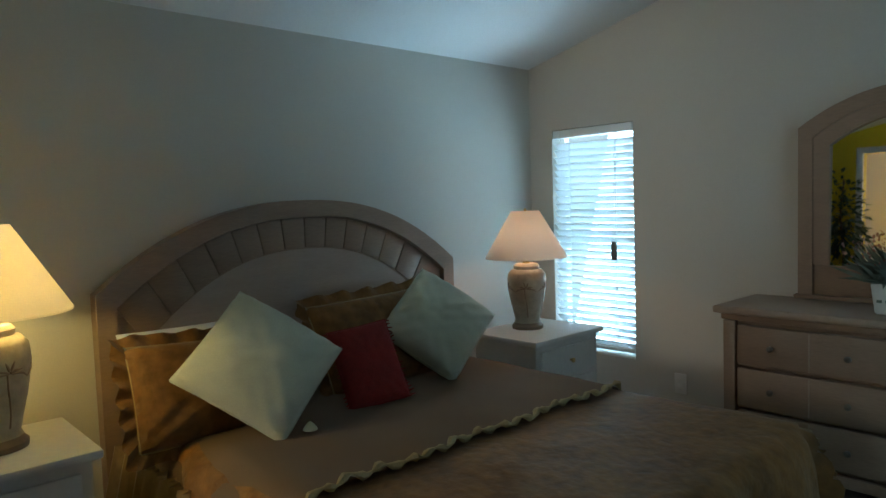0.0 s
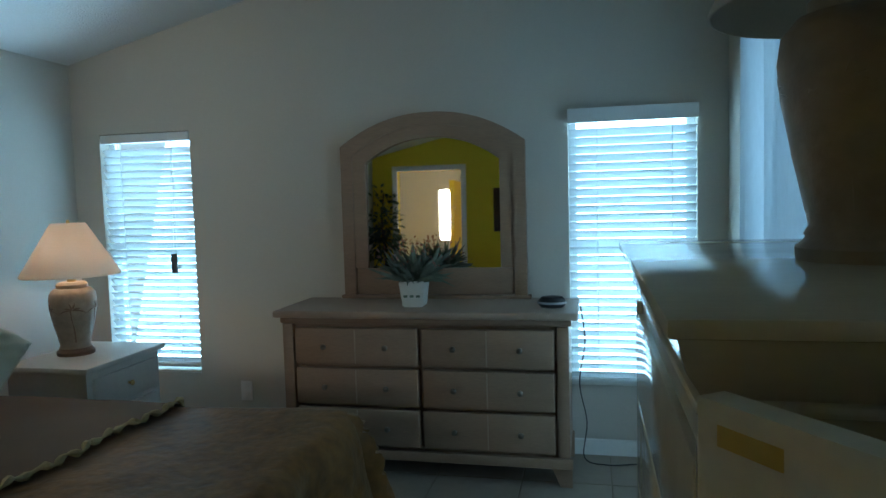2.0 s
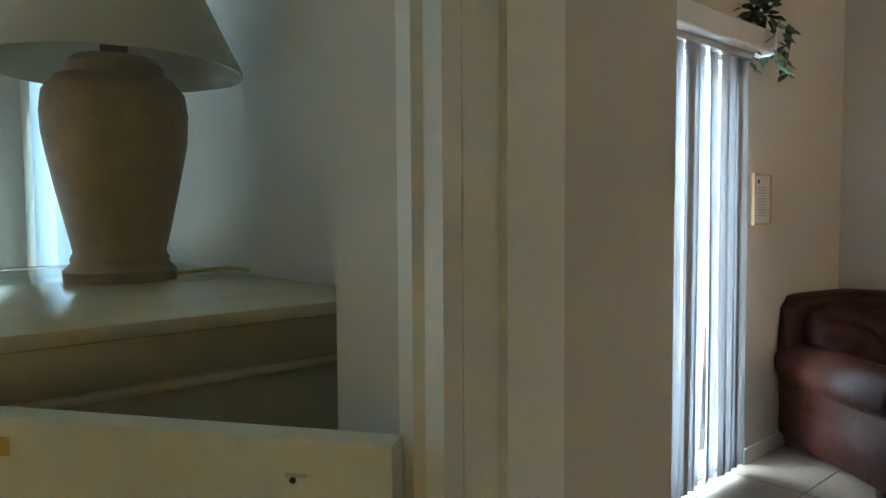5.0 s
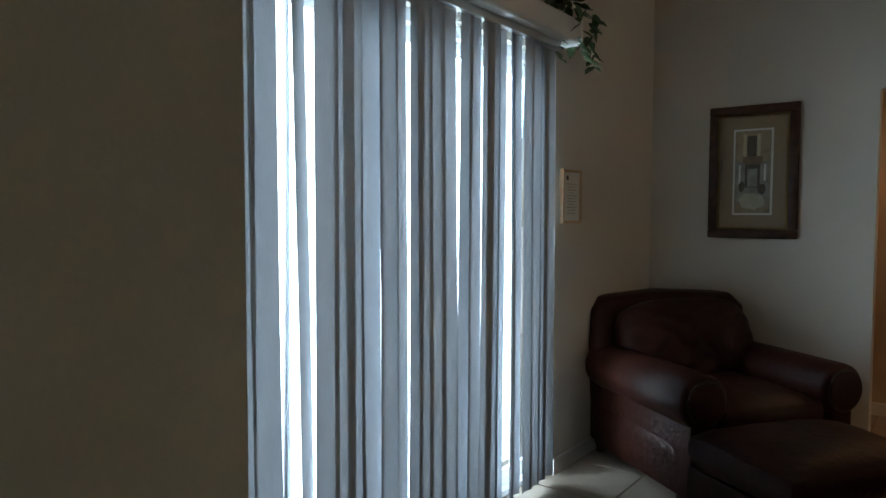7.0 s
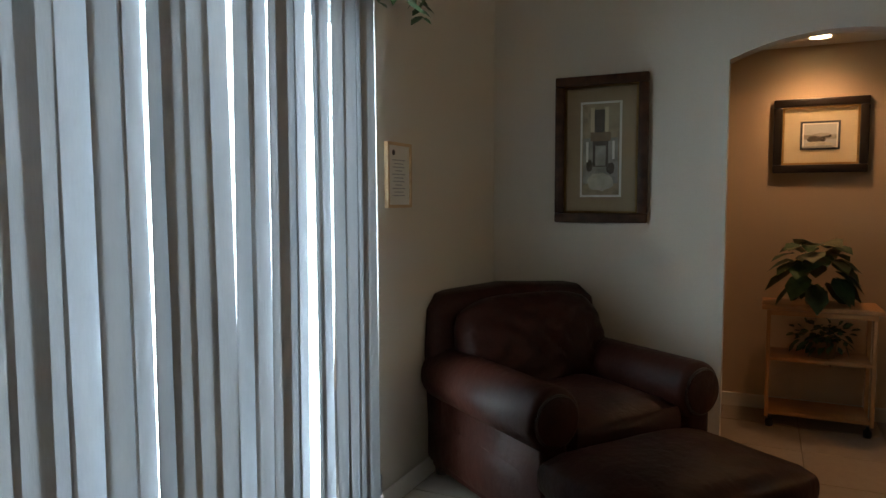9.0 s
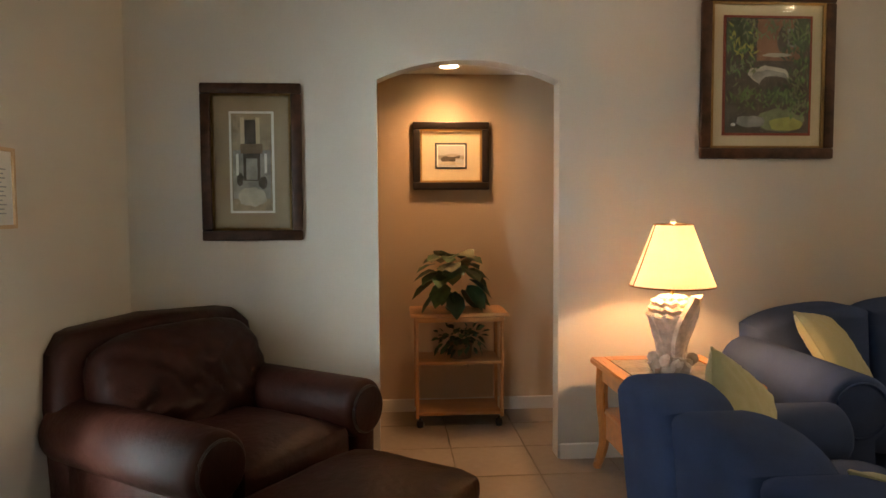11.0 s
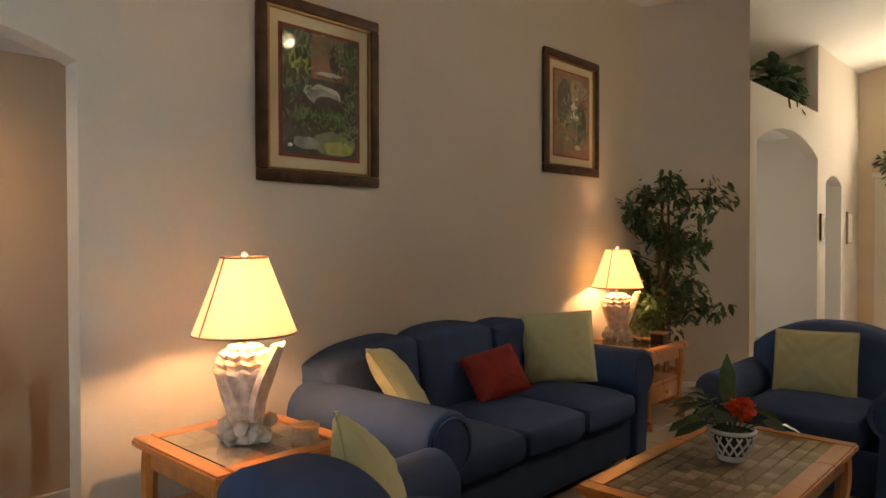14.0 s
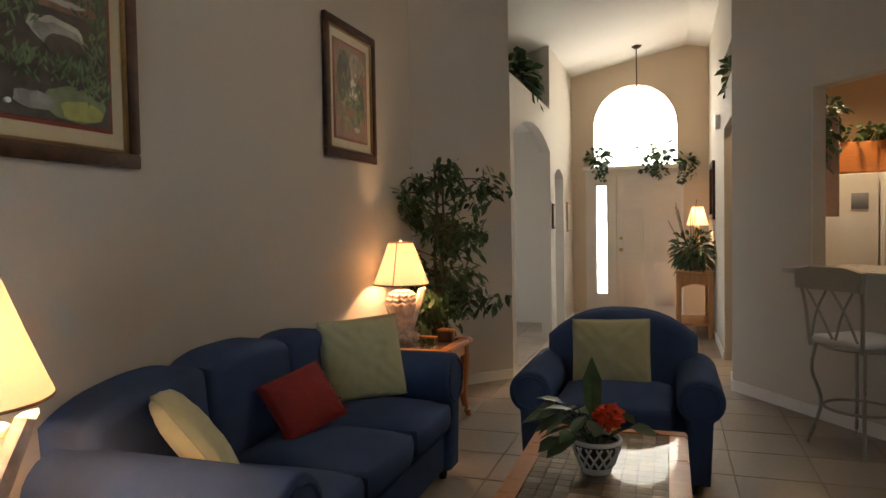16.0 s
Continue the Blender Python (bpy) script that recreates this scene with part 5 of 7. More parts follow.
# the yellow-green blob low at right paints lamp glare on the pane
GARDEN = ["art_dark", ("box", "art_rust", 0.25, 0.62, 0.52, 0.36), ("blob", "art_dark", 0.34, 0.62, 0.13, 0.22), ("box", "art_grey", 0.56, 0.66, 0.10, 0.16), ("box", "art_dark", 0.56, 0.66, 0.06, 0.12), ("blob", "art_path", 0.20, 0.36, 0.34, 0.035),
          ("blob", "art_green", -0.70, 0.70, 0.34, 0.34), ("blob", "art_green", 0.80, 0.74, 0.22, 0.30), ("blob", "art_path", 0.02, 0.02, 0.50, 0.15), ("blob", "art_grey", 0.05, -0.03, 0.44, 0.13), ("blob", "art_dark", 0.14, -0.14, 0.34, 0.13), ("blob", "art_green", 0.30, -0.34, 0.5, 0.15),
          ("blob", "art_frond", 0.30, -0.78, 0.62, 0.20), ("blob", "art_moss", 0.45, -0.84, 0.40, 0.12), ("blob", "art_grey", -0.40, -0.80, 0.34, 0.10), ("leaf", "art_green", -0.62, 0.45, 0.32, 0.5), ("leaf", "art_leaf", -0.62, 0.40, 0.34, 0.5), ("leaf", "art_leaf", 0.74, 0.0, 0.22, 0.8),
          ("leaf", "art_green", 0.70, 0.1, 0.28, 0.8), ("leaf", "art_frond", -0.66, -0.15, 0.30, 0.35), ("leaf", "art_moss", -0.60, 0.55, 0.3, 0.3), ("leaf", "art_dark", 0.0, -0.42, 0.9, 0.2), ("leaf", "art_leaf", 0.0, -0.46, 0.85, 0.16), ("leaf", "art_frond", 0.72, -0.3, 0.22, 0.35), ("leaf", "art_frond", 0.1, 0.75, 0.8, 0.2), ("blob", "paper", -0.82, -0.86, 0.05, 0.03)]
FLOWERS = ["art_rust", ("blob", "art_dark", -0.4, 0.3, 0.5, 0.55), ("blob", "art_green", 0.3, -0.2, 0.5, 0.5), ("blob", "art_sepia", 0.35, 0.62, 0.5, 0.25), ("leaf", "art_leaf", -0.4, 0.1, 0.5, 0.8), ("leaf", "art_green", 0.5, 0.1, 0.4, 0.8), ("leaf", "art_moss", 0.0, -0.2, 0.6, 0.5), ("leaf", "art_grey", 0.05, 0.15, 0.34, 0.4),
           ("leaf", "art_path", 0.08, 0.12, 0.22, 0.28), ("leaf", "paper", 0.06, 0.05, 0.14, 0.16), ("blob", "art_rust", 0.0, -0.45, 0.3, 0.12), ("leaf", "art_frond", 0.0, -0.6, 0.8, 0.3), ("blob", "art_path", 0.3, -0.78, 0.16, 0.06)]
SHORE = ["art_sky", ("box", "art_grey", 0, -0.15, 1.0, 0.2), ("blob", "art_dark", -0.2, -0.35, 0.6, 0.32), ("blob", "art_dark", 0.35, -0.05, 0.35, 0.22), ("blob", "art_path", -0.1, -0.75, 0.8, 0.2), ("blob", "art_grey", 0.1, 0.05, 0.5, 0.16)]
picture("framed_print", "tall sepia street print in a dark wooden frame", (6.306, 1.680, 1.583), 0.50, 0.79, 0.052, "dark_frame", [("mat_tan", (0.075, 0.075)), ("paper", (0.012, 0.012))], STREET, 1)
picture("framed_print", "garden bridge print with red and cream mats in dark frame", (6.306, -1.018, 2.040), 0.735, 0.875, 0.056, "dark_frame", [("mat_cream", (0.055, 0.055)), ("mat_red", (0.014, 0.014))], GARDEN, 2)
picture("framed_print", "flower garden print with red and cream mats in dark frame", (6.306, -3.292, 2.238), 0.735, 0.875, 0.056, "dark_frame", [("mat_cream", (0.055, 0.055)), ("mat_red", (0.014, 0.014))], FLOWERS, 3)
picture("framed_print", "small seashore print with cream mat in a black frame", (7.247, 0.588, 1.69), 0.50, 0.44, 0.048, "black_frame", [("mat_cream", (0.085, 0.075)), ("ink", (0.012, 0.012)), ("paper", (0.008, 0.008))], SHORE, 4)


# ---- living room: sofas ----
def sofa(name, label, category, x, y, rz, half, lobes, seats, back_high, arm_high, depth=0.88, group="blue seating", square=2.4, arm_out=-0.03, arm_r=0.115):
    """An upholstered seat with rolled arms and a scalloped back. Local front is -y."""
    t = thing(name, label, category, x, y, 0, rz, group)
    aw = 0.20
    inner = half - aw
    part("base", soft_box(-half + 0.05, half - 0.05, -depth / 2 + 0.07, depth / 2 - 0.04, 0.05, 0.30, 0.03, 0, 3), "blue_fabric", t)
    for i in range(seats):
        a, b = -inner + 2 * inner * i / seats, -inner + 2 * inner * (i + 1) / seats
        part("seat_cushion", soft_box(a + 0.004, b - 0.004, -depth / 2, depth / 2 - 0.22, 0.29, 0.455, 0.06, 0.025, i + 4), "blue_fabric", t)

    def top(u):
        return back_high - (back_high - arm_high - 0.085) * abs(u) ** square
    edges = [-half + 0.07 + (2 * half - 0.14) * i / lobes for i in range(lobes + 1)]
    for i in range(lobes):
        a, b = edges[i] + 0.004, edges[i + 1] - 0.004
        pts = [(a, 0.20)]
        n = 12
        for k in range(n + 1):
            s = k / n
            xx = a + (b - a) * s
            pts.append((xx, top(xx / half) - 0.045 * (abs(2 * s - 1) ** 3.0)))
        pts.append((b, 0.20))
        bm = prism(pts, 1, depth / 2 - 0.24, depth / 2, 0.055, 3)
        for v in bm.verts:
            lean = (v.co.z - 0.3) * 0.10
            v.co.y += lean
            if v.co.y < depth / 2 - 0.12 + lean:
                s = (v.co.x - a) / (b - a)
                v.co.y -= 0.03 * max(0, 1 - (2 * s - 1) ** 2)
        part("back_lobe", bm, "blue_fabric", t)
    for s in (-1, 1):
        pts = []
        cx, cz, r = s * (half - 0.095), arm_high - arm_r, arm_r
        reach = arm_out if s < 0 else -0.03
        for k in range(19):
            a = radians(-60 + 300 * k / 18)
            pts.append((cx + s * 0.012 - s * r * math.cos(a), cz + r * math.sin(a)))
        pts += [(cx + s * 0.055, 0.06), (cx - s * 0.075, 0.06)]
        arm = part("arm", prism(pts, 1, -depth / 2 - reach, depth / 2 - 0.05, 0.022, 3), "blue_fabric", t)
        ring = [(cx + s * 0.012 + (arm_r - 0.03) * math.cos(k * math.pi / 12), -depth / 2 - reach - 0.002, cz + (arm_r - 0.03) * math.sin(k * math.pi / 12)) for k in range(25)]
        part("arm_welt", tube(ring, 0.006, 6), "blue_fabric", arm)
        for yy in (-depth / 2 + 0.10, depth / 2 - 0.12):
            part("foot", lathe([(0.0, 0.0), (0.02, 0.0), (0.028, 0.05), (0.0, 0.05)], 12), "stone_dark", t).matrix_basis = pose(s * (half - 0.12), yy, 0)
    return t


sofa("sofa", "dark blue fabric three-seat sofa with rolled arms", "sofa", 5.82, -1.785, -90, 0.995, 3, 3, 0.86, 0.675, 0.86, arm_out=0.09, arm_r=0.142)
sofa("armchair", "dark blue fabric armchair with arched back", "armchair", 4.60, -3.12, 180, 0.505, 1, 1, 0.845, 0.59, 0.84)
sofa("loveseat", "dark blue fabric loveseat with its back to the room", "sofa", 4.48, -0.30, 0, 0.80, 3, 2, 0.77, 0.60, 0.86, square=9)


def throw(label, mat, x, y, z, w, h, t, lean, turn, spin, seed, trim=None):
    return pillow("throw_pillow", label, mat, x, y, z, w, h, t, lean, turn, spin, seed, trim, "throw pillows on the blue seating")


throw("sage green throw pillow resting on the sofa arm", "sage_fabric", 5.86, -1.14, 0.645, 0.42, 0.42, 0.14, 36, -46, 12, 11, "sage_fabric")
throw("small red tasselled cushion on the sofa", "red_fabric", 5.86, -1.85, 0.60, 0.31, 0.28, 0.13, 34, -125, -16, 12, "red_fabric")
throw("square sage green pillow upright against the sofa back", "sage_fabric", 5.86, -2.46, 0.672, 0.43, 0.43, 0.13, 16, -145, -4, 13, "sage_fabric")
throw("square sage green pillow upright in the armchair", "sage_fabric", 4.645, -3.22, 0.598, 0.44, 0.42, 0.13, 14, 178, -2, 14, "sage_fabric")
throw("sage green pillow in the corner of the loveseat", "sage_fabric", 5.00, -0.22, 0.620, 0.36, 0.36, 0.14, 24, -52, 40, 15, "sage_fabric")
throw("sage green pillow lying in the loveseat", "sage_fabric", 4.10, -0.28, 0.575, 0.43, 0.40, 0.14, 34, 20, 10, 16, "sage_fabric")

# ---- leather chair and ottoman ----
lc = thing("leather_armchair", "large dark brown leather armchair with rolled arms", "armchair", 5.60, 1.72, 0, -35)
part("base", soft_box(-0.47, 0.47, -0.42, 0.42, 0.06, 0.30, 0.04, 0, 2), "leather", lc)
part("seat_cushion", soft_box(-0.30, 0.30, -0.50, 0.22, 0.28, 0.47, 0.07, 0.03, 3, 0.012), "leather", lc)
bm = prism([(-0.46, 0.25), (-0.49, 0.60), (-0.47, 0.80), (-0.40, 0.865), (0.0, 0.895), (0.43, 0.87), (0.51, 0.80), (0.53, 0.60), (0.49, 0.25)], 1, 0.22, 0.44, 0.05, 3)
for v in bm.verts:
    v.co.y += (v.co.z - 0.3) * 0.16
part("back", bm, "leather", lc)
bm = cushion(0.86, 0.54, 0.34, 44, 4, 0.03)
for v in bm.verts:
    if v.co.y < 0:
        low_mid = max(0, 1 - (v.co.x / 0.30) ** 2) * max(0, 1 - ((v.co.z + 0.08) / 0.24) ** 2)
        v.co.y += low_mid * (0.013 * math.sin(v.co.x * 34 + 3.5 * math.sin(v.co.z * 16 + v.co.x * 7)) + 0.012 * noise.noise(v.co * 8))
for v in bm.verts:
    u, w2 = v.co.x / 0.38, v.co.z / 0.26
    if w2 > 0:
        v.co.z -= 0.055 * abs(u) ** 3.5
        v.co.x *= 1 - 0.07 * w2 ** 3
part("back_cushion", bm, "leather", lc, "creased dark leather back cushion").matrix_basis = pose(0.02, 0.20, 0.605, -16, 0, 0)
for s in (-1, 1):
    cx, cz, r = (0.385 if s > 0 else -0.40), 0.50, 0.125
    pts = [(cx - s * r * math.cos(radians(-60 + 300 * k / 20)), cz + r * math.sin(radians(-60 + 300 * k / 20))) for k in range(21)]
    pts += [(cx + s * 0.06, 0.06), (cx - s * 0.10, 0.06)]
    arm = part("arm", prism(pts, 1, -0.50, 0.36, 0.03, 3), "leather", lc)
    part("arm_cap", lathe([(0.0, 0.0), (0.080, 0.0), (0.094, 0.006), (0.094, 0.014), (0.080, 0.018), (0.0, 0.020)], 28), "leather", arm).matrix_basis = pose(cx, -0.498, cz, 90, 0, 0)
    ring = [(cx + 0.097 * math.cos(k * math.pi / 14), -0.502, cz + 0.097 * math.sin(k * math.pi / 14)) for k in range(29)]
    part("arm_seam", tube(ring, 0.006, 6), "leather_seam", arm)
    for yy in (-0.36, 0.36):
        part("foot", lathe([(0.0, 0.0), (0.03, 0.0), (0.036, 0.06), (0.0, 0.06)], 12), "stone_dark", lc).matrix_basis = pose(s * 0.40, yy, 0)
t = thing("ottoman", "dark brown leather ottoman in front of the armchair", "ottoman", 4.97, 1.12, 0, -35)
part("cushion", soft_box(-0.40, 0.40, -0.30, 0.30, 0.27, 0.43, 0.07, 0.03, 7, 0.012), "leather", t)
part("base", soft_box(-0.385, 0.385, -0.285, 0.285, 0.06, 0.28, 0.03, 0, 8), "leather", t)
for sx in (-1, 1):
    for sy in (-1, 1):
        part("foot", lathe([(0.0, 0.0), (0.025, 0.0), (0.03, 0.06), (0.0, 0.06)], 10), "stone_dark", t).matrix_basis = pose(sx * 0.33, sy * 0.23, 0)


# ---- tables ----
def cabriole(parent, x, y, h, sx, sy):
    pts = curve([(x, y, h), (x + sx * 0.006, y + sy * 0.006, h * 0.7), (x - sx * 0.006, y - sy * 0.006, h * 0.3), (x + sx * 0.02, y + sy * 0.02, 0.02), (x + sx * 0.026, y + sy * 0.026, 0.0)], 4)
    n = len(pts) - 1
    return part("leg", tube(pts, [0.036 - 0.016 * (k / n) for k in range(n + 1)], 8), "oak", parent)


def inlay_table(name, label, x, y, half_x, half_y, h, glass_top, drawer, seed, group=""):
    t = thing(name, label, "table", x, y, 0, 0, group)
    rim = 0.075
    bm = boxes((-half_x, half_x, -half_y, -half_y + rim, h - 0.035, h), (-half_x, half_x, half_y - rim, half_y, h - 0.035, h), (-half_x, -half_x + rim, -half_y + rim, half_y - rim, h - 0.035, h), (half_x - rim, half_x, -half_y + rim, half_y - rim, h - 0.035, h))
    bmesh.ops.bevel(bm, geom=[e for e in bm.edges if all(abs(abs(v.co.x) - half_x) < 1e-4 for v in e.verts) or all(abs(abs(v.co.y) - half_y) < 1e-4 for v in e.verts)], offset=0.008, segments=2, affect="EDGES")
    top = part("top_frame", bm, "oak", t)
    part("top_board", boxes((-half_x + rim, half_x - rim, -half_y + rim, half_y - rim, h - 0.03, h - 0.014)), "stone_dark", t, smooth=False)
    rng = random.Random(seed)
    step = 0.055 if glass_top else 0.075
    nx, ny = int((2 * half_x - 2 * rim) / step), int((2 * half_y - 2 * rim) / step)
    sx, sy = (2 * half_x - 2 * rim) / nx, (2 * half_y - 2 * rim) / ny
    shared = {m: mesh_of(rbox(-sx / 2 + 0.001, sx / 2 - 0.001, -sy / 2 + 0.001, sy / 2 - 0.001, 0, 0.005, 0.0012, 1), m, "inlay_tile") for m in ("stone_dark", "stone_mid", "stone_pale", "oak")}
    for i in range(nx):
        for j in range(ny):
            m = rng.choice(("stone_mid", "stone_pale", "stone_dark", "oak")) if not glass_top else ("stone_mid", "stone_pale", "stone_mid")[(i + 2 * j + rng.randrange(2)) % 3]
            ob = new("inlay_tile", shared[m])
            ob.parent = t
            ob.matrix_basis = pose(-half_x + rim + (i + 0.5) * sx, -half_y + rim + (j + 0.5) * sy, h - 0.0135)
    g = part("glass_top", rbox(-half_x + rim + 0.002, half_x - rim - 0.002, -half_y + rim + 0.002, half_y - rim - 0.002, h - 0.006, h - 0.001, 0.0015, 1), "table_glass" if glass_top else "glass", t)
    g.visible_shadow = False
    part("apron", boxes((-half_x + 0.04, half_x - 0.04, -half_y + 0.04, -half_y + 0.06, h - 0.11, h - 0.035), (-half_x + 0.04, half_x - 0.04, half_y - 0.06, half_y - 0.04, h - 0.11, h - 0.035),
                        (-half_x + 0.04, -half_x + 0.06, -half_y + 0.06, half_y - 0.06, h - 0.11, h - 0.035), (half_x - 0.06, half_x - 0.04, -half_y + 0.06, half_y - 0.06, h - 0.11, h - 0.035)), "oak", t, smooth=False)
    for a in (-1, 1):
        for b in (-1, 1):
            cabriole(t, a * (half_x - 0.055), b * (half_y - 0.055), h - 0.03, a, b)
    if drawer:
        part("shelf", rbox(-half_x + 0.05, half_x - 0.05, -half_y + 0.05, half_y - 0.05, 0.30, 0.32, 0.004), "oak", t)
        part("lower_box", boxes((-half_x + 0.06, half_x - 0.06, -half_y + 0.06, half_y - 0.06, 0.17, 0.30)), "oak", t, smooth=False)
        d = part("drawer_front", rbox(-half_x + 0.045, -half_x + 0.06, -half_y + 0.09, half_y - 0.09, 0.18, 0.29, 0.005), "oak", t)
        kb = knob(d, 0, 0, 0, "brass")
        kb.matrix_basis = pose(-half_x + 0.045, 0, 0.235, 0, -90, 0)
    return t


inlay_table("end_table", "orange oak end table with slate inlay top", 5.875, -0.335, 0.325, 0.295, 0.575, False, True, 31, "oak end tables")
inlay_table("end_table", "orange oak end table with drawer and inlay top", 5.965, -3.60, 0.30, 0.30, 0.56, False, True, 32, "oak end tables")
inlay_table("coffee_table", "orange oak coffee table with glass over stone inlay", 4.575, -1.75, 0.325, 0.64, 0.43, True, False, 33)


# ---- shell lamps ----
def shell_lamp(x, y, z, turn, watts):
    t = thing("table_lamp", "lit table lamp with carved conch shell base and cream shade", "lamp", x, y, z, turn, "shell lamps on the end tables")
    rng = random.Random(4)
    for k in range(22):
        bm = bmesh.new()
        a = 2 * math.pi * k / 22 + 0.1 * (k % 2)
        r = 0.070 + 0.026 * rng.random()
        c = Vector((r * math.cos(a), r * math.sin(a), 0.022 + 0.020 * (k % 3)))
        m = bmesh.ops.create_icosphere(bm, subdivisions=2, radius=0.026 + 0.010 * rng.random())
        q = Euler((rng.uniform(0, 3), rng.uniform(0, 3), a)).to_matrix()
        for v in m["verts"]:
            ridge = 1 + 0.20 * math.sin(9 * math.atan2(v.co.y, v.co.x)) * (1 - abs(v.co.z) / 0.05)
            v.co = q @ Vector((v.co.x * ridge, v.co.y * ridge, v.co.z * 0.72)) + c
            v.co.z = max(v.co.z, 0.0)
        part("small_shell", bm, "shell_grey", t)
    part("foot_core", lathe([(0.0, 0.0), (0.082, 0.0), (0.078, 0.05), (0.05, 0.085), (0.0, 0.085)], 24), "shell_grey", t, "grey carved foot between the small shells")
    prof = [(0.064, 0.05), (0.066, 0.09), (0.072, 0.125), (0.081, 0.16), (0.090, 0.19), (0.099, 0.22), (0.107, 0.245), (0.114, 0.262), (0.110, 0.272), (0.092, 0.277), (0.097, 0.288), (0.104, 0.297), (0.098, 0.305), (0.080, 0.309), (0.083, 0.320), (0.088, 0.328), (0.078, 0.336), (0.062, 0.340), (0.062, 0.352), (0.046, 0.360), (0.0, 0.363)]
    bm = lathe(prof, 66)
    for v in bm.verts:
        a, zz = math.atan2(v.co.y, v.co.x), v.co.z
        rad = Vector((math.cos(a), math.sin(a), 0))
        knob_row = 0.5 + 0.5 * math.cos(11 * a + 26 * zz)
        amp = 0.016 if zz > 0.25 else 0.010 * min(1, max(0, (zz - 0.09) / 0.08))
        v.co += rad * amp * (knob_row ** 1.6 - 0.4) + Vector((0, 0, 0.012 * (knob_row - 0.5))) * (0.25 < zz < 0.345)
        v.co += rad * 0.006 * noise.noise(v.co * 26)
    part("conch_body", bm, "shell", t, "cream and rose conch shell with knobbed crown")
    bm = bmesh.new()
    rows = []
    for k in range(9):
        s = k / 8
        p = Vector((0.055 + 0.115 * s ** 1.3 - 0.02 * s * s, -0.03, 0.08 + 0.29 * s))
        w = 0.030 + 0.050 * math.sin(math.pi * min(1, s * 1.05)) * 0.8
        rows.append([bm.verts.new(p + Vector((0.02 * math.cos(q * 1.4), w * q, 0.01 * math.sin(3 * q)))) for q in (-1, -0.5, 0, 0.5, 1)] + [bm.verts.new(p + Vector((-0.025, w * q * 0.8, 0))) for q in (1, 0.5, 0, -0.5, -1)])
    for a, b in zip(rows, rows[1:]):
        for k in range(10):
            bm.faces.new((a[k], a[(k + 1) % 10], b[(k + 1) % 10], b[k]))
    bm.faces.new(rows[0][::-1])
    bm.faces.new(rows[-1])
    part("shell_lip", bm, "shell", t)
    part("stem", lathe([(0.010, 0.36), (0.010, 0.44), (0.016, 0.445), (0.016, 0.47)], 12), "brass", t)

    def sq(a):
        return 1 / (abs(math.cos(a)) ** 2.1 + abs(math.sin(a)) ** 2.1) ** (1 / 2.1)
    part("shade", lathe([(0.190, 0.402), (0.191, 0.407), (0.170, 0.46), (0.134, 0.555), (0.086, 0.690), (0.083, 0.690), (0.131, 0.555), (0.167, 0.46), (0.187, 0.407), (0.187, 0.402), (0.190, 0.402)], 64, squash=sq), "shade_cream", t, "cream fabric shade with brown edge binding")
    for r, zz in ((0.191, 0.404), (0.085, 0.690)):
        part("shade_binding", tube([(r * sq(a) * math.cos(a), r * sq(a) * math.sin(a), zz) for a in [2 * math.pi * k / 48 for k in range(49)]], 0.004, 5), "shade_trim", t)
    for a in (radians(240),):
        part("shade_seam", tube([(r * sq(a) * math.cos(a), r * sq(a) * math.sin(a), zz) for r, zz in ((0.192, 0.405), (0.171, 0.46), (0.135, 0.555), (0.087, 0.688))], 0.0035, 5), "shade_trim", t)
    part("finial", lathe([(0.0, 0.715), (0.012, 0.71), (0.014, 0.700), (0.006, 0.692), (0.006, 0.68), (0.0, 0.68)], 12), "white_ceramic", t)
    bulb("lamp_bulb", (x, y, z + 0.50), watts)
    return t


shell_lamp(5.86, -0.33, 0.575, 215, 12.0)
shell_lamp(6.09, -3.60, 0.56, 215, 12.0)
t = thing("coaster_box", "round carved wooden coaster box on the end table", "box", 5.66, -0.46, 0.575)
part("body", lathe([(0.0, 0.0), (0.050, 0.0), (0.052, 0.004), (0.050, 0.030), (0.052, 0.052), (0.048, 0.056), (0.0, 0.056)], 24), "stone_pale", t)
part("lid", lathe([(0.0, 0.057), (0.053, 0.057), (0.053, 0.066), (0.046, 0.070), (0.0, 0.070)], 24), "oak_plain", t)
t = thing("coaster_box", "small square wooden box on the end table", "box", 5.80, -3.70, 0.56)
part("body", rbox(-0.05, 0.05, -0.045, 0.045, 0.0, 0.07, 0.004), "dark_frame", t)
part("lid", rbox(-0.053, 0.053, -0.048, 0.048, 0.071, 0.085, 0.004), "oak", t)

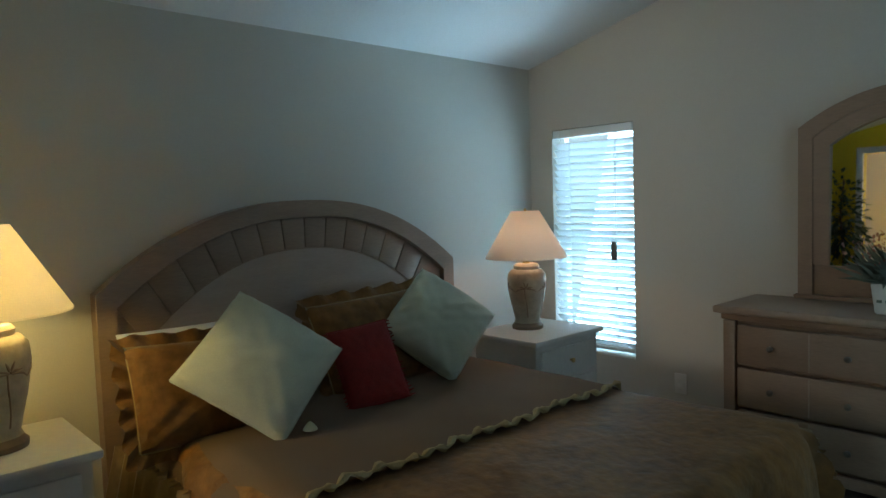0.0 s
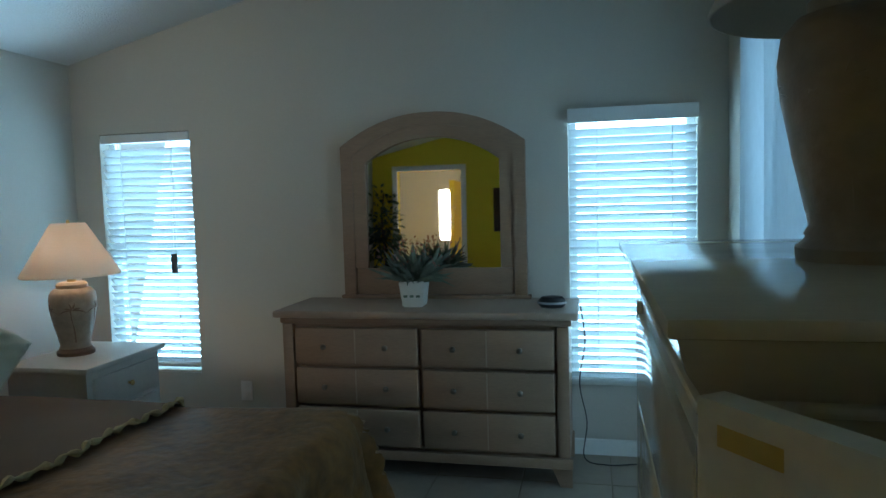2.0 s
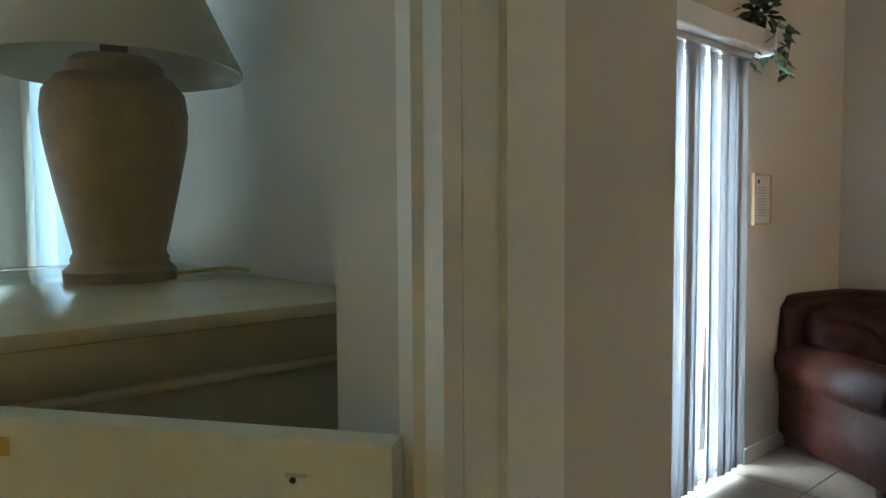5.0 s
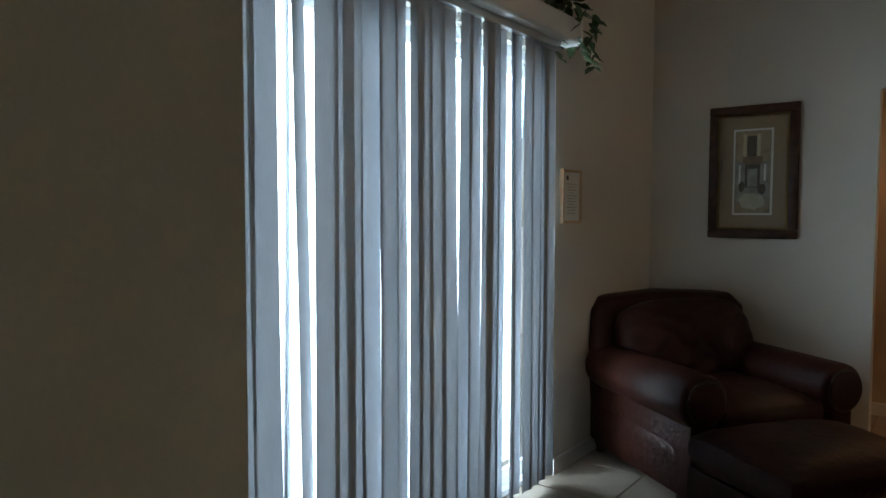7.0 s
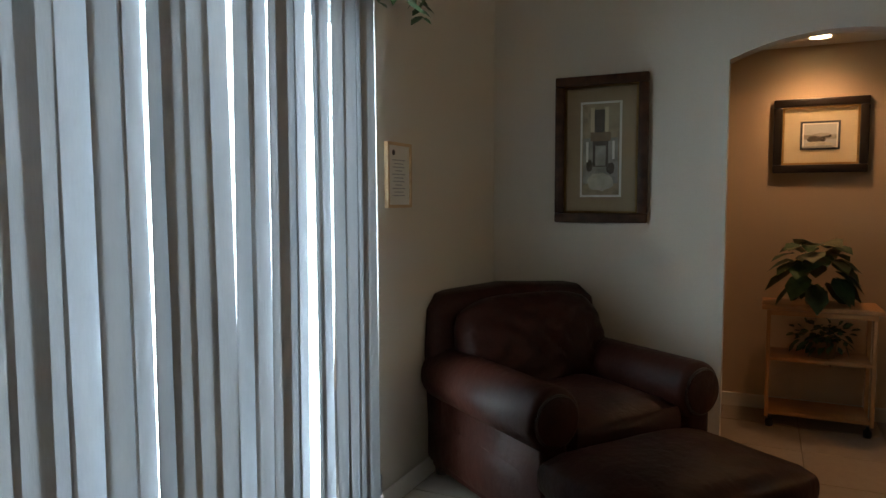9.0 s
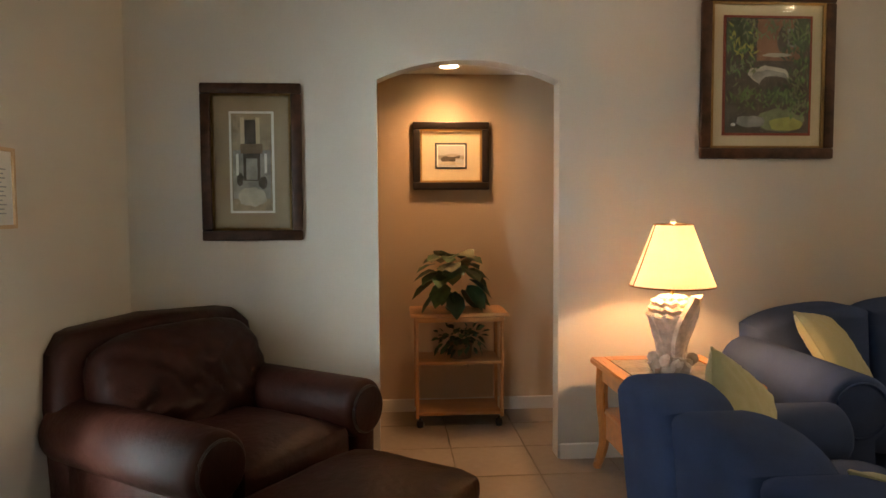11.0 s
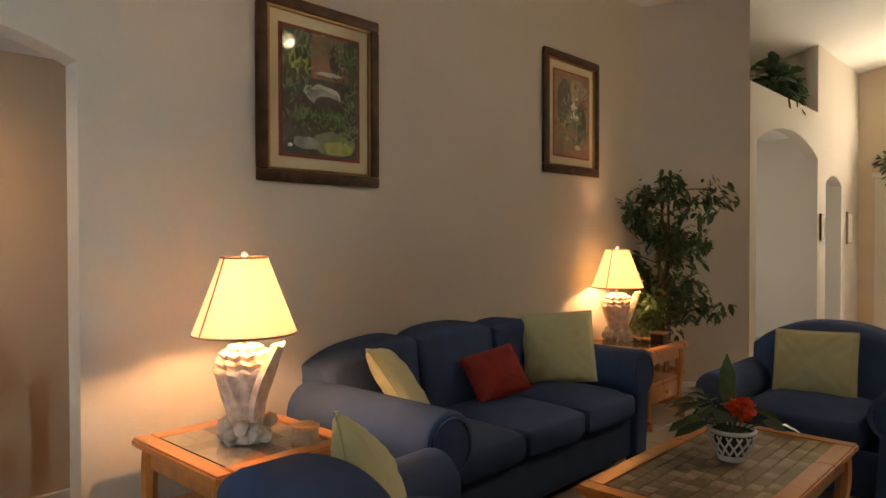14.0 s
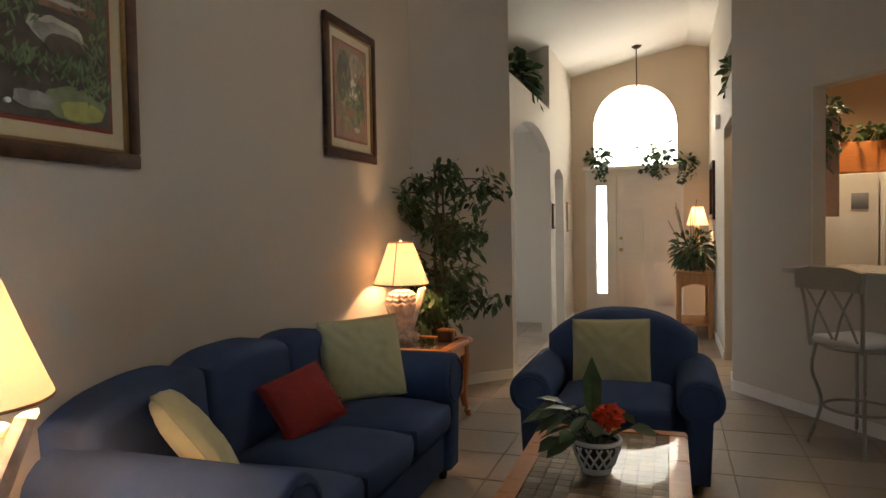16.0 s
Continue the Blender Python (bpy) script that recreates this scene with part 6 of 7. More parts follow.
# ---- plants of the living room ----
t = thing("ficus_tree", "tall artificial ficus tree with twisted trunks in a pot", "tree", 6.03, -4.26, 0)
part("pot", lathe([(0.0, 0.0), (0.12, 0.0), (0.155, 0.22), (0.165, 0.26), (0.14, 0.26), (0.13, 0.23), (0.0, 0.22)], 28), "terracotta", t)
rng = random.Random(17)
bm = bmesh.new()
tips = []
for k in range(3):
    a0 = k * 2.1
    pts = curve([(0.05 * math.cos(a0 + z * 2.2) * (1 - z * 0.2), 0.05 * math.sin(a0 + z * 2.2) * (1 - z * 0.2), 0.2 + z * 0.82) for z in (0, 0.4, 0.8, 1.2, 1.6, 2.0)], 5)
    tube(pts, [0.017 - 0.009 * i / (len(pts) - 1) for i in range(len(pts))], 7, bm)
    for q in range(9):
        p = pts[int(len(pts) * (0.30 + 0.075 * q)) - 1]
        a = rng.uniform(0, 2 * math.pi)
        ln = rng.uniform(0.22, 0.50)
        e = p + Vector((math.cos(a) * ln, math.sin(a) * ln * 0.8, rng.uniform(-0.05, 0.22)))
        tube(curve([p, p.lerp(e, 0.5) + Vector((0, 0, 0.05)), e], 3), 0.005, 5, bm)
        tips.append((p, e))
part("trunk", bm, "bark", t)
bm = bmesh.new()
for p, e in tips:
    for _ in range(66):
        s = rng.uniform(0.25, 1.1)
        c = p.lerp(e, s) + Vector((rng.gauss(0, 0.055), rng.gauss(0, 0.055), rng.gauss(0, 0.05)))
        d = Vector((rng.uniform(-1, 1), rng.uniform(-1, 1), rng.uniform(-0.9, 0.3)))
        add_leaf(bm, c, d, rng.uniform(0.055, 0.11), 0.46, 0.3, rng.randrange(2), rng.uniform(-1, 1))
part("leaves", bm, ["leaf_dark", "leaf_mid"], t)

t = thing("potted_flower", "leafy plant with red flower in white lattice bowl", "plant", 4.585, -1.80, 0.43)
bowl = part("bowl", lathe([(0.0, 0.0), (0.048, 0.0), (0.050, 0.010), (0.060, 0.03), (0.080, 0.075), (0.088, 0.118), (0.092, 0.128), (0.084, 0.128), (0.074, 0.08), (0.0, 0.05)], 32), "stone_dark", t, "dark bowl behind white lattice")
bm = bmesh.new()
for s in (-1, 1):
    for k in range(14):
        a = 2 * math.pi * k / 14
        tube([((r + 0.002) * math.cos(a + s * w), (r + 0.002) * math.sin(a + s * w), zz) for r, zz, w in ((0.061, 0.028, 0), (0.072, 0.055, 0.2), (0.081, 0.077, 0.38), (0.088, 0.105, 0.56))], 0.0045, 5, bm)
part("lattice", bm, "white_ceramic", bowl)
part("rim", tube([(0.089 * math.cos(a), 0.089 * math.sin(a), 0.120) for a in [2 * math.pi * k / 32 for k in range(33)]], 0.009, 8), "white_ceramic", bowl)
part("foot_ring", lathe([(0.0, 0.0), (0.054, 0.0), (0.060, 0.022), (0.0, 0.024)], 28), "white_ceramic", bowl)
rng = random.Random(9)
bm = bmesh.new()
for k in range(26):
    # long leaves on stalks, most of them drooping to one side
    a = rng.gauss(0.25, 0.75) if k < 17 else rng.uniform(0, 2 * math.pi)
    base = Vector((0.02 * math.cos(a), 0.02 * math.sin(a), 0.10))
    out = rng.uniform(0.05, 0.16)
    tip = base + Vector((out * math.cos(a), out * math.sin(a), rng.uniform(0.05, 0.14)))
    tube(curve([base, base.lerp(tip, 0.5) + Vector((0, 0, 0.02)), tip], 3), 0.003, 5, bm)
    add_leaf(bm, tip, (math.cos(a), math.sin(a), rng.uniform(-0.2, 0.5)), rng.uniform(0.09, 0.14), rng.uniform(0.6, 0.75), rng.uniform(0.3, 0.6), rng.randrange(2), rng.uniform(-0.5, 0.5))
tube([(0, 0, 0.10), (0.004, 0.01, 0.2), (0.010, 0.02, 0.26)], 0.004, 5, bm)
add_leaf(bm, (0.010, 0.02, 0.19), (0.0, 0.04, 1), 0.25, 0.34, 0.0, 1, 0.15)
tube([(0, 0, 0.10), (-0.02, 0.0, 0.17), (-0.045, 0.03, 0.215)], 0.005, 5, bm)
part("leaves", bm, ["leaf_dark", "leaf_mid"], t)
part("soil", lathe([(0.0, 0.105), (0.078, 0.104), (0.080, 0.098), (0.0, 0.095)], 24), "bark", t)
bm = leafy(random.Random(3), (-0.048, 0.035, 0.225), (0.040, 0.040, 0.036), 150, 0.030, 0.9, 0.1)
part("flower", bm, "flower_red", t, "bright orange-red flower head")

# ---- alcove: trolley and plants ----
t = thing("shelf_trolley", "oak trolley with two open shelves on castors", "trolley", 7.03, 0.57, 0)
part("top", rbox(-0.17, 0.17, -0.30, 0.30, 0.685, 0.71, 0.006), "oak_plain", t)
part("shelf", rbox(-0.15, 0.15, -0.255, 0.255, 0.39, 0.41, 0.004), "oak_plain", t)
part("bottom_shelf", rbox(-0.15, 0.15, -0.255, 0.255, 0.075, 0.095, 0.004), "oak_plain", t)
for s in (-1, 1):
    for xx in (-0.125, 0.125):
        part("post", rbox(xx - 0.025, xx + 0.025, s * 0.262 - 0.010, s * 0.262 + 0.010, 0.06, 0.684, 0.003), "oak_plain", t)
        part("castor", lathe([(0.0, 0.0), (0.020, 0.0), (0.024, 0.02), (0.020, 0.04), (0.008, 0.045), (0.008, 0.06), (0.0, 0.06)], 12), "black_plastic", t).matrix_basis = pose(xx, s * 0.245, 0)
part("front_rail", rbox(-0.165, -0.150, -0.272, 0.272, 0.655, 0.684, 0.003), "oak_plain", t)
t = thing("potted_plant", "broad-leaved variegated artificial plant on the trolley", "plant", 7.0, 0.60, 0.71)
part("pot", lathe([(0.0, 0.0), (0.04, 0.0), (0.05, 0.02), (0.035, 0.05), (0.05, 0.10), (0.0, 0.10)], 20), "leaf_grey", t)
rng = random.Random(12)
bm = bmesh.new()
for k in range(64):
    a, h = rng.uniform(0, 2 * math.pi), rng.random()
    ro = 0.13 * math.sqrt(max(0.05, 1 - (1.6 * h - 0.6) ** 2)) * rng.uniform(0.6, 1.0)
    add_leaf(bm, (ro * 0.8 * math.cos(a), ro * 1.15 * math.sin(a), 0.12 + 0.25 * h), (math.cos(a), math.sin(a), 1.2 * h - 0.6), rng.uniform(0.10, 0.16), 0.95, 0.6, 1 if h > 0.72 and k % 3 else rng.choice((0, 0, 2)), rng.uniform(-0.5, 0.5))
part("leaves", bm, ["leaf_dark", "leaf_pale", "leaf_mid"], t)
ivy("potted_plant", "small leafy plant in a basket on the trolley shelf", 7.0, 0.55, 0.41, (0.10, 0.17, 0.10), 0.0, 130, 0.055, 23, True, 0)
t = thing("downlight", "lit recessed ceiling downlight in the alcove", "ceiling light", 6.98, 0.62, 2.215)
part("trim_ring", lathe([(0.055, 0.0), (0.075, -0.002), (0.078, 0.004), (0.055, 0.004), (0.055, 0.0)], 28), "white_plastic", t)
part("lens", lathe([(0.0, -0.003), (0.054, -0.003), (0.054, 0.002), (0.0, 0.002)], 28), "lamp_glow", t)
dl = new("downlight_lamp", bpy.data.lights.new("downlight_lamp", "SPOT"))
dl.data.energy, dl.data.spot_size, dl.data.spot_blend, dl.data.color, dl.data.shadow_soft_size = 19, radians(150), 1.0, (1.0, 0.56, 0.29), 0.06
dl.matrix_world = look((6.98, 0.62, 2.19), (6.98, 0.62, 0))

t = thing("downlight", "lit recessed ceiling light in the sloping living room ceiling", "ceiling light", 2.80, -3.21, vault(2.80) - 0.004)
tilt = math.degrees(math.atan2(vault(2.85) - vault(2.75), 0.1))
ring = part("trim_ring", lathe([(0.07, 0.0), (0.095, -0.004), (0.098, 0.003), (0.07, 0.003), (0.07, 0.0)], 28), "white_plastic", t)
lens = part("lens", lathe([(0.0, -0.006), (0.069, -0.006), (0.069, 0.0), (0.0, 0.0)], 28), "lamp_glow", t)
ring.matrix_basis = lens.matrix_basis = pose(0, 0, 0, 0, -tilt, 0)
rl = new("room_downlight_lamp", bpy.data.lights.new("room_downlight_lamp", "SPOT"))
rl.data.energy, rl.data.spot_size, rl.data.spot_blend, rl.data.color, rl.data.shadow_soft_size = 34, radians(135), 1.0, (1.0, 0.78, 0.56), 0.07
rl.matrix_world = look((2.80, -3.21, vault(2.80) - 0.035), (5.4, -1.9, 1.7))

# ---- entry hall ----
t = thing("door_front", "white six-panel front door with brass lock and handle", "door", 4.60, -9.13, 0, 0, kind="structure")
part("door_leaf", boxes((-0.435, 0.435, -0.02, 0.02, 0.012, 2.03)), "door_white", t, smooth=False)
for sx in (-1, 1):
    for z0, z1 in ((0.20, 0.80), (0.93, 1.55), (1.66, 1.88)):
        p = part("panel", rbox(sx * 0.205 - 0.135, sx * 0.205 + 0.135, 0.018, 0.028, z0, z1, 0.006), "door_white", t)
        part("panel_field", rbox(sx * 0.205 - 0.10, sx * 0.205 + 0.10, 0.026, 0.034, z0 + 0.035, z1 - 0.035, 0.006), "door_white", p)
part("door_handle", lathe([(0.0, 0.0), (0.026, 0.0), (0.026, 0.008), (0.010, 0.012), (0.010, 0.035), (0.026, 0.045), (0.028, 0.060), (0.0, 0.068)], 18), "brass", t).matrix_basis = pose(0.375, 0.02, 0.98, -90, 0, 0)
part("deadbolt", lathe([(0.0, 0.0), (0.024, 0.0), (0.024, 0.01), (0.008, 0.014), (0.0, 0.03)], 16), "brass", t).matrix_basis = pose(0.375, 0.02, 1.14, -90, 0, 0)
bm = boxes((4.14, 4.163, -9.18, -9.085, 0, 2.09), (5.037, 5.17, -9.18, -9.09, 0, 2.03), (5.31, 5.46, -9.18, -9.085, 0, 2.09), (4.163, 5.46 - 0.15, -9.18, -9.085, 2.033, 2.089), (5.17, 5.31, -9.18, -9.09, 0, 0.36), (5.17, 5.31, -9.18, -9.09, 1.885, 2.03), (4.163, 5.037, -9.19, -9.10, 0.0, 0.012))
structure("trim_front_door", bm, "door_white", "white painted front door frame with sidelight", "trim")
t = thing("window_sidelight", "narrow bright sidelight pane beside the front door", "window", 5.24, -9.14, 0.36, kind="structure")
p = part("pane", boxes((-0.07, 0.07, -0.004, 0.004, 0, 1.525)), "glass", t, smooth=False)
p.visible_shadow = False
t = thing("window_fanlight", "bright half-round window over the front door", "window", 4.785, -9.17, 2.15, kind="structure")
arc = [(0.56 * math.cos(math.pi * i / 24), 0.56 + 0.56 * math.sin(math.pi * i / 24)) for i in range(25)]
p = part("pane", prism([(0.56, 0.0)] + arc + [(-0.56, 0.0)], 1, -0.004, 0.004), "glass", t, smooth=False)
p.visible_shadow = False
for q in range(1, 6):
    a = math.pi * q / 6
    part("glazing_bar", tube([(0.17 * math.cos(a), 0.008, 0.56 + 0.17 * math.sin(a)), (0.56 * math.cos(a), 0.008, 0.56 + 0.56 * math.sin(a))], 0.007, 6), "rail_white", t)
part("glazing_bar", tube([(0.17 * math.cos(math.pi * q / 16), 0.008, 0.56 + 0.17 * math.sin(math.pi * q / 16)) for q in range(17)], 0.007, 6), "rail_white", t)
part("glazing_bar", tube([(-0.56, 0.008, 0.56), (0.56, 0.008, 0.56)], 0.009, 6), "rail_white", t)
part("window_sill", rbox(-0.70, 0.70, -0.03, 0.16, -0.055, -0.002, 0.006), "trim_white", t)
ivy("ledge_plant", "trailing silk plant on the front door ledge", 5.28, -9.06, 2.16, (0.15, 0.07, 0.16), 0.22, 110, 0.10, 41, out=(0, 1))
ivy("ledge_plant", "trailing silk plant with pale flowers on the door ledge", 4.42, -9.06, 2.16, (0.16, 0.07, 0.18), 0.20, 120, 0.10, 42, out=(0, 1))
ivy("ledge_plant", "small trailing silk plant on the front door ledge", 4.10, -9.06, 2.12, (0.10, 0.07, 0.10), 0.25, 60, 0.09, 43, out=(0, 1))
ivy("ledge_plant", "pale lit silk flowers on the front door ledge", 4.68, -9.07, 2.14, (0.12, 0.06, 0.16), 0.10, 45, 0.08, 44, out=(0, 1))
ivy("ledge_plant", "dark green silk plant on the hall plant ledge", 5.80, -6.35, 2.74, (0.14, 0.62, 0.22), 0.22, 260, 0.14, 45, out=(-0.5, 0))
ivy("ledge_plant", "dark green silk plant on the kitchen-side ledge", 3.76, -6.05, 2.64, (0.07, 0.24, 0.15), 0.10, 90, 0.10, 46, out=(0.2, 0))
t = thing("pendant_lamp", "bronze pendant rod hanging from the hall ceiling", "pendant lamp", 4.72, -8.40, vault(4.72))
part("canopy", lathe([(0.0, -0.045), (0.02, -0.04), (0.065, -0.010), (0.07, 0.0), (0.0, 0.0)], 24), "dark_frame", t)
part("rod", tube([(0, 0, -0.03), (0, 0, -0.62)], 0.008, 8), "dark_frame", t)
t = thing("fan_pull_chain", "thin ceiling fan pull chain with ball end", "chain", 4.28, -1.95, 2.30)
part("chain", tube([(0, 0, vault(4.28) - 2.30), (0, 0, 0.02)], 0.003, 5), "nickel", t)
part("ball", lathe([(0.0, 0.0), (0.012, 0.006), (0.014, 0.016), (0.008, 0.028), (0.0, 0.032)], 12), "nickel", t)
t = thing("detector", "white alarm sensor box on the hall wall", "detector", 3.821, -6.90, 2.39)
part("body", rbox(0.0, 0.05, -0.05, 0.05, -0.07, 0.07, 0.010), "white_plastic", t)

t = thing("console_table", "oak console table with curved apron in the hall", "table", 4.05, -8.05, 0)
part("top", rbox(-0.21, 0.21, -0.45, 0.45, 0.75, 0.78, 0.008), "oak_plain", t)
ap = arch_points(-0.16, 0.16, 0.58, 0.05, 8)
part("apron", prism([(-0.19, 0.75), (-0.19, 0.58), (-0.16, 0.58)] + ap[1:-1] + [(0.16, 0.58), (0.19, 0.58), (0.19, 0.75)], 1, 0.40, 0.425), "oak_plain", t, smooth=False)
part("side_rail", boxes((0.165, 0.185, -0.40, 0.40, 0.62, 0.75), (-0.185, -0.165, -0.40, 0.40, 0.62, 0.75)), "oak_plain", t, smooth=False)
for sx in (-1, 1):
    for sy in (-1, 1):
        part("leg", rbox(sx * 0.175 - 0.028, sx * 0.175 + 0.028, sy * 0.41 - 0.028, sy * 0.41 + 0.028, 0.0, 0.75, 0.006), "oak_plain", t)
part("shelf", rbox(-0.17, 0.17, -0.40, 0.40, 0.14, 0.165, 0.004), "oak_plain", t)
t = thing("flower_arrangement", "dark red and green silk flower arrangement on the console", "plant", 4.05, -7.85, 0.78)
part("vase", lathe([(0.0, 0.0), (0.06, 0.0), (0.08, 0.06), (0.05, 0.14), (0.0, 0.14)], 20), "ceramic_foot", t)
part("leaves", leafy(random.Random(51), (0, 0, 0.24), (0.26, 0.34, 0.24), 330, 0.13, 0.35, 0.4, 2), ["leaf_dark", "leaf_mid"], t)
part("blossoms", leafy(random.Random(52), (0.08, 0.06, 0.20), (0.16, 0.2, 0.10), 46, 0.05, 0.7, 0.2), "mat_red", t)
bm = bmesh.new()
rng = random.Random(53)
for k in range(9):
    e = Vector((rng.uniform(-0.05, 0.30), rng.uniform(-0.25, 0.25), rng.uniform(0.5, 0.85)))
    tube(curve([(0, 0, 0.12), e * 0.5 + Vector((0.02, 0, 0.05)), e], 3), 0.004, 5, bm)
part("twigs", bm, "bark", t)
t = thing("table_lamp", "small lit lamp with cream shade in the hall", "lamp", 3.99, -8.40, 0.78)
part("base", lathe([(0.0, 0.0), (0.06, 0.0), (0.04, 0.03), (0.05, 0.2), (0.03, 0.45), (0.012, 0.50), (0.012, 0.56), (0.0, 0.56)], 20), "brass", t)
part("shade", lathe([(0.13, 0.53), (0.131, 0.535), (0.07, 0.76), (0.067, 0.76), (0.127, 0.535), (0.127, 0.53), (0.13, 0.53)], 32), "shade_cream", t)
bulb("lamp_bulb", (3.99, -8.40, 1.43), 11)
t = thing("hall_mirror", "dark framed mirror above the hall console", "mirror", 3.822, -8.05, 1.72)
part("frame", boxes((0, 0.03, -0.34, 0.34, 0.28, 0.34), (0, 0.03, -0.34, 0.34, -0.34, -0.28), (0, 0.03, -0.34, -0.28, -0.28, 0.28), (0, 0.03, 0.28, 0.34, -0.28, 0.28)), "dark_frame", t, smooth=False)
part("mirror_glass", boxes((0.004, 0.010, -0.28, 0.28, -0.28, 0.28)), "mirror", t, smooth=False)
t = thing("picture", "small dark framed picture in the hall", "picture", 5.647, -7.38, 1.45)
part("frame", rbox(-0.018, 0.0, -0.09, 0.09, -0.15, 0.15, 0.004), "dark_frame", t)
part("print", boxes((-0.0195, -0.017, -0.06, 0.06, -0.12, 0.12)), "art_sepia", t, smooth=False)
t = thing("picture", "small pale framed picture near the front door", "picture", 5.647, -8.60, 1.45)
part("frame", rbox(-0.018, 0.0, -0.12, 0.12, -0.20, 0.20, 0.004), "pale_pine", t)
part("print", boxes((-0.0195, -0.017, -0.09, 0.09, -0.17, 0.17)), "paper", t, smooth=False)
t = thing("door_mat", "dark grey door mat inside the front door", "mat", 4.62, -8.78, 0.0)
part("pile", rbox(-0.45, 0.45, -0.25, 0.25, 0.0, 0.012, 0.004), "stone_dark", t)

# ---- kitchen seen through the pass-through ----
bm = bmesh.new()
bar_block(bm, SB - 0.03, 2.95, -0.40, 0.22, 1.0, 1.04)
bmesh.ops.bevel(bm, geom=bm.edges[:], offset=0.008, segments=2, affect="EDGES")
t = thing("bar_counter", "grey laminate bar counter at the kitchen pass-through", "counter")
part("slab", bm, "counter", t)
t = thing("refrigerator", "white refrigerator with dispenser panel in the kitchen", "refrigerator", 2.45, -6.75, 0, -12)
part("body", rbox(-0.42, 0.42, -0.34, 0.30, 0.02, 1.78, 0.012), "white_enamel", t)
part("door", rbox(-0.42, -0.03, 0.305, 0.36, 0.06, 1.78, 0.015), "white_enamel", t)
part("door", rbox(-0.02, 0.42, 0.305, 0.36, 0.06, 1.78, 0.015), "white_enamel", t)
part("dispenser", rbox(0.06, 0.20, 0.355, 0.366, 1.45, 1.60, 0.006), "grey_plastic", t)
part("handle", rbox(-0.075, -0.045, 0.36, 0.395, 0.5, 1.5, 0.008), "white_plastic", t)
t = thing("wall_cabinet", "orange wooden wall cabinet over the refrigerator", "cabinet", 2.40, -6.85, 1.80, -12)
part("body", rbox(-0.45, 0.45, -0.30, 0.20, 0.0, 0.30, 0.004), "cabinet_orange", t)
for s in (-1, 1):
    part("door", rbox(s * 0.225 - 0.215, s * 0.225 + 0.215, 0.20, 0.222, 0.01, 0.29, 0.008), "cabinet_orange", t)
t = thing("wall_cabinet", "rose-brown wooden wall cabinet end beside the pass-through", "cabinet", 3.085, -5.40, 1.38, -12)
part("body", rbox(-0.05, 0.05, -0.30, 0.05, 0.0, 0.80, 0.004), "cabinet_rose", t)
part("door", rbox(-0.045, 0.045, 0.05, 0.07, 0.01, 0.79, 0.006), "cabinet_rose", t)
ivy("trailing_ivy", "green artificial ivy along the kitchen cabinet tops", 2.42, -6.72, 2.13, (0.5, 0.15, 0.07), 0.12, 160, 0.09, 61, out=(0.3, 0.5))
ivy("trailing_ivy", "green artificial ivy hanging from the cabinet end", 3.09, -5.36, 2.20, (0.08, 0.12, 0.07), 0.42, 50, 0.09, 62, stems=9, out=(0.5, 0.5))
t = thing("downlight", "lit recessed ceiling light in the kitchen", "ceiling light", 2.75, -6.1, 3.30)
part("trim_ring", lathe([(0.07, 0.0), (0.095, -0.004), (0.098, 0.006), (0.07, 0.006), (0.07, 0.0)], 28), "white_plastic", t)
part("lens", lathe([(0.0, -0.003), (0.069, -0.003), (0.069, 0.004), (0.0, 0.004)], 28), "lamp_glow", t)
structure("ceiling_kitchen", boxes((0.5, 3.60, -8.0, -5.2, 3.302, 3.36)), "ceiling_white", "white flat kitchen ceiling", "ceiling")
kl = new("kitchen_lamp", bpy.data.lights.new("kitchen_lamp", "SPOT"))
kl.data.energy, kl.data.spot_size, kl.data.spot_blend, kl.data.color, kl.data.shadow_soft_size = 85, radians(150), 0.6, (1.0, 0.66, 0.34), 0.07
kl.matrix_world = look((2.75, -6.1, 3.26), (2.75, -6.1, 0))

sp = KA + KU * 1.42 + KN * 0.27
st = thing("bar_stool", "grey metal bar stool with cushioned seat at the bar", "stool", sp.x, sp.y, 0, math.degrees(math.atan2(KU.y, KU.x)))
part("seat", soft_box(-0.20, 0.20, -0.19, 0.19, 0.62, 0.67, 0.025, 0.012, 5), "white_linen", st, "pale seat cushion")
part("seat_ring", tube([(0.215 * math.cos(a), 0.205 * math.sin(a), 0.61) for a in [2 * math.pi * k / 24 for k in range(25)]], 0.012, 6), "stool_metal", st)
for sx in (-1, 1):
    for sy in (-1, 1):
        part("leg", tube(curve([(sx * 0.17, sy * 0.16, 0.61), (sx * 0.185, sy * 0.175, 0.45), (sx * 0.15, sy * 0.14, 0.25), (sx * 0.20, sy * 0.19, 0.0)], 5), 0.011, 7), "stool_metal", st)
    part("back_post", tube(curve([(sx * 0.18, -0.19, 0.60), (sx * 0.20, -0.21, 0.85), (sx * 0.215, -0.25, 1.06)], 4), 0.012, 7), "stool_metal", st)
part("foot_ring", tube([(0.20 * math.cos(a), 0.19 * math.sin(a), 0.24) for a in [2 * math.pi * k / 24 for k in range(25)]], 0.009, 6), "stool_metal", st)
bm = prism([(-0.225, 0.95), (0.225, 0.95), (0.235, 1.06), (0.12, 1.085), (-0.12, 1.085), (-0.235, 1.06)], 1, -0.262, -0.225)
part("back_rail", bm, "stool_metal", st)
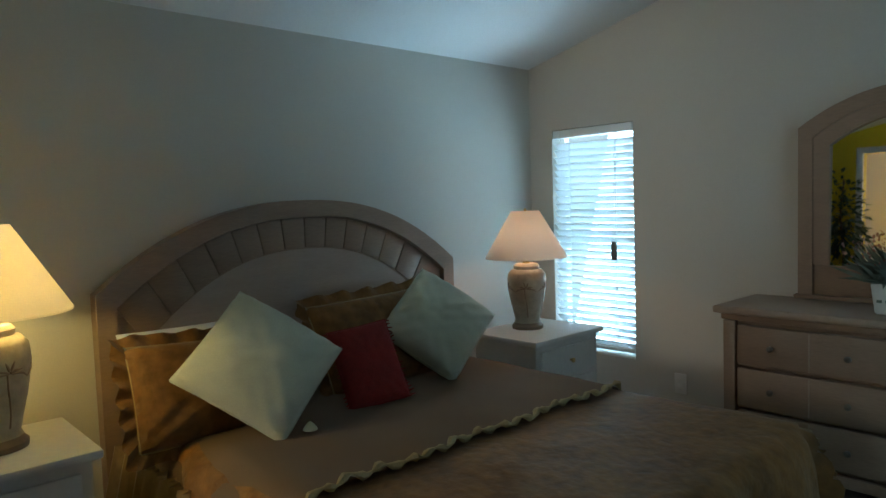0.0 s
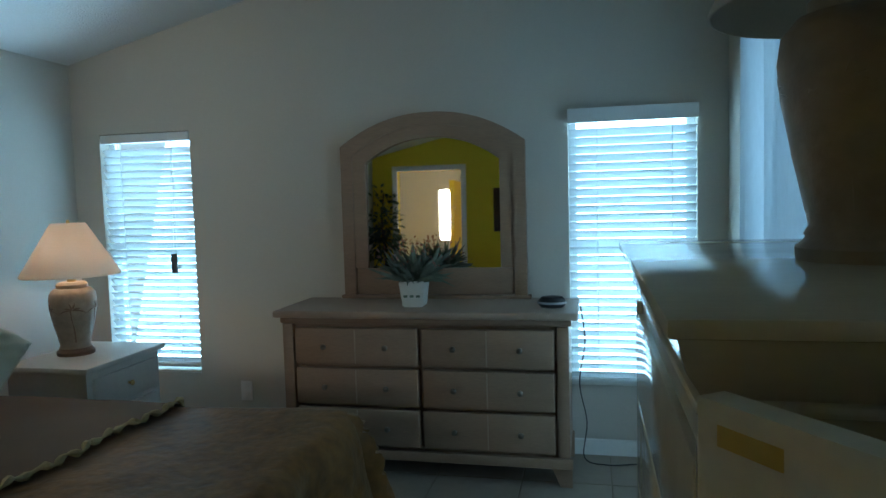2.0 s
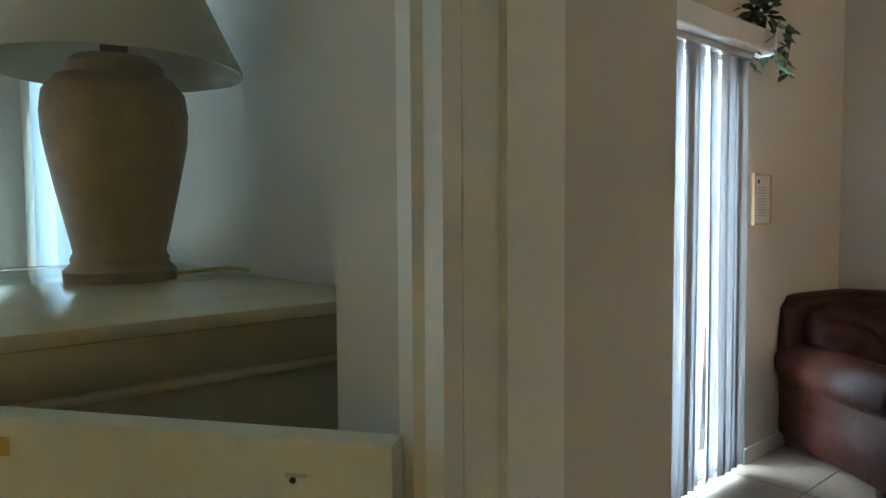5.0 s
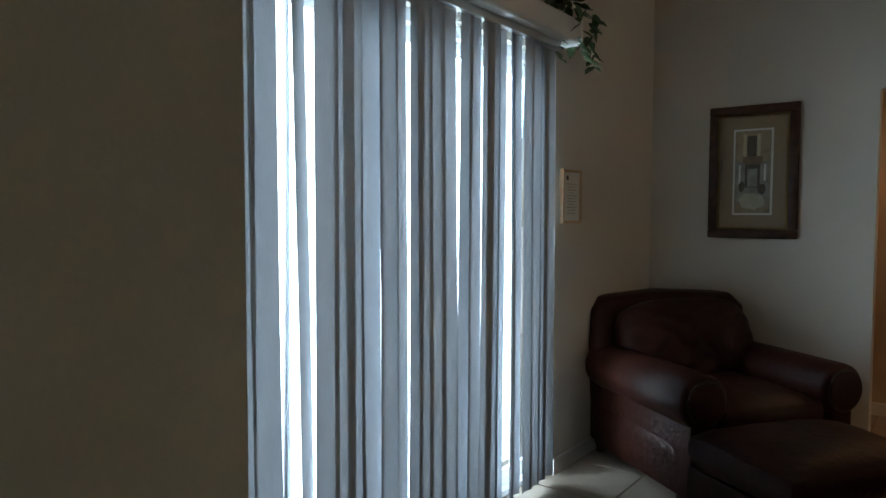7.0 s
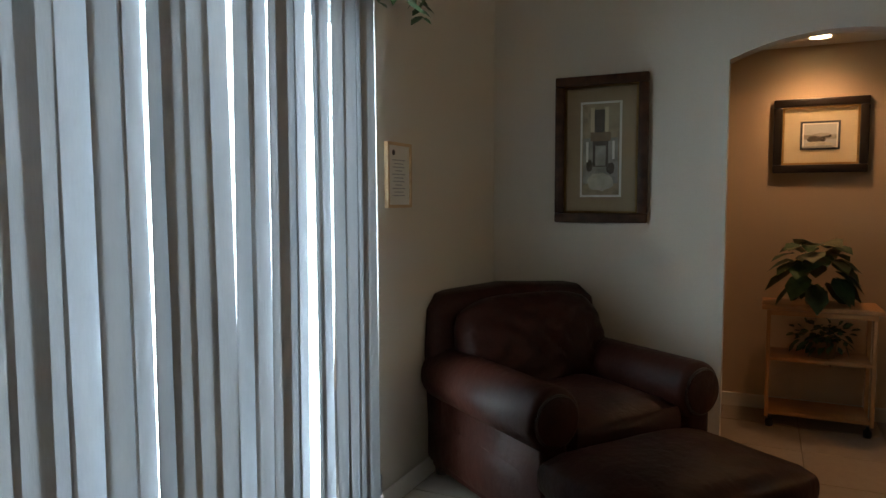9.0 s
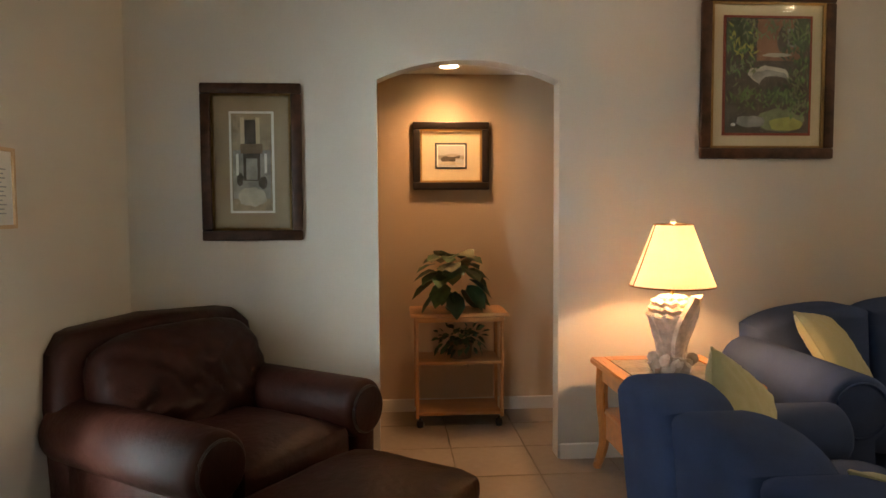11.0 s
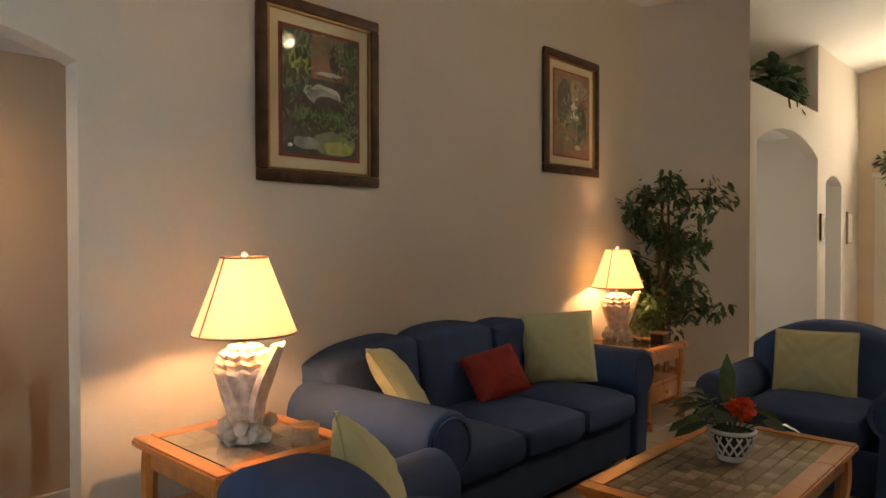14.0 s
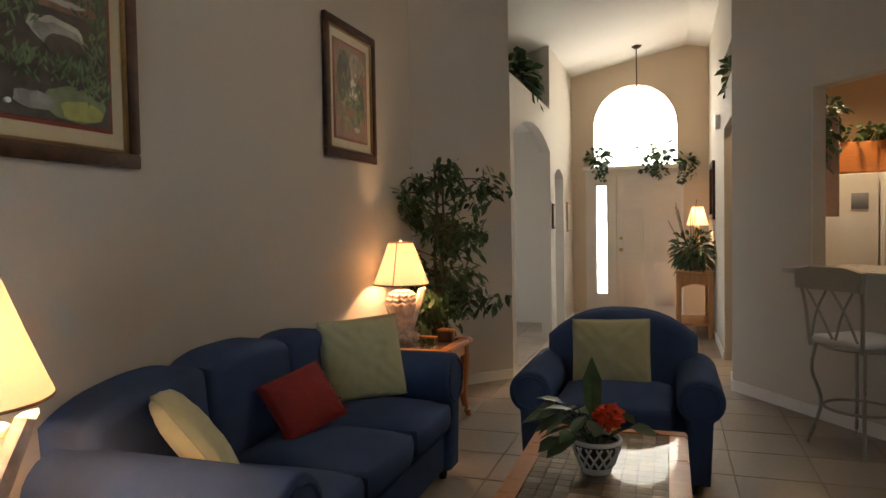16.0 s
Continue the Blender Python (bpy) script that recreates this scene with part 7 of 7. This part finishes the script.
for sx in (-1, 1):
    part("back_brace", tube(curve([(sx * 0.16, -0.20, 0.66), (sx * 0.10, -0.225, 0.82), (sx * 0.02, -0.24, 0.95)], 4), 0.008, 6), "stool_metal", st)
    part("back_brace", tube(curve([(sx * 0.01, -0.20, 0.66), (sx * 0.08, -0.225, 0.82), (sx * 0.16, -0.24, 0.95)], 4), 0.008, 6), "stool_metal", st)

# ---- beside the bedroom door, living room side ----
t = thing("side_chair", "brown plush high-backed chair with white lace head cover", "chair", 2.70, 2.03, 0, 90)
part("seat", soft_box(-0.18, 0.18, -0.24, 0.20, 0.34, 0.48, 0.05, 0.02, 6), "brown_plush", t)
part("backrest", soft_box(-0.175, 0.175, 0.10, 0.22, 0.46, 1.035, 0.05, 0.0, 9), "brown_plush", t)
part("lace_cover", soft_box(-0.178, 0.178, 0.098, 0.222, 0.985, 1.042, 0.006, 0.0, 10), "white_linen", t)
for sx in (-1, 1):
    for yy in (-0.19, 0.16):
        part("leg", tube([(sx * 0.14, yy, 0.35), (sx * 0.145, yy, 0.0)], [0.022, 0.016], 8), "dark_frame", t)

# ---- floor tiles ----
TS = 0.42
tile_mesh = mesh_of(rbox(-TS / 2 + 0.003, TS / 2 - 0.003, -TS / 2 + 0.003, TS / 2 - 0.003, -0.006, 0.0, 0.002, 1), "tile", "tile", False)
floor = bpy.data.objects["floor"]
near, rest = 0, bmesh.new()
spots = []
for i in range(-18, 13):
    for j in range(-24, 12):
        x, y = 4.0 + (i + 0.5) * TS, 0.24 + (j + 0.5) * TS
        if not (-2.6 < x < 8.3 and -9.1 < y < 4.45):
            continue
        spots.append((min(abs(x - 4.2) + max(0, -4.5 - y) * 1.0 + max(0, y - 2.5) * 4 + (2 if x < 1.9 else 0), abs(x - 1.2) + 1.2 * abs(y - 3.0) + 1.0), x, y))
spots.sort()
for k, (_, x, y) in enumerate(spots):
    if k < 290:
        ob = new("tile", tile_mesh)
        ob.parent = floor
        ob.matrix_basis = pose(x, y, 0, 0, 0, random.choice((0, 90, 180, 270)))
    else:
        add_box(rest, x - TS / 2 + 0.003, x + TS / 2 - 0.003, y - TS / 2 + 0.003, y + TS / 2 - 0.003, -0.006, 0.0)
far = part("tiles", rest, "tile", floor, "", False)
tagged(far, kind="stuff")
